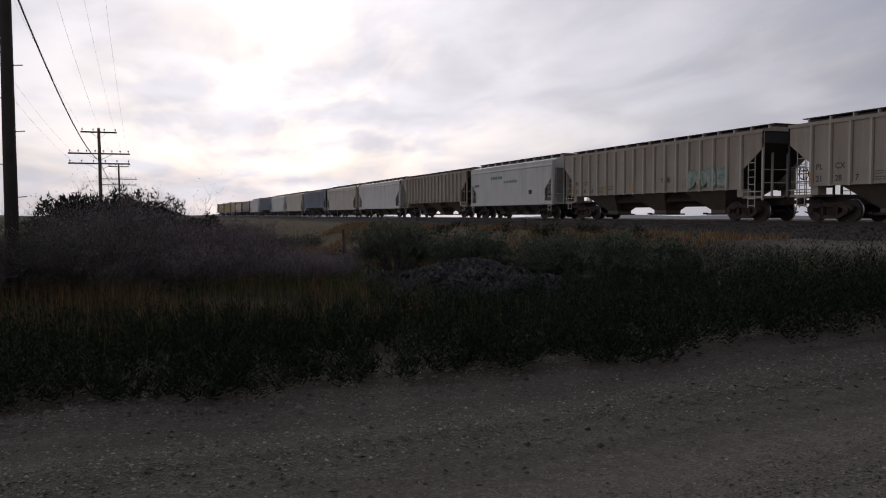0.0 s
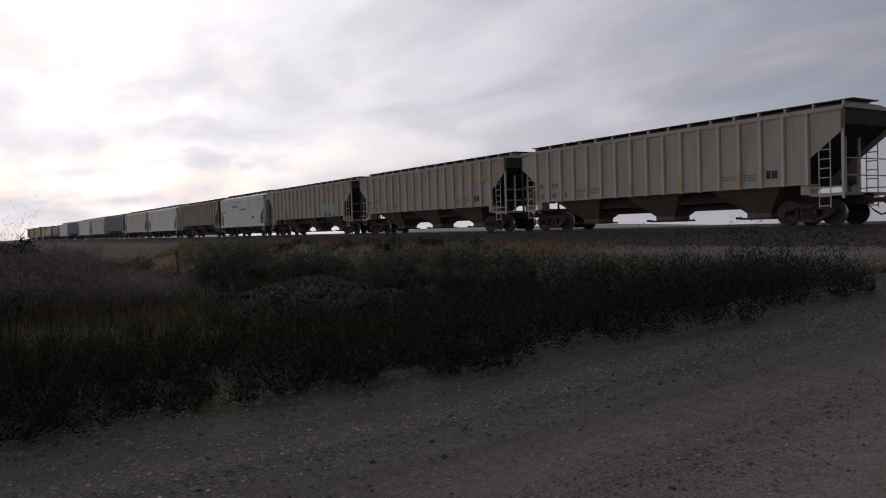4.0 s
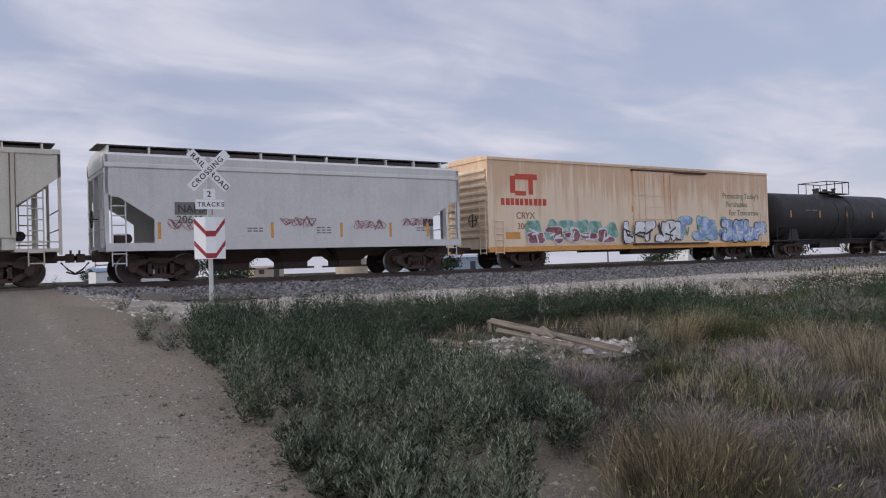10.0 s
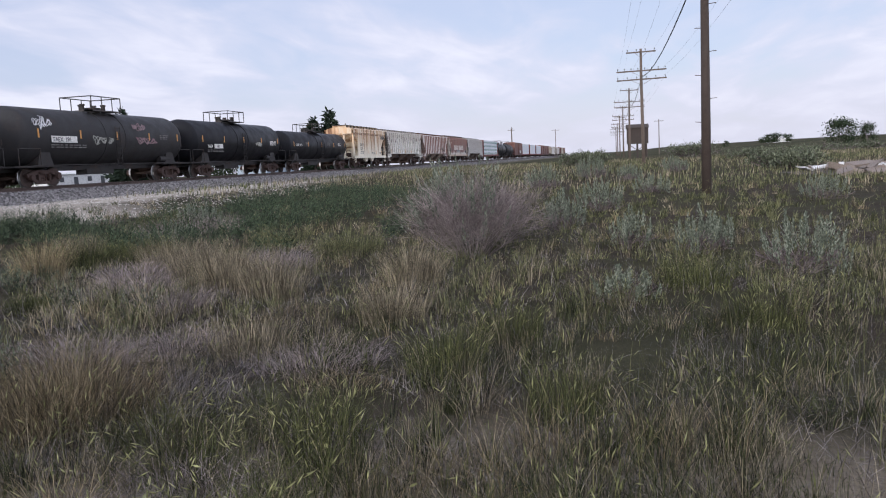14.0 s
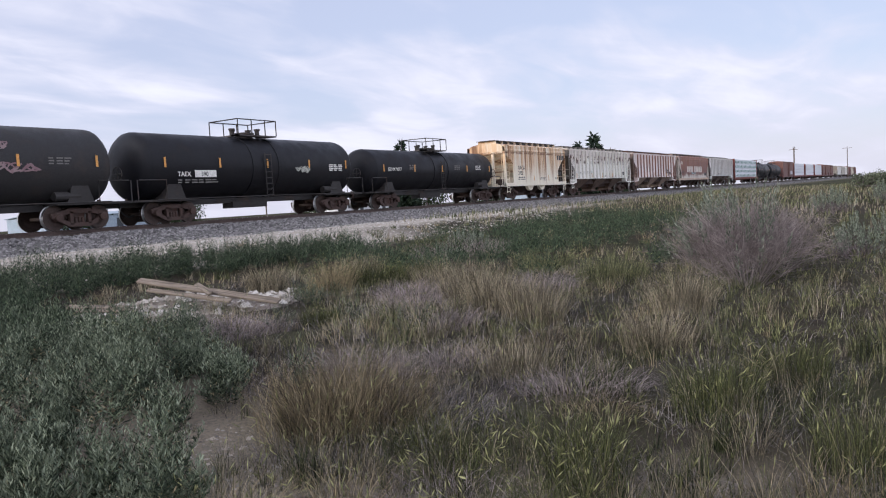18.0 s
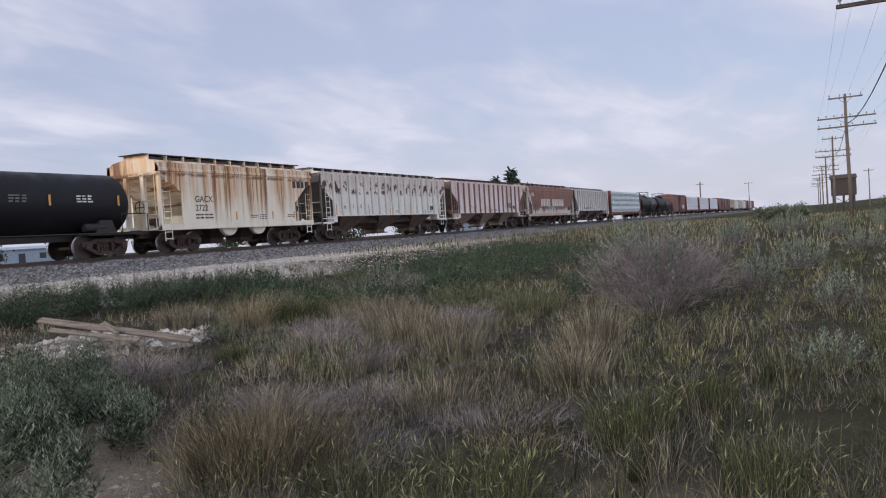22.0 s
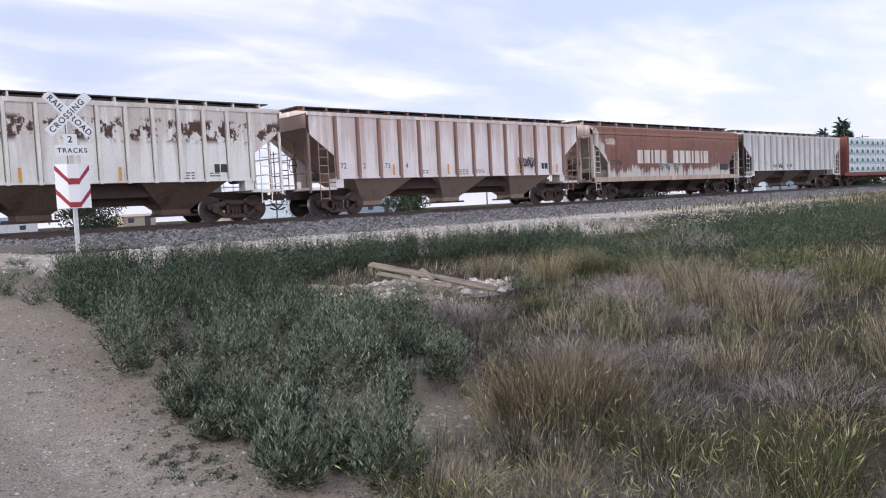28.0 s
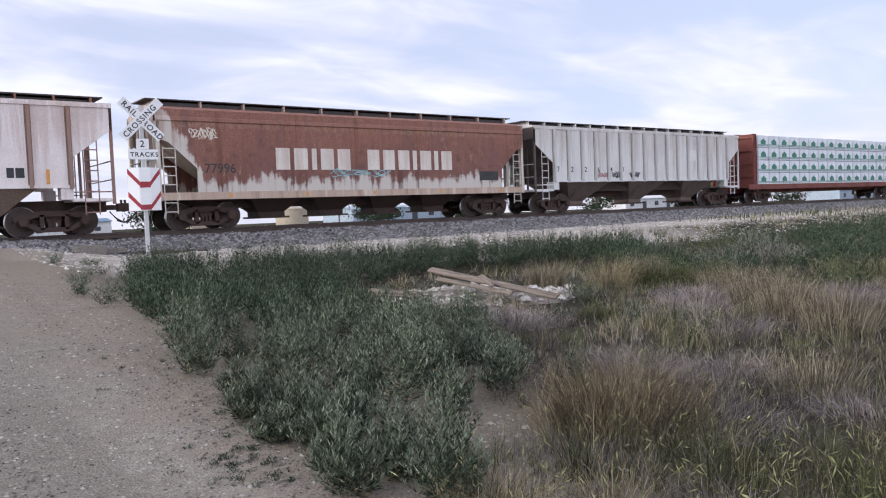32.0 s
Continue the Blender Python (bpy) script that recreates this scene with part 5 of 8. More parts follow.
part("stencil_panel", boxes((11.6, 12.2, -1.6, -1.585, 1.8, 2.2)), M_WHITE, c)

# brown barrel hopper with the yellow panel
BARREL = car_paint("rusty_brown_barrel_paint", (0.19, 0.066, 0.03), 0.7, 0.8, stain=(0.055, 0.022, 0.016), rust_c=(0.3, 0.11, 0.035), seed=31)
c = barrel_hopper("rust-brown cylindrical hopper car with a yellow panel and sprayed shapes", 31.89, 48.85, BARREL)
M_YEL = car_paint("faded_yellow_panel", (0.62, 0.44, 0.07), 0.2, 0.15, stain=(0.3, 0.16, 0.04), seed=33)
M_LEAF = worn("brown_leaf_mark", (0.11, 0.045, 0.022), 0.6)
half = [(-barrel_y(z) - 0.012, z) for z in np.linspace(1.24, 3.98, 26)]
bm = bmesh.new()
loft(bm, [[(x, y, z) for y, z in half] for x in np.linspace(11.5, 16.1, 2)], close=False)
panel = part("yellow_panel", bm, M_YEL, c, "faded yellow panel painted on the barrel")


def leaf_pair(x, z, s, solid):
    bm = bmesh.new()

    def line(pts, t=0.04):
        for p, q in zip(pts, pts[1:]):
            n = Vector((q[0] - p[0], q[1] - p[1])).normalized() * t
            slab([(p[0] - n.y, p[1] + n.x), (q[0] - n.y, q[1] + n.x), (q[0] + n.y, q[1] - n.x), (p[0] + n.y, p[1] - n.x)], -0.02, bm)

    for d in (-1, 1):
        upper = [(x + d * 0.08 * s, z - 0.02 * s), (x + d * 0.4 * s, z + 0.26 * s), (x + d * 0.98 * s, z + 0.6 * s), (x + d * 1.0 * s, z + 0.2 * s), (x + d * 0.9 * s, z - 0.14 * s), (x + d * 0.5 * s, z - 0.38 * s), (x + d * 0.14 * s, z - 0.6 * s)]
        lower = [(x + d * 0.2 * s, z - 0.78 * s), (x + d * 0.6 * s, z - 0.52 * s), (x + d * 1.0 * s, z - 0.3 * s), (x + d * 1.0 * s, z - 1.0 * s), (x + d * 0.22 * s, z - 1.0 * s)]
        if solid:
            slab(upper, -0.02, bm)
            slab(lower, -0.02, bm)
        else:
            line(upper + upper[:1])
            line(lower[:3])
        line([(x + d * 0.08 * s, z + 0.3 * s), (x + d * 0.17 * s, z + 1.0 * s)], 0.03)
        line([(x + d * 0.98 * s, z + 0.6 * s), (x + d * 0.9 * s, z + 1.05 * s)], 0.03)
    part("leaf_mark", wrap(bm, lambda zz: -barrel_y(zz) - 0.012), M_LEAF, panel)


leaf_pair(12.6, 2.9, 0.88, True)
leaf_pair(14.65, 2.9, 0.88, False)
surf = lambda z: -barrel_y(z) - 0.03
sprayed(c, 4.1, 7.1, 1.2, 2.3, S_DARK, S_CREAM, 41, 4, surf, S_CREAM)
sprayed(c, 7.2, 11.3, 1.2, 2.35, S_CREAM, S_DARK, 42, 5, surf)
sprayed(c, 11.6, 14.6, 1.2, 2.45, S_CREAM, S_TEAL, 43, 4, surf, S_DARK)
sprayed(c, 14.6, 15.9, 1.2, 2.5, S_TEAL, S_CREAM, 44, 2, surf, S_DARK)
lettering("NDYX", 0.42, 1.46, -1.585, 2.62, M_WHITE, c)
lettering("814403", 0.42, 1.44, -1.585, 2.12, M_WHITE, c)
bars(1.3, -1.57, 1.98, 1.9, 3, 0.06, 0.08, M_WHITE, c, 4)
part("amber_bar", boxes(*[(x, x + 0.14, surf(1.9) - 0.06, surf(1.9), 1.62, 2.05) for x in (4.6, 6.2, 9.6, 12.6)]), M_AMBER, c)

PALE_B = car_paint("clean_grey_hopper_paint", (0.5, 0.475, 0.395), 0.12, 0.05, seed=37)
c = grey_hopper(50.35, 67.48, PALE_B, ("PL", "CX"), ("21", "45", "6"), label="clean light grey ribbed hopper car with orange reflectors")
scribble(c, 6.1, 1.95, 0.75, 0.5, M_INK, 9, -1.585, 0.03)

SMOOTH_GREY = car_paint("smooth_grey_paint", (0.5, 0.49, 0.465), 0.1, 0.03, seed=41)
c = smooth_hopper("smooth light grey covered hopper car with red scrawls", 68.6, 82.4, SMOOTH_GREY, bays=3, knee=(2.85, 2.05, 1.6), hop=M_TRUCK)
part("mark_patch", boxes((2.25, 3.5, -1.61, -1.6, 2.2, 2.62)), M_FADED, c)
lettering("NAHX", 0.36, 2.34, -1.612, 2.28, M_INK, c)
lettering("20660", 0.36, 2.3, -1.605, 1.92, worn("green_lettering", (0.04, 0.12, 0.08)), c)
for i, x in enumerate((2.1, 6.0, 8.9, 11.0)):
    scribble(c, x, 1.65 + 0.1 * (i % 2), 1.3, 0.45, S_RED, 50 + i, -1.6, 0.016)
data_blocks(c, [4.7, 7.3, 11.6], -1.6, 1.72)
stencil(c, 12.9 - 1.0, y=-1.6)
reflectors(c, [1.75, 5.6, 8.3, 10.4, 12.1], -1.605, 1.4, 0.55)

CREAM = car_paint("cream_box_car_paint", (0.66, 0.53, 0.38), 0.3, 0.5, stain=(0.5, 0.33, 0.2), rust_c=(0.36, 0.19, 0.09), top=4.6, seed=47)
c = box_car("cream insulated box car with a red mark and sprayed shapes", 83.81, 103.5, CREAM, top=4.8, low=0.86, name="refrigerator_car", sill_paint=M_AMBER)
M_REDMARK = worn("red_mark", (0.5, 0.07, 0.035), 0.6)
bm = boxes((1.5, 2.75, -1.556, -1.55, 3.85, 4.1), (1.22, 1.5, -1.556, -1.55, 3.25, 4.0), (1.5, 2.1, -1.556, -1.55, 3.15, 3.35), (2.25, 2.5, -1.556, -1.55, 3.2, 3.85))
part("round_mark", bm, M_REDMARK, c, "red painted emblem")
name_blocks(0.7, -1.55, 2.72, 2.6, 0.3, 10, M_REDMARK, c)
lettering("CRYX", 0.4, 1.5, -1.555, 2.14, worn("brown_lettering", (0.22, 0.11, 0.06)), c)
lettering("3061", 0.38, 1.55, -1.555, 1.68, worn("brown_lettering", (0.22, 0.11, 0.06)), c)
gm = worn("olive_lettering", (0.14, 0.17, 0.09))
for i, s in enumerate(("Protecting Today's", "Perishables", "For Tomorrow")):
    lettering(s, 0.42, 15.7 + 0.25 * i, -1.555, 3.3 - 0.46 * i, gm, c)
sprayed(c, 2.0, 7.6, 1.2, 2.1, S_GREEN, S_TEAL, 61, 6, -1.56)
sprayed(c, 2.0, 7.4, 1.0, 1.75, S_RED, S_WHITE, 62, 5, -1.6)
sprayed(c, 7.9, 11.7, 0.95, 2.1, S_WHITE, S_DARK, 63, 5, -1.7)
sprayed(c, 12.0, 16.2, 1.0, 2.4, S_BLUE, S_GREEN, 64, 4, -1.57)
sprayed(c, 15.4, 19.4, 0.95, 2.2, S_BLUE, S_DARK, 65, 4, -1.6, S_WHITE)
for b in ((0.9, 1.7, -1.556, -1.55, 1.25, 1.55), (8.7, 9.0, -1.556, -1.55, 2.5, 2.8)):
    part("yellow_placard", boxes(b), M_AMBER, c)

# black tank cars
c = tank_car("black tank car with amber reflector strips", 104.4, 119.4, M_TANK_GREY)
bars(3.0, -1.45, 2.7, 1.3, 1, 0.08, 0.05, M_FADED, c, 4)
c = tank_car("dull black tank car with a white number panel and scrawls", 120.1, 135.1, M_TANK_GREY)
part("number_panel", boxes((2.34, 4.18, -1.47, -1.455, 2.1, 2.42)), M_WHITE, c)
lettering("TAEX  391", 0.3, 2.4, -1.475, 2.15, M_INK, c)
scribble(c, 1.3, 2.7, 1.2, 0.7, S_WHITE, 71, -1.42, 0.025)
scribble(c, 5.6, 2.0, 1.6, 0.5, S_GREY, 72, -1.44, 0.03)
scribble(c, 9.4, 2.0, 1.9, 0.55, S_PINK, 73, -1.44, 0.04)
scribble(c, 9.0, 2.8, 1.2, 0.5, S_PINK, 74, -1.43, 0.03)
bars(11.6, -1.45, 2.6, 0.9, 3, 0.05, 0.05, M_FADED, c, 3)
bars(2.3, -1.44, 1.96, 2.6, 2, 0.05, 0.06, M_FADED, c, 8)
c = tank_car("black tank car with a white number panel", 135.2, 150.0, M_TANK)
part("number_panel", boxes((3.02, 4.2, -1.45, -1.435, 1.9, 2.2)), M_WHITE, c)
lettering("390", 0.26, 3.35, -1.455, 1.95, M_INK, c)
lettering("TAEX", 0.28, 2.1, -1.455, 1.94, M_WHITE, c)
bars(2.1, -1.43, 1.76, 2.2, 2, 0.05, 0.05, M_FADED, c, 6)
bars(11.9, -1.45, 2.46, 1.15, 4, 0.06, 0.03, M_WHITE, c, 3)
scribble(c, 9.4, 2.05, 1.0, 0.4, S_GREY, 75, -1.44, 0.03)
c = tank_car("smaller black tank car with white lettering", 150.7, 166.75, M_TANK, r=1.3, zc=2.25)
lettering("GLNX", 0.28, 1.9, -1.32, 2.2, M_WHITE, c)
lettering("9077", 0.28, 2.75, -1.32, 2.2, M_WHITE, c)
for x in (4.2, 9.6, 12.5):
    bars(x, -1.31, 2.5, 0.8, 3, 0.06, 0.05, M_WHITE if x > 11 else M_FADED, c, 3)

# rusty cream two-bay hopper
GACX = car_paint("rust_streaked_cream_paint", (0.71, 0.64, 0.51), 0.12, 0.12, stain=(0.6, 0.46, 0.29), rust_c=(0.17, 0.06, 0.025), top=3.95, seed=53, drip=(0.34, 0.12, 0.04))
c = smooth_hopper("cream two-bay hopper car streaked with rust", 167.2, 179.0, GACX, bays=2, knee=(3.35, 2.3, 1.75), round_bays=True, hop=M_TRUCK, steps=[(0.48, 3.73), (0.5, 3.2), (0.95, 3.12), (1.42, 2.7)])
name_blocks(9.9, -1.605, 3.12, 1.55, 0.38, 4, M_INK, c)
lettering("GACX", 0.42, 2.25, -1.605, 2.3, M_INK, c)
lettering("2722", 0.42, 2.25, -1.605, 1.88, M_INK, c)
bars(2.25, -1.605, 1.66, 1.2, 2, 0.07, 0.08, M_INK, c, 4)
data_blocks(c, [6.2, 6.9, 9.3], -1.6, 1.6, M_INK)
stencil(c, 10.1, y=-1.6)
reflectors(c, [5.1, 8.0, 9.9], -1.605, 1.42, 0.4)

UP76 = car_paint("flaking_white_paint", (0.67, 0.65, 0.59), 0.35, 0.3, stain=(0.4, 0.33, 0.25), seed=59, patch=(2.75, 3.75))
RUSTBAY = worn("rusty_brown_bay", (0.13, 0.085, 0.06), 0.8, dirt=(0.05, 0.03, 0.022), dirty=0.8)
c = ribbed_hopper("white ribbed hopper car with flaking rusty patches", 179.86, 197.05, UP76, car_paint("flaking_white_ribs", (0.66, 0.63, 0.56), 0.2, 0.25, seed=60), hop=RUSTBAY, end_paint=worn("grey_brown_end", (0.16, 0.14, 0.12)))
for i, s in enumerate("76151"):
    lettering(s, 0.36, 1.5 + 0.95 * i, -1.585, 1.95, M_INK, c)
data_blocks(c, [9.0, 13.1, 14.0], -1.585, 1.75)
reflectors(c, [1.4, 5.2, 8.0, 11.0], -1.705, 1.55, 0.45)
stencil(c, 14.4, y=-1.585)

PINK = car_paint("pinkish_grey_paint", (0.68, 0.615, 0.575), 0.3, 0.3, stain=(0.36, 0.25, 0.2), seed=64)
PINKRIB = car_paint("brown_stained_ribs", (0.25, 0.15, 0.12), 0.5, 0.4, stain=(0.12, 0.06, 0.045), seed=65)
c = ribbed_hopper("faded pinkish-grey ribbed hopper car with scrawls", 198.26, 215.44, PINK, PINKRIB, hop=worn("pinkish_bay", (0.31, 0.23, 0.175), 0.8, dirt=(0.11, 0.05, 0.03), dirty=0.85, scale=2.0), ribs=14, end_paint=worn("pink_brown_end", (0.22, 0.15, 0.12)))
for i, s in enumerate(("72", "2", "73", "4")):
    lettering(s, 0.32, 1.5 + 1.15 * i, -1.585, 1.9, M_FADED, c)
scribble(c, 12.3, 1.75, 1.2, 0.75, M_INK, 81, -1.66, 0.03)
reflectors(c, [4.2, 7.4, 12.2, 15.2], -1.705, 1.6, 0.45)
data_blocks(c, [5.7, 8.2, 9.3], -1.585, 1.75)
stencil(c, 14.1, y=-1.585)

UPB = car_paint("rust_brown_and_cream_paint", (0.165, 0.068, 0.05), 0.85, 0.5, stain=(0.07, 0.03, 0.024), rust_c=(0.2, 0.085, 0.05), low=(0.56, 0.51, 0.44), low_z=1.62, top=4.1, seed=71, pale_end=1.8)
c = smooth_hopper("rust-brown hopper car with a peeling cream lower band", 216.7, 233.7, UPB, bays=4, knee=(3.1, 2.1, 1.45), hop=M_TRUCK, slope_paint=car_paint("stained_cream_end_paint", (0.5, 0.45, 0.38), 0.4, 0.5, seed=75), sill_paint=car_paint("cream_sill", (0.52, 0.45, 0.36), 0.5, 0.4, seed=72, top=1.4))
x, PEEL = 4.4, car_paint("peeling_white_mark", (0.6, 0.55, 0.48), 0.3, 0.2, stain=(0.25, 0.14, 0.1), top=3.4, seed=73)
for word in (5, 7):
    for k in range(word):
        w = 0.2 if (word, k) in ((5, 2), (7, 3), (7, 5)) else 0.56
        part("block_mark", boxes((x, x + w, -1.612, -1.6, 2.06, 2.86)), PEEL, c)
        x += w + 0.18
    x += 0.62
lettering("77996", 0.46, 1.7, -1.605, 1.95, M_INK, c)
scribble(c, 1.3, 3.0, 0.9, 0.6, S_CREAM, 85, -1.6, 0.02)
scribble(c, 6.8, 1.75, 2.6, 0.4, S_TEAL, 86, -1.6, 0.02)
part("black_panel", boxes((14.2, 15.3, -1.61, -1.6, 1.6, 2.0)), M_INK, c)
reflectors(c, [2.6, 5.6, 8.6, 12.0, 15.4], -1.635, 1.08, 0.14)

GR7 = car_paint("silver_grey_paint", (0.58, 0.575, 0.54), 0.5, 0.2, stain=(0.25, 0.21, 0.18), seed=77)
c = ribbed_hopper("silver-grey ribbed hopper car with small scrawls", 234.36, 251.74, GR7, car_paint("silver_ribs", (0.5, 0.49, 0.46), 0.2, 0.1, seed=78), hop=worn("brown_bay", (0.16, 0.12, 0.095), 0.8, dirty=0.7), end_paint=worn("dark_brown_end", (0.09, 0.065, 0.055)), ribs=16)
for i, s in enumerate("722641"):
    lettering(s, 0.36, 1.5 + 0.98 * i, -1.585, 1.98, M_INK, c)
for x in (4.4, 5.6, 7.0):
    scribble(c, x, 1.62, 0.8, 0.4, S_RED if x < 5 else M_INK, int(x * 10), -1.585, 0.02)
part("white_panel", boxes((12.2, 12.9, -1.6, -1.585, 2.6, 3.2)), M_WHITE, c)

# centre-beam cars with wrapped lumber
M_REDBROWN = worn("red_brown_car_paint", (0.17, 0.045, 0.03), 0.65, dirt=(0.06, 0.025, 0.02))


def wrap_mat():
    g = Nodes("white_lumber_wrap", 0.45)
    g.color(g.mix(g.ramp(g.noise(3, detail=4), 0.35, 0.7), (0.62, 0.64, 0.66), (0.78, 0.79, 0.8)))
    g.bump(g.noise(4, g.coord((1, 1, 3)), 3), 0.5, 0.04)
    return g.m


M_WRAP, M_WRAPMARK = wrap_mat(), worn("green_wrap_mark", (0.05, 0.2, 0.13))


def beam_car(label, u0, u1, cols, marks=True, near=False):
    L = u1 - u0
    car = new_car("centerbeam_flat_car", label, "freight car", u0, near)
    part("deck", boxes((0, L, -1.5, 1.5, 1.0, 1.15), (0.0, L, -1.56, -1.48, 0.88, 1.2), (0, L, 1.48, 1.56, 0.88, 1.2)), M_REDBROWN, car)
    part("center_beam", boxes((1.2, L - 1.2, -0.12, 0.12, 1.15, 4.3), (0.6, L - 0.6, -0.4, 0.4, 4.3, 4.4), (0, L, -0.3, 0.3, 0.68, 1.0)), M_REDBROWN, car)
    for e in (0, 1):
        m = pose(0, 0, 0) if not e else pose(L, 0, 0, 0, 0, 180)
        plate = part("bulkhead", boxes((0.78, 1.0, -1.5, 1.5, 1.15, 4.35)), M_REDBROWN, car, "red-brown steel end bulkhead")
        plate.matrix_basis = m
        for y in (-1.5, -0.1, 1.36):
            part("bulkhead_post", boxes((0.6, 0.78, y, y + 0.14, 1.15, 4.35)), M_REDBROWN, plate)
        for z in (1.7, 2.5, 3.3, 4.1):
            part("bulkhead_bar", boxes((0.66, 0.776, -1.358, 1.358, z, z + 0.12)), M_REDBROWN, plate)
        part("ladder", ladder(0.62, -1.53, 0.55, 4.2, 0.3, 11), M_REDBROWN, car).matrix_basis = m
    w = (L - 2.4) / cols
    bm = boxes((0.02, w - 0.02, -1.47, -0.14, 0, 0.76))
    bmesh.ops.bevel(bm, geom=bm.edges[:], offset=0.04, segments=2, affect="EDGES")
    first = part("wrapped_block", bm, M_WRAP, car, "lumber in white wrap with green marks")
    first.matrix_basis = pose(1.2, 0, 1.17)
    mark = None
    for i in range(cols):
        for j in range(4):
            o = first if i == j == 0 else again(first, car, pose(1.2 + w * i, 0, 1.17 + 0.785 * j))
            if marks:
                if mark is None:
                    bm = boxes((0.0, w, -1.478, -1.472, 0.17, 0.2), (0.0, w, -1.478, -1.472, 0.1, 0.13))
                    prism([(w * 0.3, 0.2), (w * 0.7, 0.2), (w * 0.74, 0.38), (w * 0.5, 0.56), (w * 0.26, 0.38)], -1.48, -1.47, bm)
                    mark = part("wrap_mark", bm, M_WRAPMARK, o)
                else:
                    again(mark, o)
            again(first, car, pose(1.2 + w * (i + 1), 0, 1.17 + 0.785 * j, 0, 0, 180)) if j == 3 else None
    running_gear(car, L, 2.2, near, 0)
    return car


beam_car("red-brown center-beam car stacked with white wrapped lumber", 252.9, 275.8, 16, near=True)
tank_car("black tank car far down the line", 276.9, 292.0, M_TANK, near=False)
tank_car("black tank car behind the lumber car", 293.0, 308.0, M_TANK, near=False)
BROWNBOX = car_paint("red_brown_box_paint", (0.13, 0.056, 0.045), 0.3, 0.2, seed=83)
c = box_car("red-brown box car with white scrawls", 309.2, 327.0, BROWNBOX, near=False, name="box_car")
scribble(c, 12, 1.4, 3.5, 1.0, S_WHITE, 91, -1.62, 0.08)
for a in (328.4, 351.6, 374.8):
    beam_car("center-beam car loaded with plain white lumber", a, a + 22.2, 9, marks=False)
for a in (398.6, 417.2):
    box_car("red-brown box car in the rear of the train", a, a + 17.4, BROWNBOX, near=False)
ribbed_hopper("tan hopper car in the rear of the train", 435.8, 453.2, B_TAN, near=False)
for a, pnt in ((454.5, B_WHITE), (473.2, PALE_HOP), (491.9, B_WHITE)):
    smooth_hopper("pale covered hopper car in the rear of the train", a, a + 17.4, pnt, near=False)
for a, pnt in ((510.6, BROWNBOX), (529.2, B_TAN), (547.8, BROWNBOX)):
    box_car("box car in the rear of the train", a, a + 17.4, pnt, near=False)
for o in MASTERS:
    bpy.data.objects.remove(o)
# ---- plants ----


def leaf_mat(name, a, b, rough=0.75, patch=0.45):
    g = Nodes(name, rough)
    c = g.mix(g.ramp(g.island(), 0.15, 1.05), a, b)
    c = g.mix(g.ramp(g.noise(0.9, detail=3), 0.35, 0.7, 0, patch), c, tint(a, 0.7))
    c = g.mix(g.ramp(g.noise(4.5, detail=2), 0.42, 0.66, 0, patch + 0.2), c, tint(a, 0.8))
    g.color(c)
    g.p.inputs["Specular IOR Level"].default_value = 0.18
    return g.m


M_WEED = leaf_mat("blue_green_weed_leaf", (0.015, 0.024, 0.013), (0.19, 0.225, 0.145))
# green leaf with the shade of the backlit side put into its colour
M_WEED_SHADED = leaf_mat("dark_green_weed_leaf", (0.005, 0.0095, 0.0035), (0.025, 0.04, 0.013))
M_GRASS = leaf_mat("green_grass", (0.009, 0.013, 0.005), (0.135, 0.15, 0.06), patch=0.45)
M_DRY = leaf_mat("dry_straw_grass", (0.1, 0.078, 0.045), (0.5, 0.41, 0.25), patch=0.25)
M_PURPLE = leaf_mat("purplish_dry_grass", (0.06, 0.05, 0.034), (0.5, 0.43, 0.3), patch=0.33)
M_SEED = leaf_mat("pale_seed_heads", (0.13, 0.135, 0.055), (0.42, 0.42, 0.2), patch=0.25)
M_SAGE = leaf_mat("grey_green_sage_leaf", (0.08, 0.095, 0.07), (0.34, 0.37, 0.29), patch=0.3)
M_TWIG = leaf_mat("grey_brown_twig", (0.17, 0.14, 0.135), (0.52, 0.44, 0.42))
M_GREASE = leaf_mat("dull_green_shrub_leaf", (0.06, 0.07, 0.045), (0.27, 0.295, 0.195))
M_BRUSH = leaf_mat("brown_brush_twig", (0.1, 0.078, 0.08), (0.32, 0.26, 0.265), patch=0.25)
M_ORANGE = leaf_mat("rusty_orange_grass", (0.12, 0.072, 0.034), (0.34, 0.21, 0.1))
M_TIP = leaf_mat("pale_weed_tip", (0.07, 0.088, 0.058), (0.32, 0.36, 0.255))
M_STEM = leaf_mat("pale_grass_stem", (0.05, 0.052, 0.02), (0.24, 0.235, 0.1))
M_DITCH = leaf_mat("dark_ditch_grass", (0.02, 0.028, 0.009), (0.15, 0.16, 0.05))
M_RUSTY = leaf_mat("dull_rusty_grass", (0.2, 0.12, 0.055), (0.52, 0.34, 0.17))
M_LITTER = leaf_mat("grey_dead_grass", (0.018, 0.015, 0.015), (0.42, 0.375, 0.36), patch=0.45)
M_CLUMP = leaf_mat("brown_stems_of_a_dry_clump", (0.03, 0.023, 0.014), (0.34, 0.275, 0.175), patch=0.3)
M_STRAWGREEN = leaf_mat("yellow_green_grass", (0.025, 0.03, 0.01), (0.18, 0.19, 0.075))
M_WEED_FIELD = leaf_mat("dull_green_weed_leaf", (0.016, 0.028, 0.015), (0.125, 0.165, 0.095), patch=0.3)
M_OLIVE = leaf_mat("pale_olive_grass", (0.035, 0.041, 0.018), (0.29, 0.29, 0.15), patch=0.3)


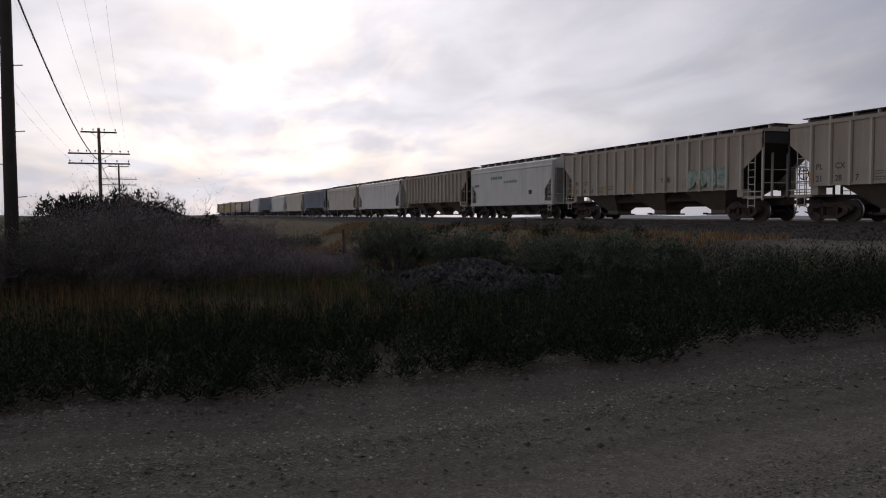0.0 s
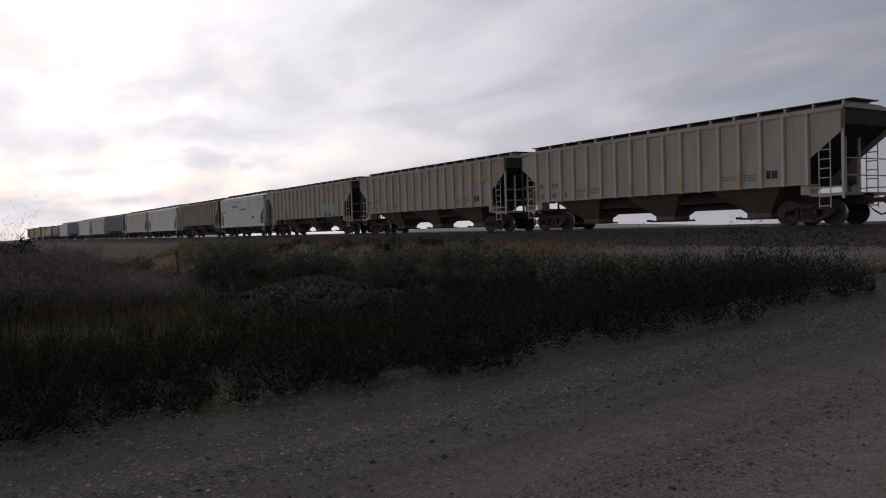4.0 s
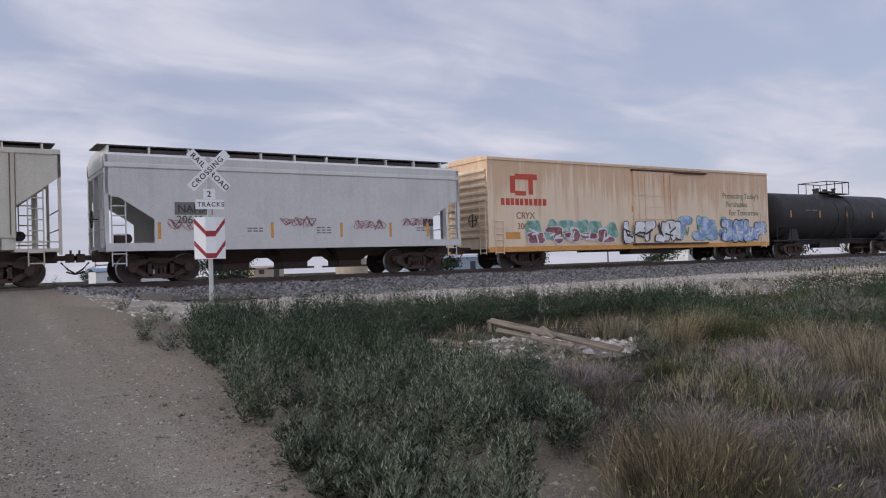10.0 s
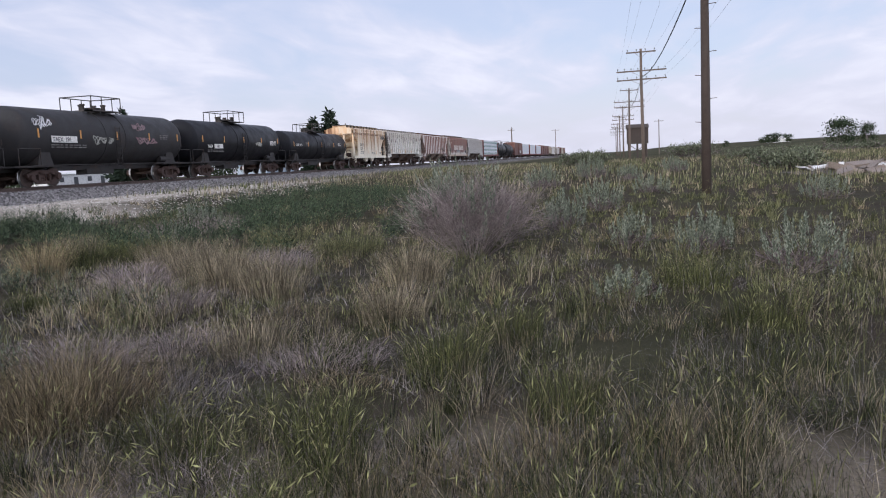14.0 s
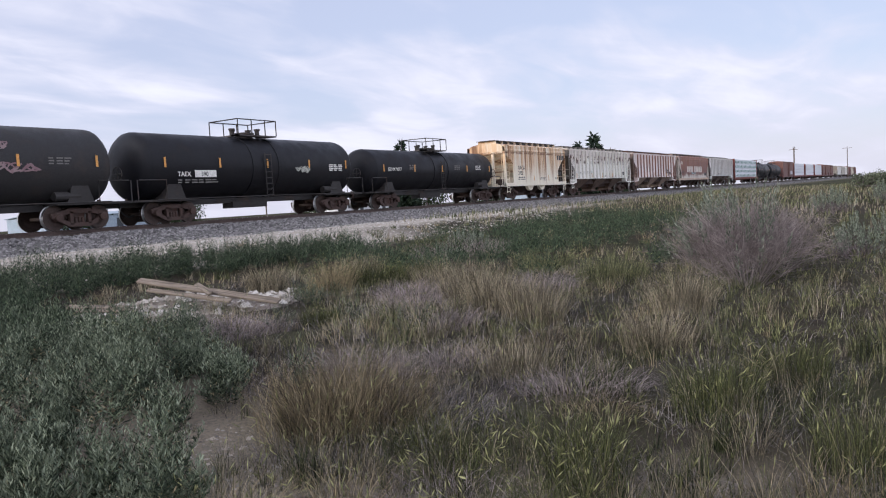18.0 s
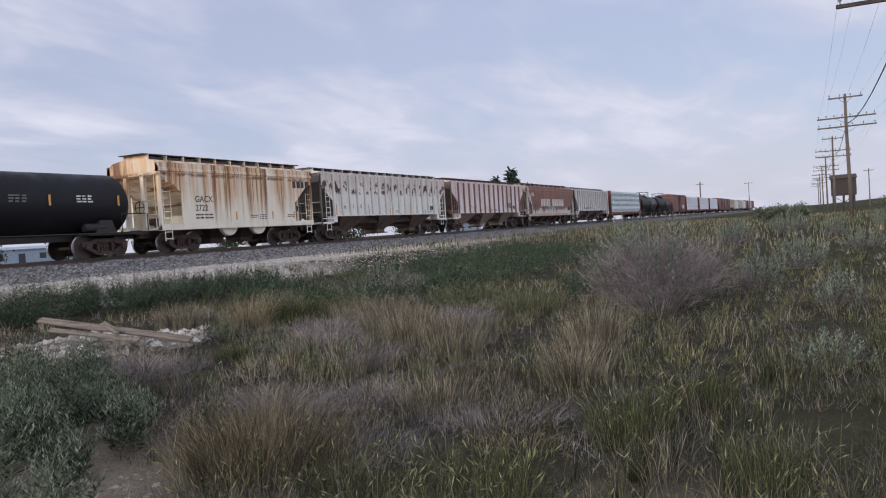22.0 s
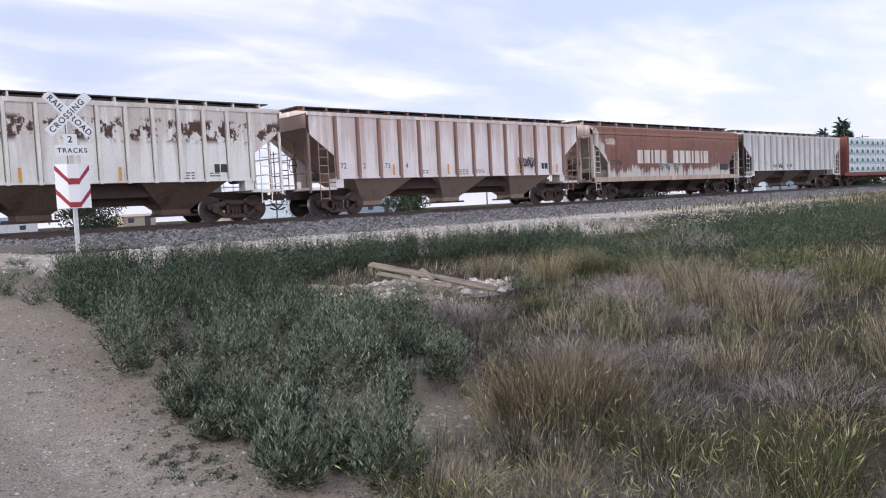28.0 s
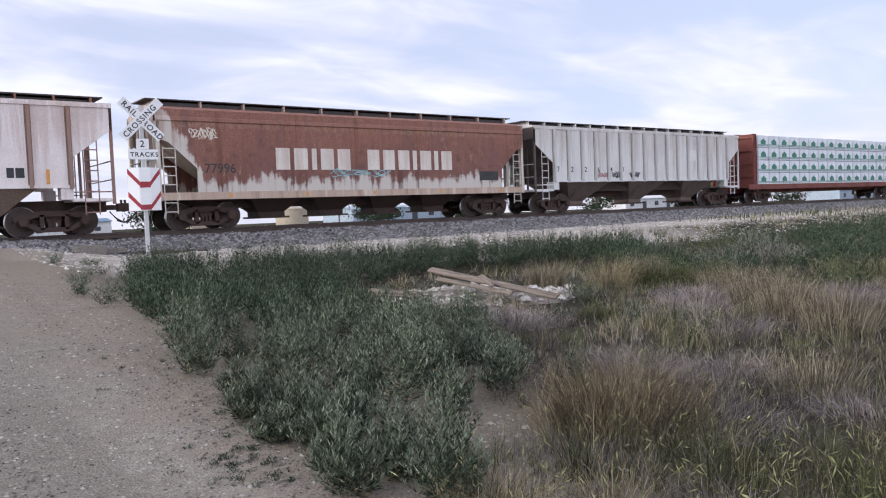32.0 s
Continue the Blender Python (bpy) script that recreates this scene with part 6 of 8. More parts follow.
def inside(poly, x, y):
    ok = np.zeros(len(x), bool)
    n = len(poly)
    for i in range(n):
        (x0, y0), (x1, y1) = poly[i], poly[(i + 1) % n]
        ok ^= ((y0 > y) != (y1 > y)) & (x < (x1 - x0) * (y - y0) / (y1 - y0 + 1e-12) + x0)
    return ok


def blades(name, x, y, h, w, material, label, rng, lean=0.35, seg=3, z=None, wind=(0.12, -0.05), out=None):
    """Bent grass blades as one body of stuff."""
    n = len(x)
    z = rough_height(x, y) - 0.02 if z is None else z
    a, k = rng.uniform(0, 6.283, n), lean * np.abs(rng.normal(0.6, 0.4, n))
    if out is not None:
        a, k = out[0] + rng.normal(0, 0.5, n), lean * (0.25 + out[1]) * rng.uniform(0.5, 1.3, n)
    dx, dy = np.cos(a) * k + wind[0], np.sin(a) * k + wind[1]
    b = rng.uniform(0, 6.283, n)
    wx, wy = np.cos(b), np.sin(b)
    V = np.zeros((n, 2 * seg + 1, 3))
    for i in range(seg + 1):
        t = i / seg
        px, py, pz = x + dx * h * t * t, y + dy * h * t * t, z + h * t * (1 - 0.25 * k * t)
        ww = w * (1 - 0.75 * t) / 2
        if i < seg:
            V[:, 2 * i], V[:, 2 * i + 1] = np.stack([px - wx * ww, py - wy * ww, pz], -1), np.stack([px + wx * ww, py + wy * ww, pz], -1)
        else:
            V[:, 2 * i] = np.stack([px, py, pz], -1)
    tri = []
    for i in range(seg - 1):
        tri += [[2 * i, 2 * i + 1, 2 * i + 3], [2 * i, 2 * i + 3, 2 * i + 2]]
    tri.append([2 * seg - 2, 2 * seg - 1, 2 * seg])
    F = (np.array(tri)[None] + (2 * seg + 1) * np.arange(n)[:, None, None]).reshape(-1, 3)
    tips = V[:, 2 * seg]
    return fast_mesh(name, V.reshape(-1, 3), F, material, label), tips, np.stack([dx, dy], -1)


def seed_heads(name, tips, d, rng, size, label):
    """Slim spikes that nod at the tips of grass."""
    n = len(tips)
    L = size * rng.uniform(0.7, 1.3, n)
    dirn = np.stack([d[:, 0] * 1.6, d[:, 1] * 1.6, rng.uniform(0.2, 1.0, n)], -1)
    dirn /= np.linalg.norm(dirn, axis=1)[:, None]
    u = np.cross(dirn, rng.normal(0, 1, (n, 3)))
    u /= np.linalg.norm(u, axis=1)[:, None]
    w = np.cross(dirn, u)
    r = (L * 0.062)[:, None]
    L = L[:, None]
    V = np.stack([tips - dirn * L * 0.1, tips + dirn * L * 0.4 + u * r, tips + dirn * L * 0.4 - u * r * 0.5 + w * r * 0.87, tips + dirn * L * 0.4 - u * r * 0.5 - w * r * 0.87, tips + dirn * L], 1)
    tri = np.array([[0, 2, 1], [0, 3, 2], [0, 1, 3], [1, 2, 4], [2, 3, 4], [3, 1, 4]])
    F = (tri[None] + 5 * np.arange(n)[:, None, None]).reshape(-1, 3)
    return fast_mesh(name, V.reshape(-1, 3), F, M_SEED, label)


def leaf_cloud(P, D, L, W, rng):
    """Diamond leaves at P that point along D, of length L and width W."""
    n = len(P)
    D = D / (np.linalg.norm(D, axis=1)[:, None] + 1e-9)
    u = np.cross(D, rng.normal(0, 1, (n, 3)))
    u /= np.linalg.norm(u, axis=1)[:, None] + 1e-9
    L, W = np.asarray(L).reshape(-1, 1), np.asarray(W).reshape(-1, 1)
    V = np.stack([P, P + D * L * 0.45 + u * W / 2, P + D * L, P + D * L * 0.45 - u * W / 2], 1).reshape(-1, 3)
    F = np.array([[0, 1, 2, 3]])[None] + 4 * np.arange(n)[:, None, None]
    return V, F.reshape(-1, 4)


def twigs(starts, dirs, lengths, r, rng, depth=3, kids=4, spread=0.7):
    """Branching twigs as three-sided tapered bars; gives their mesh arrays and the twig ends."""
    VV, FF, ends, count = [], [], [], 0
    level = list(zip(starts, dirs, lengths, [r] * len(starts)))
    for lv in range(depth):
        nxt = []
        for p, d, L, rr in level:
            d = d / (np.linalg.norm(d) + 1e-9)
            u = np.cross(d, [0.3, 0.7, 0.2])
            u /= np.linalg.norm(u) + 1e-9
            w = np.cross(d, u)
            bend = rng.normal(0, 0.12, 3)
            q = p + (d + bend) * L
            for c, rad in ((p, rr), (q, rr * 0.55)):
                for kk in range(3):
                    VV.append(c + (u * math.cos(2.094 * kk) + w * math.sin(2.094 * kk)) * rad)
            b = count
            for kk in range(3):
                k2 = (kk + 1) % 3
                FF.append((b + kk, b + k2, b + 3 + k2, b + 3 + kk))
            count += 6
            ends.append((q, d))
            if lv < depth - 1:
                for _ in range(kids):
                    nd = d + rng.normal(0, spread, 3) * [1, 1, 0.6] + [0, 0, 0.25]
                    nxt.append((p + (q - p) * rng.uniform(0.35, 1.0), nd, L * rng.uniform(0.45, 0.75), rr * 0.55))
        level = nxt
    return np.array(VV), np.array(FF), ends


def shrub(name, label, x, y, w, h, seed, twig_mat, leaf_mat_=None, leaf=0.04, stems=16, per=5, depth=4, kids=4, z=None, leaf_top=0.0, r0=None):
    """A shrub: base > twigs, leaves."""
    rng = np.random.default_rng(seed)
    z = float(rough_height(x, y)) - 0.05 if z is None else z
    shrub_ob = empty(name, label, "shrub", pose(x, y, z))
    a = rng.uniform(0, 6.283, stems)
    t = np.sqrt(rng.uniform(0, 1, stems))
    starts = [np.array([math.cos(b) * 0.1 * w * c, math.sin(b) * 0.1 * w * c, 0]) for b, c in zip(a, t)]
    dirs = [np.array([math.cos(b) * c * w * 0.55, math.sin(b) * c * w * 0.55, h * (1 - 0.35 * c * c)]) for b, c in zip(a, t)]
    lens = [np.linalg.norm(d) * 0.55 for d in dirs]
    V, F, ends = twigs(starts, dirs, lens, r0 or 0.012 * max(w, h), rng, depth, kids)
    fit = np.array([0.5 * w / np.percentile(np.hypot(V[:, 0], V[:, 1]), 96)] * 2 + [h / np.percentile(V[:, 2], 99.6)])
    V[:, 2] = np.maximum(V[:, 2], 0)
    V, ends = V * fit, [(q * fit, d) for q, d in ends]
    ob = fast_mesh("twig_mass", V, F, twig_mat, "", "x", "x")
    for key in ("label", "category", "kind"):
        if key in ob:
            del ob[key]
    ob.parent = shrub_ob
    if leaf_mat_:
        E, D = np.array([e[0] for e in ends]), np.array([e[1] for e in ends])
        ok = E[:, 2] > leaf_top * h
        E, D = E[ok], D[ok]
        P = np.repeat(E, per, 0) + rng.normal(0, 0.024 * max(w, h), (len(E) * per, 3))
        dd = np.repeat(D, per, 0) * 0.6 + rng.normal(0, 0.6, P.shape) + [0, 0, 0.35]
        V, F = leaf_cloud(P, dd, leaf * rng.uniform(0.6, 1.4, len(P)), leaf * 0.35 * np.ones(len(P)), rng)
        ob = fast_mesh("foliage", V, F, leaf_mat_, "", "x", "x")
        for key in ("label", "category", "kind"):
            if key in ob:
                del ob[key]
        ob.parent = shrub_ob
    return shrub_ob


RNG = np.random.default_rng(77)


def scatter(n, x0, x1, y0, y1):
    return RNG.uniform(x0, x1, n), RNG.uniform(y0, y1, n)


def patchy(x, y, size, seed):
    """Soft random patches of about the given size, from -1 to 1."""
    r = np.random.default_rng(seed)
    v = np.zeros_like(x)
    for k in range(7):
        a, f = r.uniform(0, 6.283), 6.283 / size * r.uniform(0.5, 1.5)
        v = v + np.sin(f * (x * np.cos(a) + y * np.sin(a)) + r.uniform(0, 6.283))
    return np.clip(v / 3.2, -1, 1)


def bush_weeds(name, x, y, h, r, shoots, per, leaf, material, label, rng, tip=None, dry=0.0, wide=0.17):
    """Bushy weeds: from each root a dome of upright shoots, each set round with narrow leaves that crowd towards its tip."""
    n = len(x)
    z = rough_height(x, y) - 0.02
    i = np.repeat(np.arange(n), shoots)
    m = len(i)
    a, t = rng.uniform(0, 6.283, m), np.sqrt(rng.uniform(0, 1, m))
    hs = h[i] * (1 - 0.62 * t ** 1.5) * rng.uniform(0.75, 1.12, m)
    ex, ey = np.cos(a) * t * r[i], np.sin(a) * t * r[i]
    j = np.repeat(np.arange(m), per)
    u = np.tile((np.arange(per) + 0.5) / per, m)
    u = np.clip(0.2 + 0.8 * u + rng.normal(0, 0.025, len(j)), 0.05, 1)
    P = np.stack([x[i][j] + ex[j] * (0.3 + 0.7 * u ** 1.4), y[i][j] + ey[j] * (0.3 + 0.7 * u ** 1.4), z[i][j] + hs[j] * u], -1)
    b = np.tile(np.arange(per) * 2.4, m) + rng.normal(0, 0.5, len(j))
    D = np.stack([np.cos(b) + ex[j] * 1.2, np.sin(b) + ey[j] * 1.2, 0.45 + 1.5 * u ** 2.2 + rng.normal(0, 0.3, len(j))], -1)
    L = leaf * rng.uniform(0.65, 1.3, len(j)) * (1.15 - 0.45 * u ** 2)
    V, F = leaf_cloud(P, D, L, L * wide, rng)
    old = (u < 0.5) & (rng.uniform(0, 1, len(j)) < dry)
    young = (u > 0.8) & ~old
    if dry:
        fast_mesh("withered_leaves", V[F[old].ravel()], np.arange(4 * old.sum()).reshape(-1, 4), M_DRY, "withered tan leaves low on the weeds")
    if tip:
        fast_mesh("young_leaves", V[F[young].ravel()], np.arange(4 * young.sum()).reshape(-1, 4), tip, "paler young leaves at the tips of the weeds")
    rest = F[~(old & (dry > 0)) & ~(young & (tip is not None))]
    return fast_mesh(name, V[rest.ravel()], np.arange(rest.size).reshape(-1, 4), material, label)


def spread_out(px, py, gap):
    """Keeps those points that stand at least gap apart."""
    x, y = np.zeros(len(px)), np.zeros(len(px))
    n = 0
    for a, b, g in zip(px, py, gap):
        if n == 0 or ((a - x[:n]) ** 2 + (b - y[:n]) ** 2).min() > g * g:
            x[n], y[n] = a, b
            n += 1
    return x[:n], y[:n]


# leafy weeds beside the road and below the ballast
WEED_AREA = [(2.15, 6.3), (2.5, 7.7), (2.75, 9.7), (3.2, 11.5), (3.9, 14.5), (4.9, 17.0), (6, 17.8), (10, 17.4), (14, 16.9), (19.5, 16.0), (19.5, 14.9), (14, 14.8), (10.5, 14.9), (8.2, 14.2), (6.9, 12.6), (6.6, 10.6), (6.9, 9.2), (6.6, 8.2), (5.8, 6.9), (5.1, 5.7), (4.4, 4.75), (3.6, 4.45), (2.95, 4.3), (2.95, 3.7), (2.75, 3.1), (2.2, 3.1), (1.95, 4.0), (2.0, 4.7), (2.2, 5.4)]
px, py = scatter(9000, 1.9, 19.6, 3.2, 18.7)
ok = inside(WEED_AREA, px, py) & (RNG.uniform(0, 1, len(px)) > 0.9 * smooth01(0.5, 0.75, patchy(px, py, 1.8, 31)) * smooth01(7, 9, py))
x, y = spread_out(px[ok], py[ok], np.where(py[ok] < 13.5, 0.31 + 0.013 * py[ok], 0.34))
row = smooth01(13.5, 15.5, y)
h = (0.36 + 0.5 * RNG.uniform(0, 1, len(x)) ** 1.3 + 0.1 * patchy(x, y, 1.6, 8)) * (1 - row) + row * RNG.uniform(0.65, 1.0, len(x))
h *= 0.72 + 0.28 * smooth01(3.6, 5.0, y)
tip_x, tip_y = np.array([2.35, 2.6, 2.5, 2.3, 2.65, 2.45, 2.8, 3.05, 2.2, 2.6, 2.15, 2.35]), np.array([4.9, 4.6, 5.2, 4.45, 4.15, 3.75, 4.85, 5.2, 4.05, 3.45, 5.3, 5.6])
x, y, h = np.concatenate([x, tip_x]), np.concatenate([y, tip_y]), np.concatenate([h, RNG.uniform(0.3, 0.5, len(tip_x))])
near = y < 8.5
bush_weeds("leafy_weeds", x[near], y[near], h[near], 0.14 + 0.24 * h[near], 72, 25, 0.05, M_WEED, "bushy blue-green weeds beside the road", RNG, M_TIP, 0.12)
bush_weeds("leafy_weeds", x[~near], y[~near], h[~near], 0.17 + 0.24 * h[~near], 46, 17, 0.075, M_WEED_FIELD, "bushy dark green weeds below the ballast", RNG, M_WEED)
# a few stand apart: at the rim of the dirt, before the planks and beside the dry clumps
x = np.array([2.75, 2.6, 3.3, 3.6, 3.4, 4.2, 3.0, 8.0, 9.9, 9.4, 10.3, 7.6, 4.9, 8.2, 10.9, 12.2, 2.2, 2.3, 2.25, 2.4, 9.6, 7.7])
y = np.array([11.3, 12.4, 13.0, 15.6, 18.2, 18.6, 14.2, 9.7, 9.0, 8.4, 8.8, 7.4, 4.6, 6.6, 9.6, 9.3, 2.95, 2.8, 2.62, 3.05, 8.9, 5.3])
bush_weeds("lone_weeds", x, y, np.where(y < 3.1, 0.2, RNG.uniform(0.32, 0.55, len(x))), np.where(y < 3.1, 0.13, RNG.uniform(0.24, 0.38, len(x))), 30, 15, 0.055, M_WEED, "bushy weeds that stand apart", RNG, M_TIP)
x, y = scatter(34, 1.5, 1.95, 4.1, 4.8)
x, y = np.concatenate([x, RNG.uniform(1.3, 2.3, 22)]), np.concatenate([y, RNG.uniform(3.6, 9.0, 22)])
bush_weeds("small_weeds", x, y, RNG.uniform(0.02, 0.07, len(x)), RNG.uniform(0.03, 0.08, len(x)), 8, 6, 0.03, M_WEED, "small grey-green seedlings on bare dirt", RNG)
# strip on the far side of the road, along its edge and in the ditch
px, py = scatter(6000, -15.5, -6.0, -9, 15.5)
edge = -6.75 + 0.14 * np.sin(1.7 * py) + 0.7 * smooth01(3.5, 7, py)
ok = (px < edge) & (px < -5.95) & (RNG.uniform(0, 1, len(px)) > 0.8 * smooth01(0.4, 0.7, patchy(px, py, 2.6, 33)) * (px < -7.6)) & ((py < 11.6) | (px < -8.0 - 0.5 * (py - 11.6)))
x, y = spread_out(px[ok], py[ok], 0.27 + 0.035 * (edge[ok] - px[ok]))
tall = smooth01(5.0, 8.5, y)
h = RNG.uniform(0.42, 0.8, len(x)) + tall * RNG.uniform(0.3, 0.75, len(x)) + 0.16 * patchy(x, y, 1.6, 34)
bush_weeds("roadside_weeds", x, y, h, 0.2 + 0.2 * h, 34, 14, 0.07, M_WEED_SHADED, "dense green weeds along the road edge, coloured dark for backlight", RNG)
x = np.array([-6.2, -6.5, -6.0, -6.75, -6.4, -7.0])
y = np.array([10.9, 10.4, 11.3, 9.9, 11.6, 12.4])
bush_weeds("edge_weeds", x, y, RNG.uniform(0.4, 0.55, len(x)), RNG.uniform(0.25, 0.34, len(x)), 22, 12, 0.075, M_WEED_SHADED, "clump of weeds at the road's shoulder, coloured dark for backlight", RNG)
px, py = scatter(900, -24, -9, 10.5, 17.5)
ok = (((px + 19.5) / 3.9) ** 2 + ((py - 8.3) / 3.3) ** 2 > 1) & (patchy(px, py, 3.2, 35) > -0.25)
x, y = spread_out(px[ok], py[ok], np.full(ok.sum(), 0.5))
bush_weeds("ditch_weeds", x, y, RNG.uniform(0.45, 1.05, len(x)), RNG.uniform(0.3, 0.5, len(x)), 14, 9, 0.1, M_WEED_SHADED, "tall green weeds in the ditch, coloured dark for backlight", RNG)
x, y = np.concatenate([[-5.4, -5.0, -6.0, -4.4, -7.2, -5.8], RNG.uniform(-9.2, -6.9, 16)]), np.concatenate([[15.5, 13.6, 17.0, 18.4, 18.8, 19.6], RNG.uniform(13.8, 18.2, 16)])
bush_weeds("shoulder_weeds", x, y, RNG.uniform(0.12, 0.3, len(x)), RNG.uniform(0.12, 0.25, len(x)), 14, 9, 0.06, M_WEED_SHADED, "small weeds on the gravel shoulder", RNG)
# low weeds that lap over the foot of the rock heap
px, py = scatter(260, -22.5, -15.5, 4.6, 7.6)
x, y = spread_out(px, py, np.full(len(px), 0.45))
bush_weeds("heap_weeds", x, y, RNG.uniform(0.35, 0.75, len(x)), RNG.uniform(0.25, 0.4, len(x)), 14, 9, 0.09, M_DITCH, "yellow-green weeds at the foot of the rock heap", RNG)
# dark weed beds in the field
px, py = scatter(2600, 13, 40, 4.0, 18)
ok = (patchy(px, py, 6.0, 36) > -0.05) & (py > 2.0 + 0.16 * px) & (py < 14.0 + 0.05 * px) & (((px - 18.5) / 2.4) ** 2 + ((py - 11.4) / 1.8) ** 2 > 1)
x, y = spread_out(px[ok], py[ok], np.full(ok.sum(), 0.42))
bush_weeds("field_weeds", x, y, RNG.uniform(0.6, 1.1, len(x)), RNG.uniform(0.32, 0.5, len(x)), 20, 11, 0.095, M_WEED_FIELD, "dark green weeds in the field below the track", RNG)
x, y = scatter(380, -45, 45, 31.5, 36)
bush_weeds("trackside_weeds", x, y, RNG.uniform(0.2, 0.75, len(x)), RNG.uniform(0.15, 0.3, len(x)), 7, 6, 0.1, M_WEED_SHADED, "weeds on the far side of the track", RNG)


def open_field(x, y):
    return ~((y > 3.1) & (x < 2.75)) & ~((y > 6.3) & (x < 5.2)) & ~inside(WEED_AREA, x, y) & (x > 2.12 + 0.09 * np.sin(2.3 * y) + 0.22 * (1 - smooth01(0.3, 1.5, y))) & ~(((x - 9.0) / 2.0) ** 2 + ((y - 10.6) / 1.3) ** 2 < 1) & ~(((x - 3.35) / 0.65) ** 2 + ((y - 3.95) / 0.36) ** 2 < 1) & ~(((x - 6.75) / 0.8) ** 2 + ((y - 6.6) / 0.5) ** 2 < 1)


def field_points(n, d0, d1, want=None, gaps=0.85):
    """Points of the field that thin out with the distance from the road."""
    d = (d0 ** 0.7 + RNG.uniform(0, 1, n) * (d1 ** 0.7 - d0 ** 0.7)) ** (1 / 0.7)
    a = RNG.uniform(radians(-48), radians(80), n)
    x, y = d * np.cos(a), d * np.sin(a)
    ok = open_field(x, y) & (y < 18.5)
    bare = smooth01(0.15, 0.5, patchy(x, y, 1.3, 21)) + np.exp(-((x - 5.5) / 0.7) ** 2 - ((y + 0.1) / 0.4) ** 2)
    ok &= RNG.uniform(0, 1, n) > gaps * bare
    if want is not None:
        ok &= RNG.uniform(0, 1, n) < want(x, y)
    return x[ok], y[ok]


def tufts(n, d0, d1, per, r, want=None, low=0.4, high=1.3):
    """Points gathered in tufts, and a height factor for each tuft."""
    cx, cy = field_points(n, d0, d1, want)
    k = RNG.uniform(low, high, len(cx)) * (0.8 + 0.3 * patchy(cx, cy, 2.2, 5))
    i = np.repeat(np.arange(len(cx)), per)
    a, t = RNG.uniform(0, 6.283, len(i)), np.abs(RNG.normal(0, 0.5, len(i)))
    return cx[i] + np.cos(a) * t * r, cy[i] + np.sin(a) * t * r, k[i], (a, t)


DRYNESS = lambda x, y: smooth01(-0.9, 3.7, y - 0.24 * x + 2.0 * patchy(x, y, 2.4, 1) + 1.8 * patchy(x, y, 0.8, 11))
GREEN = lambda x, y: 1 - 0.42 * DRYNESS(x, y)
BROWN = lambda x, y: 0.2 + 0.3 * DRYNESS(x, y)
STRAW = lambda x, y: smooth01(0.1, 0.7, patchy(x, y, 1.7, 3) + 0.5 * DRYNESS(x, y) - 0.3)
MAT = lambda x, y: smooth01(-0.4, 0.3, patchy(x, y, 1.4, 4)) * (0.5 + 0.5 * DRYNESS(x, y))
STILL = (0.04, -0.02)

# grasses of the field, nearest first: fine upright stems in tufts over matted dead grass
for d0, d1, n, w, seg in ((2.4, 8, 1.35, 0.0033, 3), (8, 17, 1.2, 0.0075, 2), (17, 40, 0.9, 0.018, 2)):
    x, y, k, o = tufts(int(2300 * n), d0, d1, 24, 0.1 + 3.0 * w, GREEN)
    blades("green_grass", x, y, k * RNG.uniform(0.12, 0.46, len(x)) ** 1.15, w * 1.2, M_GRASS if d0 < 8 else M_OLIVE, "green grass in tufts in the field", RNG, 0.85, seg, wind=STILL, out=o)
    x, y, k, o = tufts(int(3000 * n), d0, d1, 25, 0.11 + 3.0 * w, BROWN, 0.5, 1.2)
    blades("purple_grass", x, y, k * RNG.uniform(0.12, 0.48, len(x)), w, M_PURPLE, "purplish-brown dry grass in loose clumps", RNG, 0.95, seg, wind=STILL, out=o)
    x, y, k, o = tufts(int(900 * n), d0, d1, 22, 0.14 + 3.0 * w, STRAW, 0.5, 1.1)
    blades("dry_grass", x, y, k * RNG.uniform(0.18, 0.5, len(x)), w * 1.1, M_DRY, "straw-coloured dry grass", RNG, 1.2, seg, wind=STILL, out=o)
    if d0 < 17:
        x, y = field_points(int(44000 * n), d0, d1, MAT, 0.0)
        blades("grass_litter", x, y, RNG.uniform(0.1, 0.34, len(x)), w * 1.1, M_LITTER, "matted grey dead grass on the soil", RNG, 2.6, 2, wind=STILL)
x, y = field_points(11000, 2.2, 13, lambda x, y: (0.2 + 0.8 * GREEN(x, y)) * smooth01(-0.35, 0.45, patchy(x, y, 0.9, 44)))
ob, tips, d = blades("tall_grass", x, y, RNG.uniform(0.24, 0.56, len(x)), 0.004, M_STEM, "tall grass with nodding seed heads", RNG, 0.35, wind=STILL)
seed_heads("seed_heads", tips, d, RNG, 0.055, "pale seed heads of the tall grass")
x, y = field_points(3000, 13, 30, GREEN)
ob, tips, d = blades("far_tall_grass", x, y, RNG.uniform(0.3, 0.6, len(x)), 0.01, M_STEM, "tall seeding grass farther into the field", RNG, 0.4, 2, wind=STILL)
seed_heads("far_seed_heads", tips, d, RNG, 0.06, "pale seed heads farther into the field")
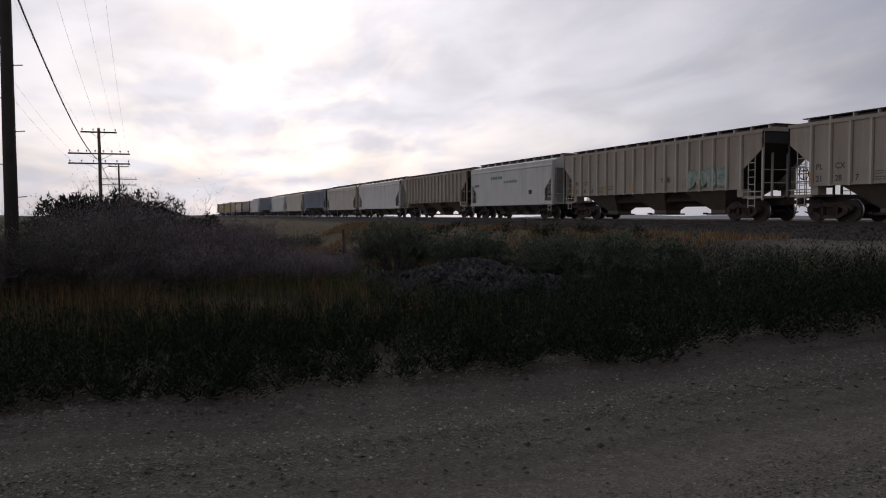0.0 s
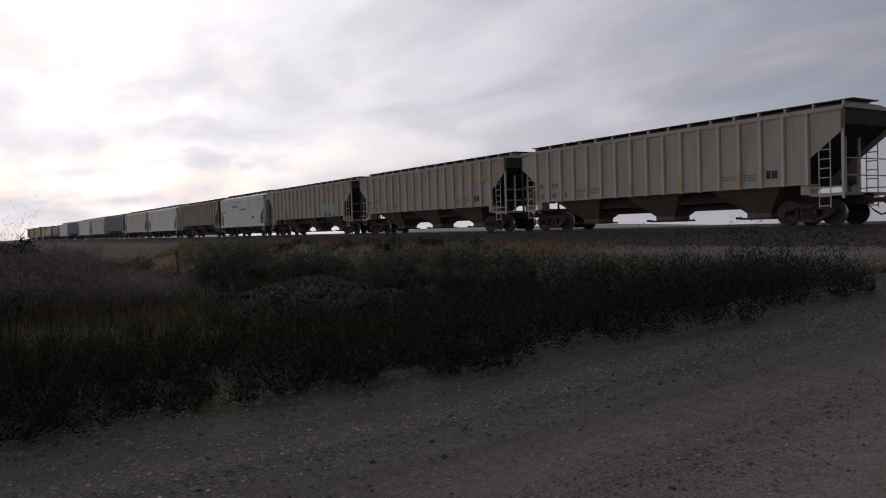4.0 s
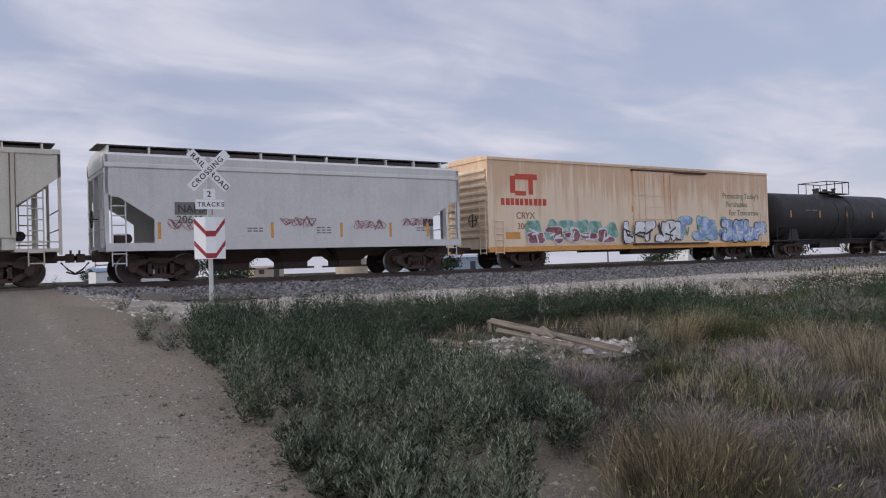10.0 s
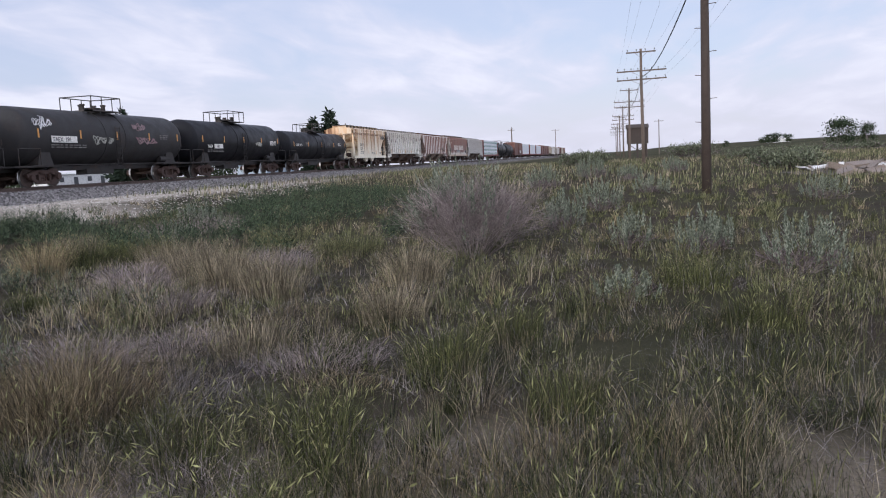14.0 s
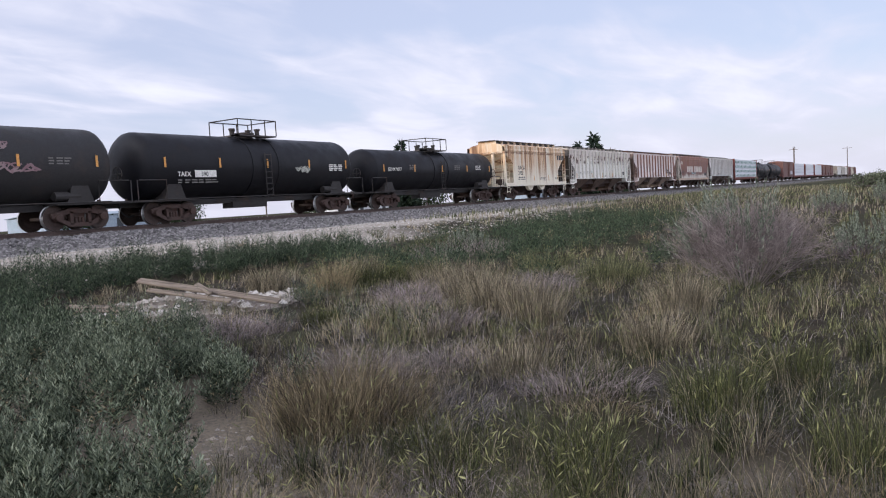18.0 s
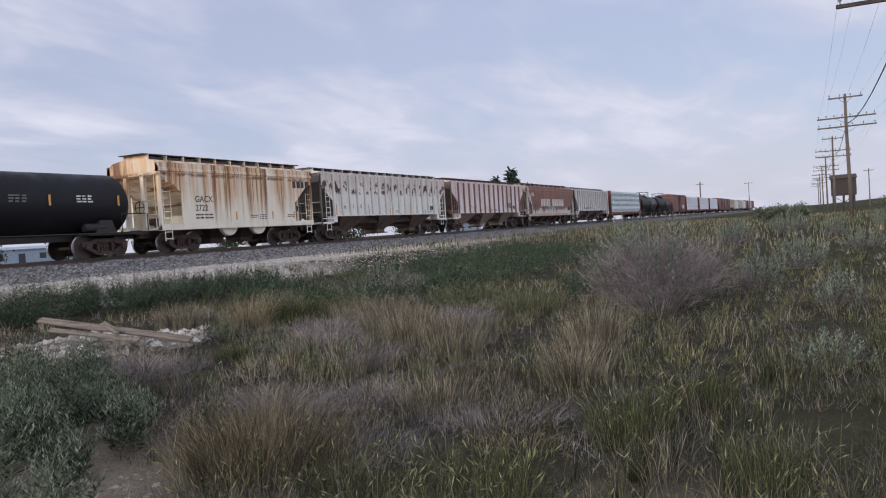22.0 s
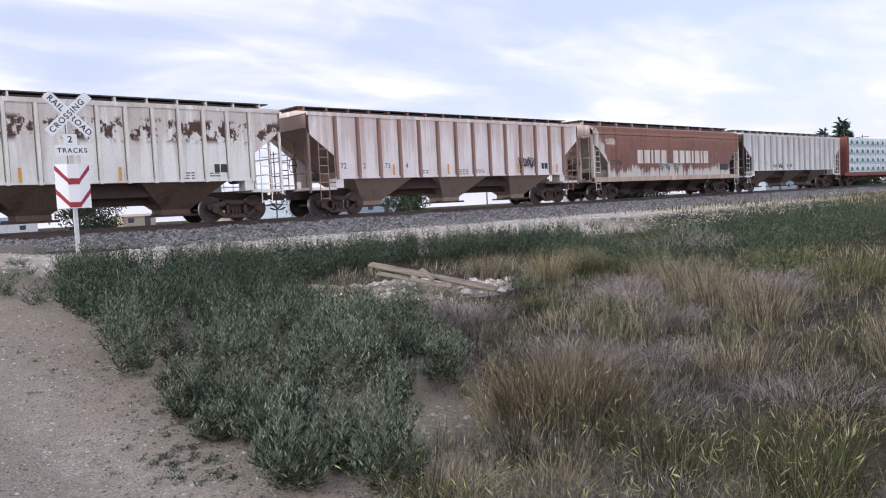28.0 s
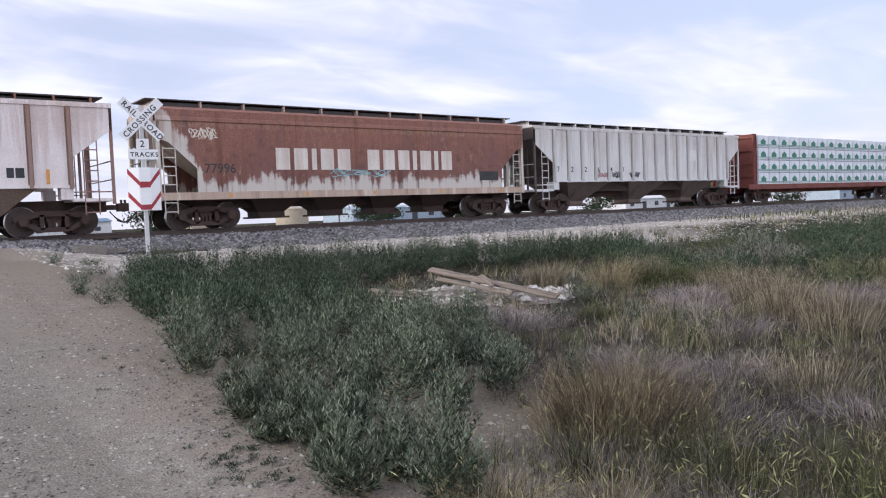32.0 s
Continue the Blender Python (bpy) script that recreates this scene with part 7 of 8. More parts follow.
# broad pale leaves of a few tall grasses close by
x, y = field_points(420, 2.4, 6)
P = np.stack([x, y, rough_height(x, y) + RNG.uniform(0.1, 0.35, len(x))], -1)
V, F = leaf_cloud(P, RNG.normal(0, 0.6, P.shape) + [0, 0, 0.7], RNG.uniform(0.03, 0.055, len(x)), RNG.uniform(0.008, 0.013, len(x)), RNG)
fast_mesh("pale_leaves", V, F, M_SEED, "small pale broad leaves among the grass")
x, y = scatter(42000, 32, 110, -40, 22)
ok = RNG.uniform(0, 1, len(x)) < smooth01(-0.6, 0.2, patchy(x, y, 9, 6))
x, y = x[ok], y[ok]
blades("distant_grass", x, y, RNG.uniform(0.12, 0.45, len(x)), 0.05, M_OLIVE, "green grass of the distant field", RNG, seg=2)
x, y = scatter(24000, 30, 110, -40, 22)
ok = RNG.uniform(0, 1, len(x)) < smooth01(-0.3, 0.3, -patchy(x, y, 9, 6))
x, y = x[ok], y[ok]
blades("distant_dry_grass", x, y, RNG.uniform(0.15, 0.5, len(x)), 0.045, M_PURPLE, "dry grass of the distant field", RNG, seg=2)
x, y = scatter(2200, 45, 90, 14.5, 18.5)
blades("orange_grass", x, y, RNG.uniform(0.12, 0.28, len(x)), 0.03, M_PURPLE, "tan dry grass below the track", RNG, seg=2)


def clump(cx, cy, rr, n, hh, w, mt, label, lean=0.9, heads=0, name="tussock"):
    """A dome of fine stems that spread from one root, at will with seed heads."""
    a, t = RNG.uniform(0, 6.283, n), np.sqrt(RNG.uniform(0, 1, n))
    x, y = cx + np.cos(a) * t * rr * 0.5, cy + np.sin(a) * t * rr * 0.5
    ob, tips, d = blades(name, x, y, hh * RNG.uniform(0.35, 1.15, n) * (1 - 0.25 * t), w, mt, label, RNG, lean, wind=STILL, out=(a + RNG.normal(0, 0.6, n), 0.05 + t * RNG.uniform(0.3, 1.3, n)))
    if heads:
        seed_heads("seed_heads", tips[:heads], d[:heads], RNG, 0.06, "pale seed heads of a tussock")


# the large dry clump at the rim of the weeds, brown within and straw without
clump(4.25, 3.5, 1.1, 3600, 0.6, 0.0034, M_CLUMP, "large brown clump of dry stems", 0.7)
clump(3.95, 3.6, 0.9, 520, 0.58, 0.0038, M_DRY, "straw-coloured stems of the large dry clump", 0.85, 60)
clump(4.5, 3.1, 1.0, 1500, 0.4, 0.0036, M_LITTER, "grey dead stems round the large dry clump", 1.6)
clump(2.5, 2.95, 0.5, 420, 0.36, 0.004, M_DRY, "tussock of arching straw grass at the dirt's rim", 1.25, 40)
clump(3.0, 2.6, 0.5, 380, 0.38, 0.004, M_DRY, "tussock of arching straw grass at the dirt's rim", 1.1, 40)
clump(3.3, 3.1, 0.3, 160, 0.32, 0.004, M_GRASS, "small tussock of yellow-green grass", 0.6, 30)
clump(5.5, 7.6, 0.35, 500, 0.6, 0.006, M_STRAWGREEN, "yellow-green tussock with heavy heads among weeds", 0.7, 120)
for cx, cy, rr, n, hh in ((5.6, 4.5, 1.0, 900, 0.42), (6.3, 4.0, 0.9, 600, 0.36), (7.0, 7.6, 1.3, 1500, 0.34), (6.3, 8.0, 0.9, 800, 0.4), (5.6, 2.3, 1.0, 700, 0.34), (3.3, 2.2, 0.8, 600, 0.3), (8.9, 6.3, 1.2, 900, 0.45), (10.2, 7.0, 1.2, 800, 0.45), (11.6, 5.4, 1.3, 800, 0.45), (8.0, 5.0, 1.0, 700, 0.36)):
    clump(cx, cy, rr, n, hh, 0.0035 + 0.0003 * cx, M_TWIG, "pale grey dead brush sprawling on the soil", 1.7)
for cx, cy, rr, n, hh, mt in ((10.7, 9.1, 0.8, 900, 0.85, M_DRY), (11.9, 9.2, 1.2, 1300, 0.6, M_STRAWGREEN), (12.6, 8.4, 1.1, 1200, 0.55, M_STRAWGREEN), (14.5, 6.6, 1.3, 1100, 0.6, M_OLIVE), (13.0, 4.6, 1.3, 1100, 0.55, M_OLIVE)):
    clump(cx, cy, rr, n, hh, 0.0075, mt, "tall pale stand of seeding grass", 0.5, 140)
for cx, cy, rr, n, hh in ((2.55, 2.0, 0.5, 420, 0.4), (2.9, 1.6, 0.5, 420, 0.42), (2.45, 2.4, 0.4, 300, 0.34), (3.4, 1.5, 0.6, 450, 0.4), (3.6, 2.3, 0.6, 450, 0.42), (4.3, 1.9, 0.6, 450, 0.42), (4.0, 2.7, 0.5, 350, 0.4)):
    clump(cx, cy, rr, n, hh, 0.0036, M_STRAWGREEN, "arching grey-green tussock with pale heads", 1.1, 45)
clump(8.2, 7.2, 0.6, 800, 0.34, 0.006, M_STRAWGREEN, "low yellow-green grass beside dead brush", 0.8)
for cx, cy, rr, n, hh in ((6.2, 5.2, 0.9, 700, 0.2), (9.0, 6.0, 1.0, 700, 0.22), (5.0, 1.9, 0.7, 600, 0.2), (7.6, 3.4, 0.8, 700, 0.22)):
    clump(cx, cy, rr, n, hh, 0.0055, M_CLUMP, "flattened brown-tan straw", 2.6)
for cx, cy, rr, n, hh in ((9.3, 5.0, 0.9, 1300, 0.75), (10.3, 5.9, 1.0, 1400, 0.8), (8.6, 4.1, 0.8, 1100, 0.68), (11.4, 7.2, 1.0, 1300, 0.72), (12.2, 9.6, 0.9, 1200, 0.7), (10.9, 10.9, 0.8, 1100, 0.75), (7.4, 2.2, 0.7, 900, 0.6), (6.1, 3.1, 0.7, 800, 0.5), (9.8, 2.6, 0.9, 1100, 0.66)):
    clump(cx, cy, rr, n, hh, 0.006, M_PURPLE, "tall brown stand of dry grass", 0.5, 0)
for cx, cy, rr, n, hh in ((5.3, 1.2, 0.6, 600, 0.5), (4.6, 0.3, 0.5, 500, 0.5), (6.4, 0.9, 0.6, 600, 0.5), (3.9, 1.6, 0.5, 420, 0.42), (9.0, -0.9, 0.8, 700, 0.55), (7.2, -1.3, 0.7, 600, 0.5)):
    clump(cx, cy, rr, n, hh, 0.0048, M_STRAWGREEN, "bright green tussock with pale heads", 0.4, 70)
clump(19.0, 11.9, 2.0, 1500, 0.75, 0.014, M_STRAWGREEN, "yellow-green rabbitbrush top", 0.8)
clump(18.3, 10.9, 2.6, 1600, 0.7, 0.012, M_TWIG, "grey stems of a low brush", 1.3)
# grass in the ditch on the other side
x, y = scatter(26000, -30, -8.5, -14, 15)
blades("ditch_grass", x, y, RNG.uniform(0.25, 0.65, len(x)), 0.014, M_DITCH, "grass in the ditch beyond the road", RNG, wind=STILL)
x, y = scatter(6500, -24, -11, -4, 5)
ok = patchy(x, y, 5, 41) > -0.1
blades("ditch_orange_grass", x[ok], y[ok], RNG.uniform(0.35, 0.75, ok.sum()), 0.014, M_ORANGE, "rusty dry grass in the ditch", RNG, wind=STILL)
x, y = scatter(30000, -80, -22, 9, 23)
ok = patchy(x, y, 8, 42) > -0.55
blades("bank_grass", x[ok], y[ok], RNG.uniform(0.15, 0.4, ok.sum()), 0.04, M_RUSTY, "dry orange grass on the railway bank", RNG, seg=2)
px, py = scatter(240, -60, -26, 10, 21)
ok = patchy(px, py, 7, 43) > 0.25
bush_weeds("bank_weeds", px[ok], py[ok], RNG.uniform(0.4, 0.9, ok.sum()), RNG.uniform(0.5, 1.0, ok.sum()), 16, 9, 0.16, M_WEED_SHADED, "green weeds on the railway bank, coloured dark for backlight", RNG)
x, y = scatter(20000, -110, -28, -60, 12)
blades("left_field_grass", x, y, RNG.uniform(0.2, 0.45, len(x)), 0.05, M_DITCH, "grass of the field beyond the ditch", RNG, seg=2)

# shrubs


def sagebrush(x, y, w, h, seed, label, dead=0.0, shoots=None):
    """Leafy sagebrush: dark woody base, upright shoots set with small grey leaves; dead ones keep bare twigs."""
    rng = np.random.default_rng(seed)
    ob = shrub("sagebrush", label, x, y, w * 0.95, h * (0.92 if dead else 0.6), seed, M_TWIG if dead else M_BRUSH, None, stems=int(60 * dead) + 14, depth=4 if dead else 3, kids=5, r0=0.009 if dead else None)
    n = shoots or int(24 * w * h + 14)
    a, t = rng.uniform(0, 6.283, n), np.sqrt(rng.uniform(0, 1, n))
    if dead:
        a = rng.choice([0.3, 1.0, 2.1, 3.6], n) + rng.normal(0, 0.35, n)
        t = rng.uniform(0.35, 1.0, n)
    top = np.stack([np.cos(a) * t * w / 2, np.sin(a) * t * w / 2, h * (1.05 - 0.45 * t ** 2.2) * rng.uniform(0.75, 1.1, n)], -1)
    low = top - np.stack([np.cos(a) * t * w * 0.08, np.sin(a) * t * w * 0.08, (0.22 if dead else 0.42) * h * rng.uniform(0.8, 1.3, n)], -1)
    m = 40 if dead else 80
    s = np.tile(np.linspace(0, 1, m), n)[:, None]
    j = np.repeat(np.arange(n), m)
    P = low[j] + (top - low)[j] * s + rng.normal(0, 0.03 * (0.6 + 0.4 * h), (len(j), 3)) * (1.1 - s)
    D = (top - low)[j] * 2.2 + rng.normal(0, 0.22, (len(j), 3))
    V, F = leaf_cloud(P, D, 0.05 * rng.uniform(0.7, 1.4, len(j)) * (0.7 + 0.3 * h), 0.016 * np.ones(len(j)), rng)
    o = fast_mesh("foliage", V, F, M_SAGE, "", "x", "x")
    for key in ("label", "category", "kind"):
        if key in o:
            del o[key]
    o.parent = ob


sagebrush(12.6, 2.3, 2.6, 1.6, 5, "large half-dead grey sagebrush with bare twigs", 1.0, 110)
for k, (x, y, w, h) in enumerate(((13.0, -0.3, 0.8, 0.7), (12.2, -1.3, 0.75, 0.72), (12.6, -1.6, 0.7, 0.6), (10.2, -2.3, 1.15, 0.75), (8.4, -0.1, 0.8, 0.36), (16.5, 1.0, 1.0, 0.85), (22, 0.3, 1.5, 0.9), (19, 11, 1.3, 0.7), (15.6, 9.8, 1.2, 0.6), (36, 3, 2.0, 1.2), (46, 1, 2.4, 1.3), (30, -1.5, 1.5, 0.8), (24, -6, 1.5, 0.8), (52, -4.2, 1.8, 0.9), (62, -4.6, 2.0, 0.9), (42, -1.0, 1.6, 0.9))):
    sagebrush(x, y, w, h, 20 + k, "grey-green leafy sagebrush in the grass")
for k, (x, y, w, h) in enumerate(((-23.2, 7.4, 2.6, 1.75), (-22.4, 9.9, 2.8, 1.6), (-20.6, 11.9, 2.6, 1.5), (-17.0, 11.4, 1.9, 1.6), (-16.0, 12.2, 1.7, 1.45), (-34, 13.0, 4.5, 1.0), (-13.6, 13.2, 1.3, 1.1), (-44, 15.0, 5.0, 1.1))):
    shrub("greasewood", "grey-green shrub beside the gravel heap", x, y, w, h, 40 + k, M_BRUSH, M_GREASE, 0.065, 34, 40, 3, 4)
for k, (x, y, w, h) in enumerate(((-22.5, -3.6, 6.0, 1.9), (-24.5, -0.6, 5.6, 2.9), (-21.5, -1.2, 4.2, 2.2), (-25.0, 2.2, 4.6, 2.0), (-23.5, 4.4, 3.6, 1.1), (-28, 5.2, 4.0, 0.9), (-22.6, 1.4, 3.6, 1.3), (-20, -5.8, 5.0, 1.6), (-30, 0.2, 4.6, 2.2))):
    shrub("brushwood", "dense brown-grey brush thicket in the ditch", x, y, w, h, 60 + k, M_BRUSH, M_GREASE if y < -1 else M_TWIG, 0.05, 38, 3, 4, 5, r0=0.018, leaf_top=0.25)
for k, (x, y, w, h) in enumerate(((-40, -1.9, 4.6, 3.4), (-42, -0.2, 4.8, 3.3), (-46, 2.6, 4.0, 2.4), (-38, -3.2, 4.0, 2.4))):
    shrub("juniper", "dark green bushy juniper behind the brush", x, y, w, h, 80 + k, M_BRUSH, M_WEED_SHADED, 0.2, 30, 20, 3, 5)
for k, (x, y, w, h) in enumerate(((95, -9.5, 6, 2.0), (51, -10.5, 4.0, 1.0), (83, -14.1, 5.0, 0.9), (70, -14, 5.0, 0.8), (112, -26, 10, 1.1), (104, -20, 7, 0.9), (116, -34, 8, 1.1), (76, 3, 3.5, 1.2), (82, 2.0, 3, 1.1), (120, 3, 6, 1.6), (-60, 6, 8, 1.3), (-75, 12, 9, 1.3), (-95, 6, 10, 1.6), (-120, 14, 14, 1.8), (-84, 2, 9, 1.5))):
    shrub("field_shrub", "low dark shrub in the distant field", x, y, w, h, 180 + k, M_BRUSH, M_GREASE, 0.22, 26, 8, 3, 4)
# ---- crossing sign ----
M_SIGNWHITE = worn("white_sign_sheet", (0.8, 0.8, 0.78), 0.5, spread=0.03, dirty=0.06)
M_SIGNRED = worn("red_reflective_band", (0.3, 0.02, 0.03), 0.45, dirty=0.1)
M_SIGNINK = worn("black_sign_ink", (0.02, 0.02, 0.02), 0.5)
M_GALV = worn("pale_painted_post", (0.5, 0.5, 0.48), 0.6, spread=0.06)
SX, SY = 6.42, 21.5
SZ = float(height(SX, SY))
sign = empty("crossing_sign", "railroad crossing sign with crossed white boards and red chevrons", "road sign", pose(SX - 0.08, SY, SZ + 0.16, 0, 0, -6))
part("post", boxes((-0.05, 0.05, -0.05, 0.05, -0.35, 3.95)), M_GALV, sign, "square pale post")
for k, (ang, word) in enumerate(((-45, ("RAIL", "ROAD")), (45, ("CROSSING",)))):
    bm = boxes((-0.71, 0.71, -0.006, 0.006, -0.13, 0.13))
    b = part("crossed_board", bm, M_SIGNWHITE, sign)
    m = pose(0, -0.07 - 0.016 * k, 3.58) @ pose(0, 0, 0, 0, -ang, 0)
    b.matrix_basis = m
    for i, w in enumerate(word):
        o = lettering(w, 0.21, 0, 0, 0, M_SIGNINK, b, turn=pose((-0.63 if len(word) > 1 else -0.645) + (0.71 if i else 0), -0.008, -0.074, 90), spread=1.16 if len(word) > 1 else 1.2, bold=0.0035)
b = part("track_count_plate", boxes((-0.16, 0.16, -0.068, -0.056, 2.78, 3.06)), M_SIGNWHITE, sign)
lettering("2", 0.24, -0.07, -0.07, 2.84, M_SIGNINK, b, bold=0.0035)
b = part("tracks_plate", boxes((-0.38, 0.38, -0.074, -0.06, 2.5, 2.77)), M_SIGNWHITE, sign)
lettering("TRACKS", 0.17, -0.33, -0.076, 2.575, M_SIGNINK, b, spread=1.22, bold=0.003)
# bent shield with red chevron bands
for s, name in ((-1, "wing"), (0, "front"), (1, "wing")):
    if s == 0:
        o = part("shield_panel", boxes((-0.14, 0.14, -0.12, -0.108, 1.12, 2.28)), M_SIGNWHITE, sign)
        for z0, z1 in ((1.14, 1.28), (1.74, 1.9)):
            part("red_band", boxes((-0.14, 0.14, -0.125, -0.12, z0, z1)), M_SIGNRED, o)
    else:
        q = [(s * 0.14, 1.12), (s * 0.42, 1.12), (s * 0.42, 2.28), (s * 0.14, 2.28)]
        bm = bmesh.new()
        loft(bm, [[(x, -0.12 + (abs(x) - 0.14) * 0.5, z) for x, z in q], [(x, -0.108 + (abs(x) - 0.14) * 0.5, z) for x, z in q]])
        bmesh.ops.recalc_face_normals(bm, faces=bm.faces)
        o = part("shield_panel", bm, M_SIGNWHITE, sign)
        for z in (1.14, 1.76):
            bm = bmesh.new()
            q = [(s * 0.14, z + 0.02), (s * 0.42, z + 0.36), (s * 0.42, z + 0.5), (s * 0.14, z + 0.15)]
            loft(bm, [[(x, -0.126 + (abs(x) - 0.14) * 0.5, zz) for x, zz in q], [(x, -0.121 + (abs(x) - 0.14) * 0.5, zz) for x, zz in q]])
            bmesh.ops.recalc_face_normals(bm, faces=bm.faces)
            part("red_band", bm, M_SIGNRED, o)
ob = part("broken_concrete", boxes((4.9, 5.7, 23.2, 23.7, 0.7, 0.98), (5.2, 6.3, 23.5, 23.8, 0.72, 0.86)), worn("stained_concrete", (0.2, 0.18, 0.15), 0.9))
tagged(ob, "weathered timber and concrete scraps by the rail", "debris")
ob = part("old_board", boxes((6.6, 8.3, 22.3, 22.45, 0.66, 0.72), (6.2, 7.4, 22.6, 22.75, 0.7, 0.76)), M_TIE)
tagged(ob, "old dark boards lying on the gravel", "plank")

# ---- planks on the rubble ----


def plank_mat():
    g = Nodes("weathered_plank", 0.85)
    grain = g.noise(1.0, g.coord((2, 40, 40)), 5)
    g.color(g.mix(g.ramp(grain, 0.3, 0.7), (0.085, 0.066, 0.05), (0.235, 0.19, 0.145)))
    g.bump(grain, 0.5, 0.01)
    return g.m


M_PLANK = plank_mat()


def plank(a, b, w, t, label):
    a, b = Vector(a), Vector(b)
    d = b - a
    bm = boxes((0, d.length, -w / 2, w / 2, -t / 2, t / 2))
    bmesh.ops.bevel(bm, geom=bm.edges[:], offset=0.008, segments=1, affect="EDGES")
    ob = part("plank", bm, M_PLANK)
    yaw, pitch = math.atan2(d.y, d.x), -math.asin(d.z / d.length)
    ob.matrix_basis = pose(*a, 0, math.degrees(pitch), math.degrees(yaw)) @ pose(0, 0, 0, 25)
    return tagged(ob, label, "plank", group="scrap planks")


plank((8.1, 11.03, 0.55), (8.38, 8.17, 0.22), 0.13, 0.04, "long weathered plank lying on the rubble")
plank((7.93, 10.6, 0.42), (8.16, 8.96, 0.24), 0.09, 0.035, "weathered plank lying beneath another")
plank((8.36, 9.94, 0.46), (8.08, 9.3, 0.36), 0.09, 0.04, "broken stub of board lying across the plank")
plank((6.79, 10.98, 0.3), (6.98, 9.83, 0.3), 0.09, 0.035, "short thin board on the stones")
plank((6.71, 10.65, 0.26), (6.97, 9.76, 0.26), 0.08, 0.03, "short thin board on the stones")

# ---- utility poles ----
M_POLE = worn("weathered_pole_wood", (0.058, 0.042, 0.034), 0.9, scale=6, dirt=(0.03, 0.022, 0.018), bump=0.5)
M_POLE_FAR = worn("grey_pole_wood", (0.13, 0.1, 0.08), 0.9, scale=6)
M_INSUL = worn("glass_insulator", (0.14, 0.16, 0.15), 0.3)
POLES = [(-115.5, -3.4, 0.0), (-68.3, -3.4, 0.2), (-21.3, -3.05, 0.3), (28.4, -3.3, 0.0), (76.5, -3.2, -0.6), (123, -3.1, 0.3), (170, -3.0, 0.0), (217, -2.9, 0.0), (264, -2.8, 0), (311, -2.7, 0)]
ARM_TOPS = []


def utility_pole(x, y, lean):
    z = float(height(x, y))
    H = 10.9
    m = pose(x, y, z - (0.8 if x < -60 else 0.1), 0, 0, 0) @ pose(0, 0, 0, lean, lean * 0.3, 0)
    p = empty("utility_pole", "weathered wooden utility pole with cross-arms and insulators", "utility pole", m, "utility poles along the line")
    mt = M_POLE if abs(x) < 60 else M_POLE_FAR
    part("pole", tube(bmesh.new(), [(0, 0, 0), (0.01, 0.01, 4), (0.0, 0.03, 8), (0, 0, H)], 0.17, 12, 0.11), mt, p, smooth=True)
    for k, (za, w, n) in enumerate(((H - 0.32, 1.35, 4), (H - 2.05, 2.3, 8), (H - 2.85, 2.3, 6))):
        a = part("cross_arm", boxes((-0.06, 0.06, -w, w, za - 0.06, za + 0.06)), mt, p)
        a.location.x = -0.14
        for s in (-1, 1):
            part("brace", tubes(0.02, [(-0.2, 0, za - 0.55), (-0.2, s * w * 0.42, za - 0.03)], n=4), mt, a).location.x = 0.14
        ins = None
        for i in range(n):
            yy = -w + 0.12 + (2 * w - 0.24) * i / (n - 1)
            if ins is None:
                ins = part("insulator", turned(bmesh.new(), "z", (0, 0, za + 0.06), [(0, 0.02), (0.1, 0.02), (0.11, 0.05), (0.2, 0.055), (0.24, 0.02)], 8), M_INSUL, a)
                ins.location.y = yy
            else:
                again(ins, a, pose(0, yy, 0))
    if abs(x) < 60:
        part("step_bolt", tubes(0.015, *[[(0, 0.1 * (-1) ** k, 2.6 + 0.8 * k), (0, 0.36 * (-1) ** k, 2.62 + 0.8 * k)] for k in range(9)], n=4), M_TRUCK, p)
    ARM_TOPS.append([m @ Vector((-0.14, yy, zz)) for yy, zz in ((-1.2, H - 0.02), (1.2, H - 0.02), (-2.1, H - 1.75), (2.1, H - 1.75), (0.7, H - 1.75), (-2.1, H - 2.55))] + [m @ Vector((0.15, 0.0, H - 2.6))])


for x, y, lean in POLES:
    utility_pole(x, y, lean)
M_WIRE = worn("dark_wire", (0.03, 0.03, 0.03), 0.6)
for k in range(7):
    for a, b in zip(ARM_TOPS, ARM_TOPS[1:]):
        bm, p, q = bmesh.new(), a[k], b[k]
        sag = 0.9 if k == 6 else 0.5
        tube(bm, [p.lerp(q, t / 12) - Vector((0, 0, sag * 4 * (t / 12) * (1 - t / 12))) for t in range(13)], 0.03 if k == 6 else 0.004, 4)
        w = part("overhead_wire", bm, M_WIRE)
        tagged(w, "thick dark cable strung between poles" if k == 6 else "thin overhead wire strung between poles", "wire", "overhead wires")


def plain_pole(x, y, h, arm):
    p = empty("far_utility_pole", "distant wooden pole with one cross-arm", "utility pole", pose(x, y, float(height(x, y))), "distant poles")
    part("pole", tube(bmesh.new(), [(0, 0, 0), (0, 0, h)], 0.16, 8, 0.1), M_POLE_FAR, p)
    part("cross_arm", boxes((-0.06, 0.06, -arm, arm, h - 0.6, h - 0.45)), M_POLE_FAR, p)


for x, y, h, arm in ((330, 22, 12, 1.6), (245, 30, 10, 0.4), (252, 31, 10, 1.2), (230, -14, 10, 1.3), (190, 66, 12, 1.4), (120, 118, 13, 1.5), (-210, 50, 11, 1.4), (75, 130, 13, 1.4)):
    plain_pole(x, y, h, arm)

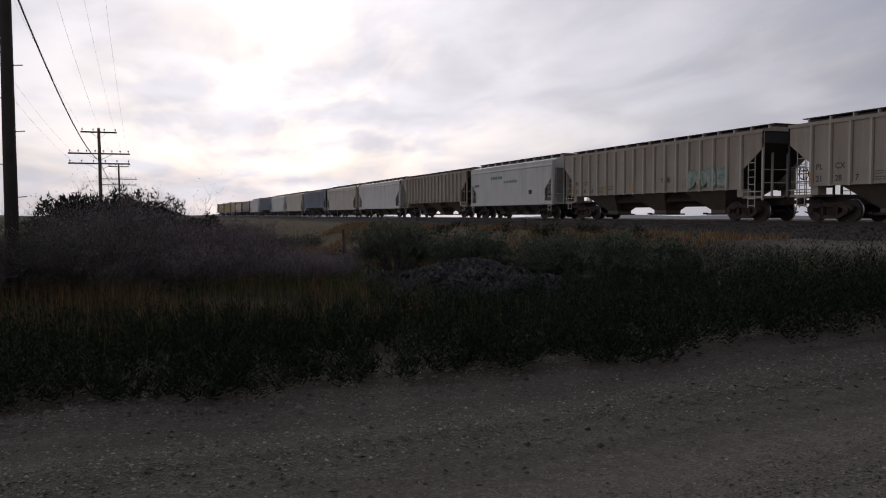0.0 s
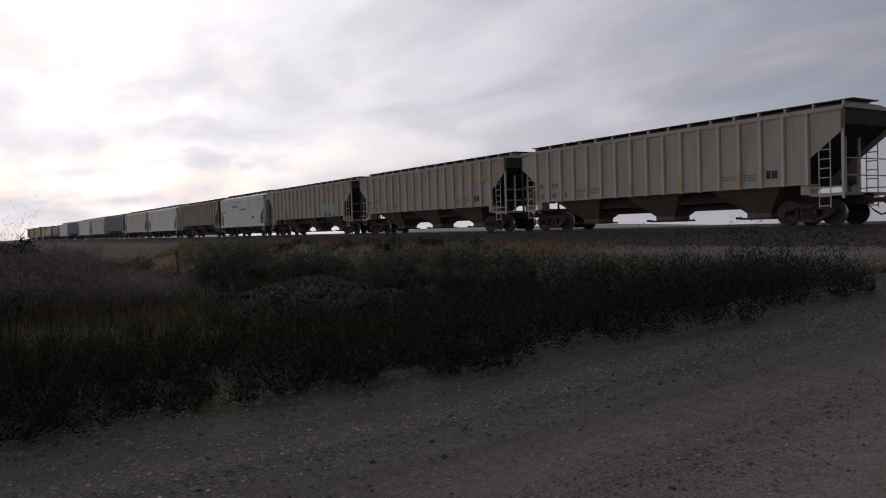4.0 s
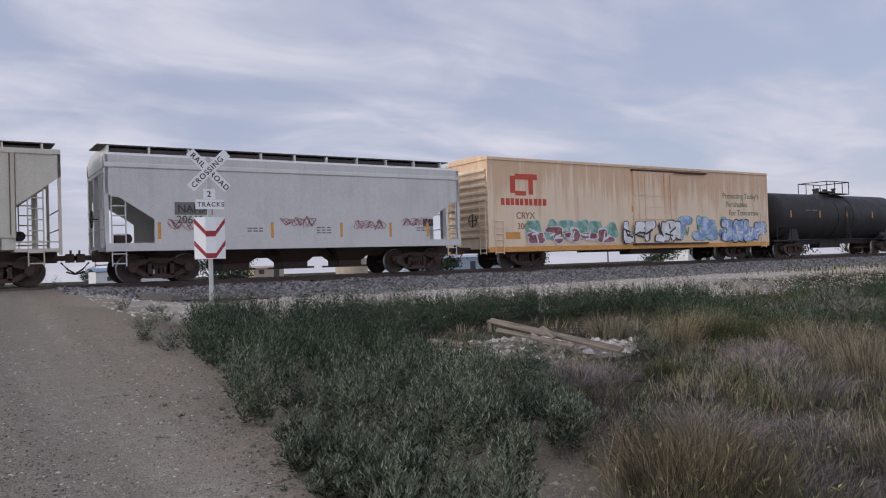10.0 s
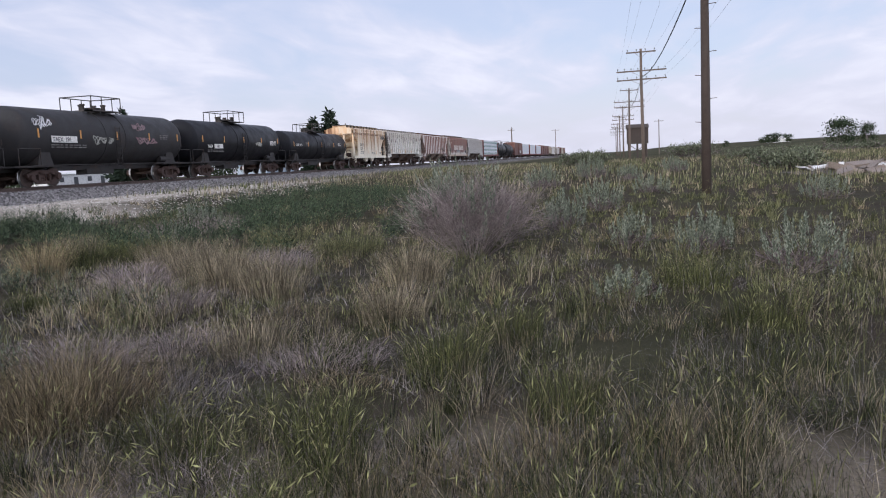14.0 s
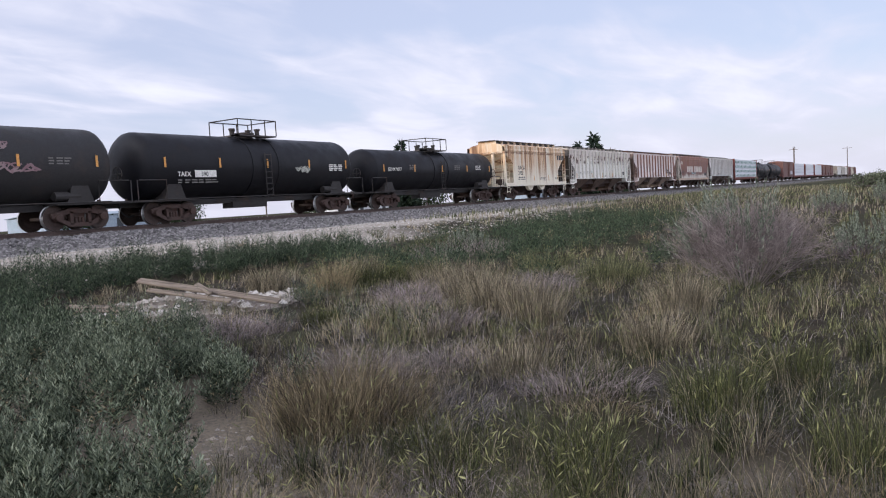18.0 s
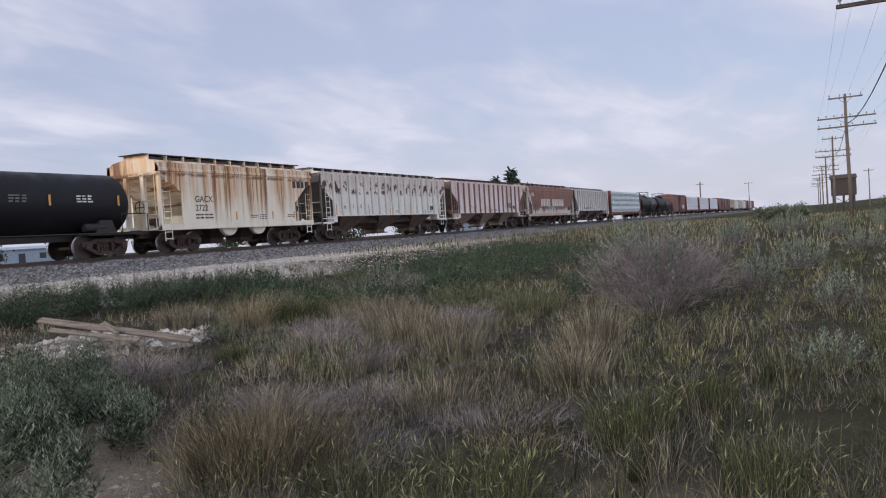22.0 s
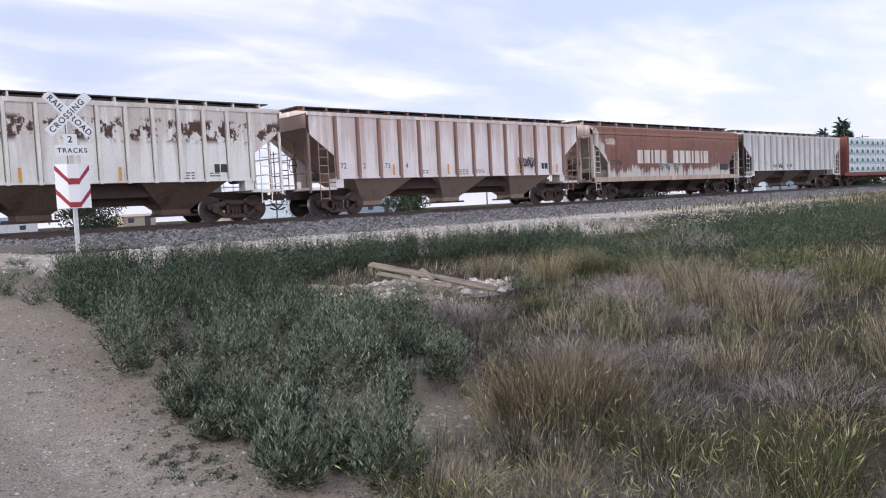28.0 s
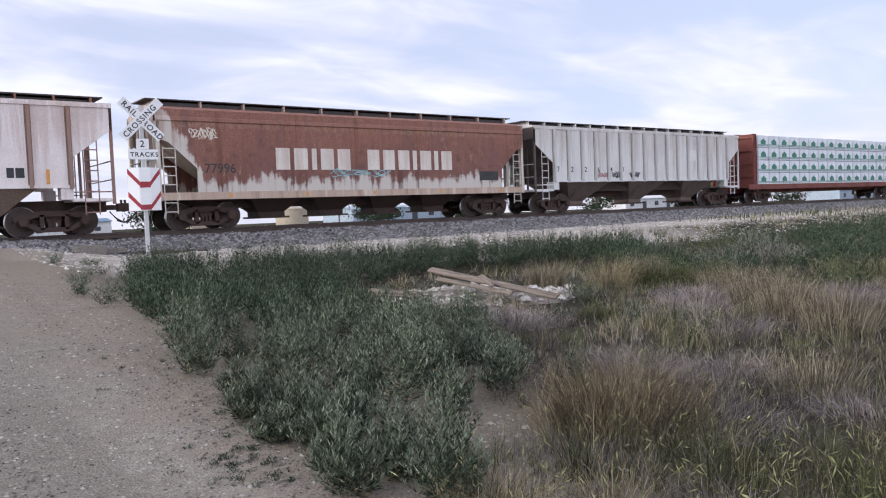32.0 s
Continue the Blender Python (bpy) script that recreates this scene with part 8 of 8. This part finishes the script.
# ---- raised wooden shed ----
M_SHED = worn("old_grey_boards", (0.05, 0.038, 0.032), 0.9, scale=4, bump=0.4)
SHX, SHY = 142.0, -4.9
sz = float(height(SHX, SHY))
shed = empty("raised_tank_house", "weathered wooden box on tall timber legs", "shed", pose(SHX, SHY, sz))
board = part("wall_board", boxes((-1.7, -1.66, -0.14, 0.14, 2.5, 5.3)), M_SHED, shed)
board.location.y = -1.7
for k in range(1, 13):
    again(board, shed, pose(0, -1.7 + 0.285 * k, 0.02 * (k % 3)))
part("box_frame", boxes((-1.65, 1.7, -1.75, 1.75, 2.5, 5.2)), M_SHED, shed)
part("roof", prism([(-1.9, 5.2), (0, 5.8), (1.9, 5.2), (1.9, 5.32), (0, 5.95), (-1.9, 5.32)], -1.95, 1.95), M_SHED, shed)
leg = part("leg", boxes((-0.12, 0.12, -0.12, 0.12, 0, 2.5)), M_SHED, shed)
leg.matrix_basis = pose(-1.5, -1.5, 0)
for dx, dy in ((-1.5, 0), (-1.5, 1.5), (1.5, -1.5), (1.5, 0), (1.5, 1.5)):
    again(leg, shed, pose(dx, dy, 0))
part("brace", tubes(0.06, [(-1.55, -1.5, 0.3), (-1.55, 1.5, 2.4)], [(-1.55, 1.5, 0.3), (-1.55, -1.5, 2.4)], n=4), M_SHED, shed)

# ---- scrap heap on the right-hand slope ----
M_SCRAPW, M_SCRAPD = worn("white_scrap_sheet", (0.6, 0.6, 0.6), 0.6), worn("grey_brown_scrap", (0.22, 0.18, 0.15), 0.85)
SCRAP = heap_height(42.6, -12.6, 4.6, 3.4, 0.28)
ob = grid_mesh("scrap_mound", np.linspace(37.5, 47, 20), np.linspace(-16.2, -9, 20), lambda x, y: SCRAP(x, y) - 0.03, worn("scrap_mound_dirt", (0.07, 0.058, 0.048), 0.95, bump=0.5))
tagged(ob, "low mound of dark debris under scrap", "debris")
rng = random.Random(12)
for k in range(60):
    x, y = 42 + rng.uniform(-3.5, 4), -12.7 + rng.uniform(-3.4, 2.5)
    w, d, h = rng.uniform(0.4, 1.9), rng.uniform(0.12, 0.7), rng.uniform(0.04, 0.3)
    bm = boxes((-w / 2, w / 2, -d / 2, d / 2, 0, h))
    for v in bm.verts:
        v.co += Vector((rng.uniform(-0.12, 0.12), rng.uniform(-0.12, 0.12), rng.uniform(-0.03, 0.1)))
    ob = part("scrap_piece", bm, M_SCRAPW if rng.random() < 0.25 else M_SCRAPD)
    ob.matrix_basis = pose(x, y, float(SCRAP(np.float64(x), np.float64(y))) - 0.08, rng.uniform(-20, 20), rng.uniform(-20, 20), rng.uniform(0, 180))
    tagged(ob, "discarded sheet or board in a scrap heap", "scrap", "scrap heap")

# ---- trees and far buildings ----
M_SPRUCE = leaf_mat("dark_spruce_needles", (0.018, 0.03, 0.02), (0.045, 0.065, 0.04))
M_CROWN = leaf_mat("dark_tree_leaves", (0.025, 0.04, 0.02), (0.065, 0.085, 0.04))


def spruce(x, y, h, w, seed):
    rng = np.random.default_rng(seed)
    z = float(height(x, y))
    t = empty("spruce_tree", "tall dark spruce tree behind the track", "tree", pose(x, y, z))
    part("trunk", tube(bmesh.new(), [(0, 0, 0), (0, 0, h * 0.97)], 0.035 * h, 8, 0.01), M_BRUSH, t)
    P, D = [], []
    for s in np.linspace(0.1, 0.99, 26):
        k = 9 if s < 0.8 else 6
        for b in rng.uniform(0, 6.283, k):
            L = w * 0.5 * (1 - s) ** 0.75 * rng.uniform(0.55, 1.2) + 0.15
            n = max(5, int(14 * L))
            for q in rng.uniform(0.1, 1, n):
                P.append([math.cos(b) * L * q, math.sin(b) * L * q, h * s - 0.22 * L * q + 0.25 * L * q * q])
                D.append([math.cos(b), math.sin(b), rng.uniform(-0.5, 0.4)])
    P, D = np.array(P), np.array(D) + rng.normal(0, 0.45, (len(D), 3))
    P += rng.normal(0, 0.1, P.shape)
    V, F = leaf_cloud(P, D, rng.uniform(0.45, 0.95, len(P)), 0.26 * np.ones(len(P)), rng)
    ob = fast_mesh("crown", V, F, M_SPRUCE, "", "x", "x")
    for key in ("label", "category", "kind"):
        if key in ob:
            del ob[key]
    ob.parent = t


def tree(x, y, h, w, seed, lab="round dark leafy tree in the distance"):
    rng = np.random.default_rng(seed)
    z = float(height(x, y))
    t = empty("leafy_tree", lab, "tree", pose(x, y, z))
    bm = tube(bmesh.new(), [(0, 0, 0), (0, 0, h * 0.5)], 0.035 * h, 7, 0.02 * h)
    for a in rng.uniform(0, 6.283, 6):
        tube(bm, [(0, 0, h * 0.3), (math.cos(a) * w * 0.3, math.sin(a) * w * 0.3, h * 0.75)], 0.015 * h, 5, 0.004 * h)
    part("trunk", bm, M_BRUSH, t)
    c = rng.normal(0, 1, (22, 3))
    c /= np.linalg.norm(c, axis=1)[:, None]
    c = c * [w * 0.34, w * 0.34, h * 0.36] + [0, 0, h * 0.52]
    P = np.repeat(c, 110, 0) + rng.normal(0, 1, (2420, 3)) * [w * 0.11, w * 0.11, h * 0.075]
    V, F = leaf_cloud(P, rng.normal(0, 1, P.shape), rng.uniform(0.03, 0.06, len(P)) * (h + w) * 0.6, 0.03 * (h + w) * 0.6 * np.ones(len(P)), rng)
    ob = fast_mesh("crown", V, F, M_CROWN, "", "x", "x")
    for key in ("label", "category", "kind"):
        if key in ob:
            del ob[key]
    ob.parent = t


spruce(100, 37.1, 8.4, 5.2, 1)
spruce(97, 38.2, 7.4, 3.0, 2)
spruce(80, 55, 8.6, 3.2, 3)
spruce(77, 52.5, 7.2, 2.6, 4)
for k, (x, y, h, w) in enumerate(((124, -33.5, 4.9, 4.8), (125, -37.3, 3.9, 2.6), (430, -79, 4, 6), (436, -83, 5, 7), (440, -87, 5.5, 7), (434, -91, 4.5, 6), (430, -60, 3.6, 4), (-6, 190, 3.4, 4), (24, 400, 5, 5), (20, 410, 4.5, 5), (46, 300, 6, 7), (70, 85, 4.5, 7), (50, 78, 4, 6), (92, 80, 5, 7), (36, 110, 5, 7), (180, 60, 6, 14), (200, 75, 7, 16), (140, 90, 6, 12), (60, 72, 4, 5), (28, 90, 4.5, 6), (112, 60, 3.5, 5), (16, 330, 7, 9))):
    tree(x, y, h, w, 100 + k)
M_WALLW, M_WALLB, M_ROOFB = worn("pale_wall", (0.6, 0.6, 0.58), 0.8), worn("blue_grey_cladding", (0.32, 0.38, 0.43), 0.7), worn("blue_roof", (0.14, 0.22, 0.3), 0.6)
M_BEIGE, M_DKWIN = worn("beige_tank_paint", (0.4, 0.33, 0.24), 0.7), worn("dark_opening", (0.04, 0.045, 0.05), 0.4)


def building(x, y, w, d, h, wall, roof, label, doors=3, pitch=1.0):
    b = empty("warehouse", label, "building", pose(x, y, float(height(x, y)) - 0.2), "buildings beyond the track")
    part("wall", boxes((0, w, 0, d, 0, h)), wall, b)
    part("roof", along_x([(-0.4, h - 0.05), (d / 2, h + pitch), (d + 0.4, h - 0.05), (d + 0.4, h + 0.12), (d / 2, h + pitch + 0.2), (-0.4, h + 0.12)], -0.4, w + 0.4), roof, b)
    for k in range(doors):
        xx = w * (k + 0.5) / doors
        part("door" if k % 2 else "window", boxes((xx - 0.9, xx + 0.9, -0.05, 0.02, 0.2 if k % 2 else 1.2, 2.6)), M_DKWIN, b)


building(43, 270, 26, 14, 4.2, M_WALLW, M_ROOFB, "low white building with a blue roof")
building(104, 173, 34, 16, 3.6, M_WALLB, M_WALLB, "long blue-grey metal warehouse", 6, 0.6)
building(187, 151, 30, 14, 3.4, M_WALLW, M_WALLW, "long low pale warehouse", 5, 0.5)
building(11, 430, 12, 9, 3.2, M_WALLW, M_ROOFB, "distant pale building beyond the fields", 4)
building(83, 234, 10, 8, 3.0, M_BEIGE, M_BEIGE, "small tan building beyond the track", 2, 0.6)
building(270, 126, 30, 12, 3.6, M_WALLB, M_ROOFB, "distant blue-grey building beyond the track", 4, 0.8)
ob = empty("storage_tank", "squat beige storage tank beyond the track", "tank", pose(56, 112, float(height(56, 112)) - 0.1))
part("tank_wall", turned(bmesh.new(), "z", (0, 0, 0), [(0, 2.6), (3.1, 2.6)], 32), M_BEIGE, ob)
part("tank_roof", turned(bmesh.new(), "z", (0, 0, 3.1), [(0, 2.7), (0.1, 2.7), (0.6, 0.2)], 32), M_BEIGE, ob)
for k, (x, y) in enumerate(((480, -96), (490, -104))):
    building(x, y, 9, 5, 2.4, M_WALLW, M_WALLW, "small far farm building on the hill", 2)


# stake and fence posts on the railway bank
def stake(x, y, h, lean):
    ob = part("fence_post", tube(bmesh.new(), [(0, 0, 0), (0, 0, h)], 0.05, 6, 0.045), M_POLE)
    ob.matrix_basis = pose(x, y, float(rough_height(x, y)) - 0.1, 0, lean, 0)
    tagged(ob, "thin leaning wooden fence post in the grass", "fence post", "old fence posts")


stake(-27.5, 6.8, 1.7, -9)
stake(-25.5, 10.5, 1.6, -14)
stake(-46, 14, 1.4, 6)
# far hills
M_HILL = worn("hazy_hills", (0.2, 0.21, 0.22), 1.0)
for k, (cx, cy, w, h) in enumerate(((-2600, -900, 1500, 40), (-2600, 2000, 1100, 24), (-3300, 600, 900, 22))):
    xs = np.linspace(cx - w, cx + w, 40)
    ys = np.linspace(cy - 500, cy + 500, 12)
    f = lambda X, Y: height(X, Y) - 4 + h * np.clip(1 - ((X - cx) / w) ** 2, 0, 1) * np.clip(1 - ((Y - cy) / 500) ** 2, 0, 1) * (0.75 + 0.25 * np.sin(X * 0.006 + k))
    tagged(grid_mesh("far_hill", xs, ys, f, M_HILL), "low hazy hills on the horizon", "hill", kind="structure")


def travelled(t):
    """Metres that the train has gone since the start."""
    return 6.5747 * t - 2.5264 * (t / 10) ** 2 + 1.1863 * (t / 10) ** 3 - 0.1409 * (t / 10) ** 4


def motions():
    times = [2 * k for k in range(17)]
    for ob, a in cars:
        walk(ob, [(t, pose(a - travelled(t), TRACK_Y, RAIL_Z)) for t in times])
    for ob in spinning:
        at = ob.matrix_basis.translation.copy()
        rows = []
        for k in range(321):
            t = k / 10
            rows.append((t, Matrix.Translation(at) @ pose(0, 0, 0, 0, -math.degrees(travelled(t) / 0.457) % 360, 0)))
        walk(ob, rows)


motions()
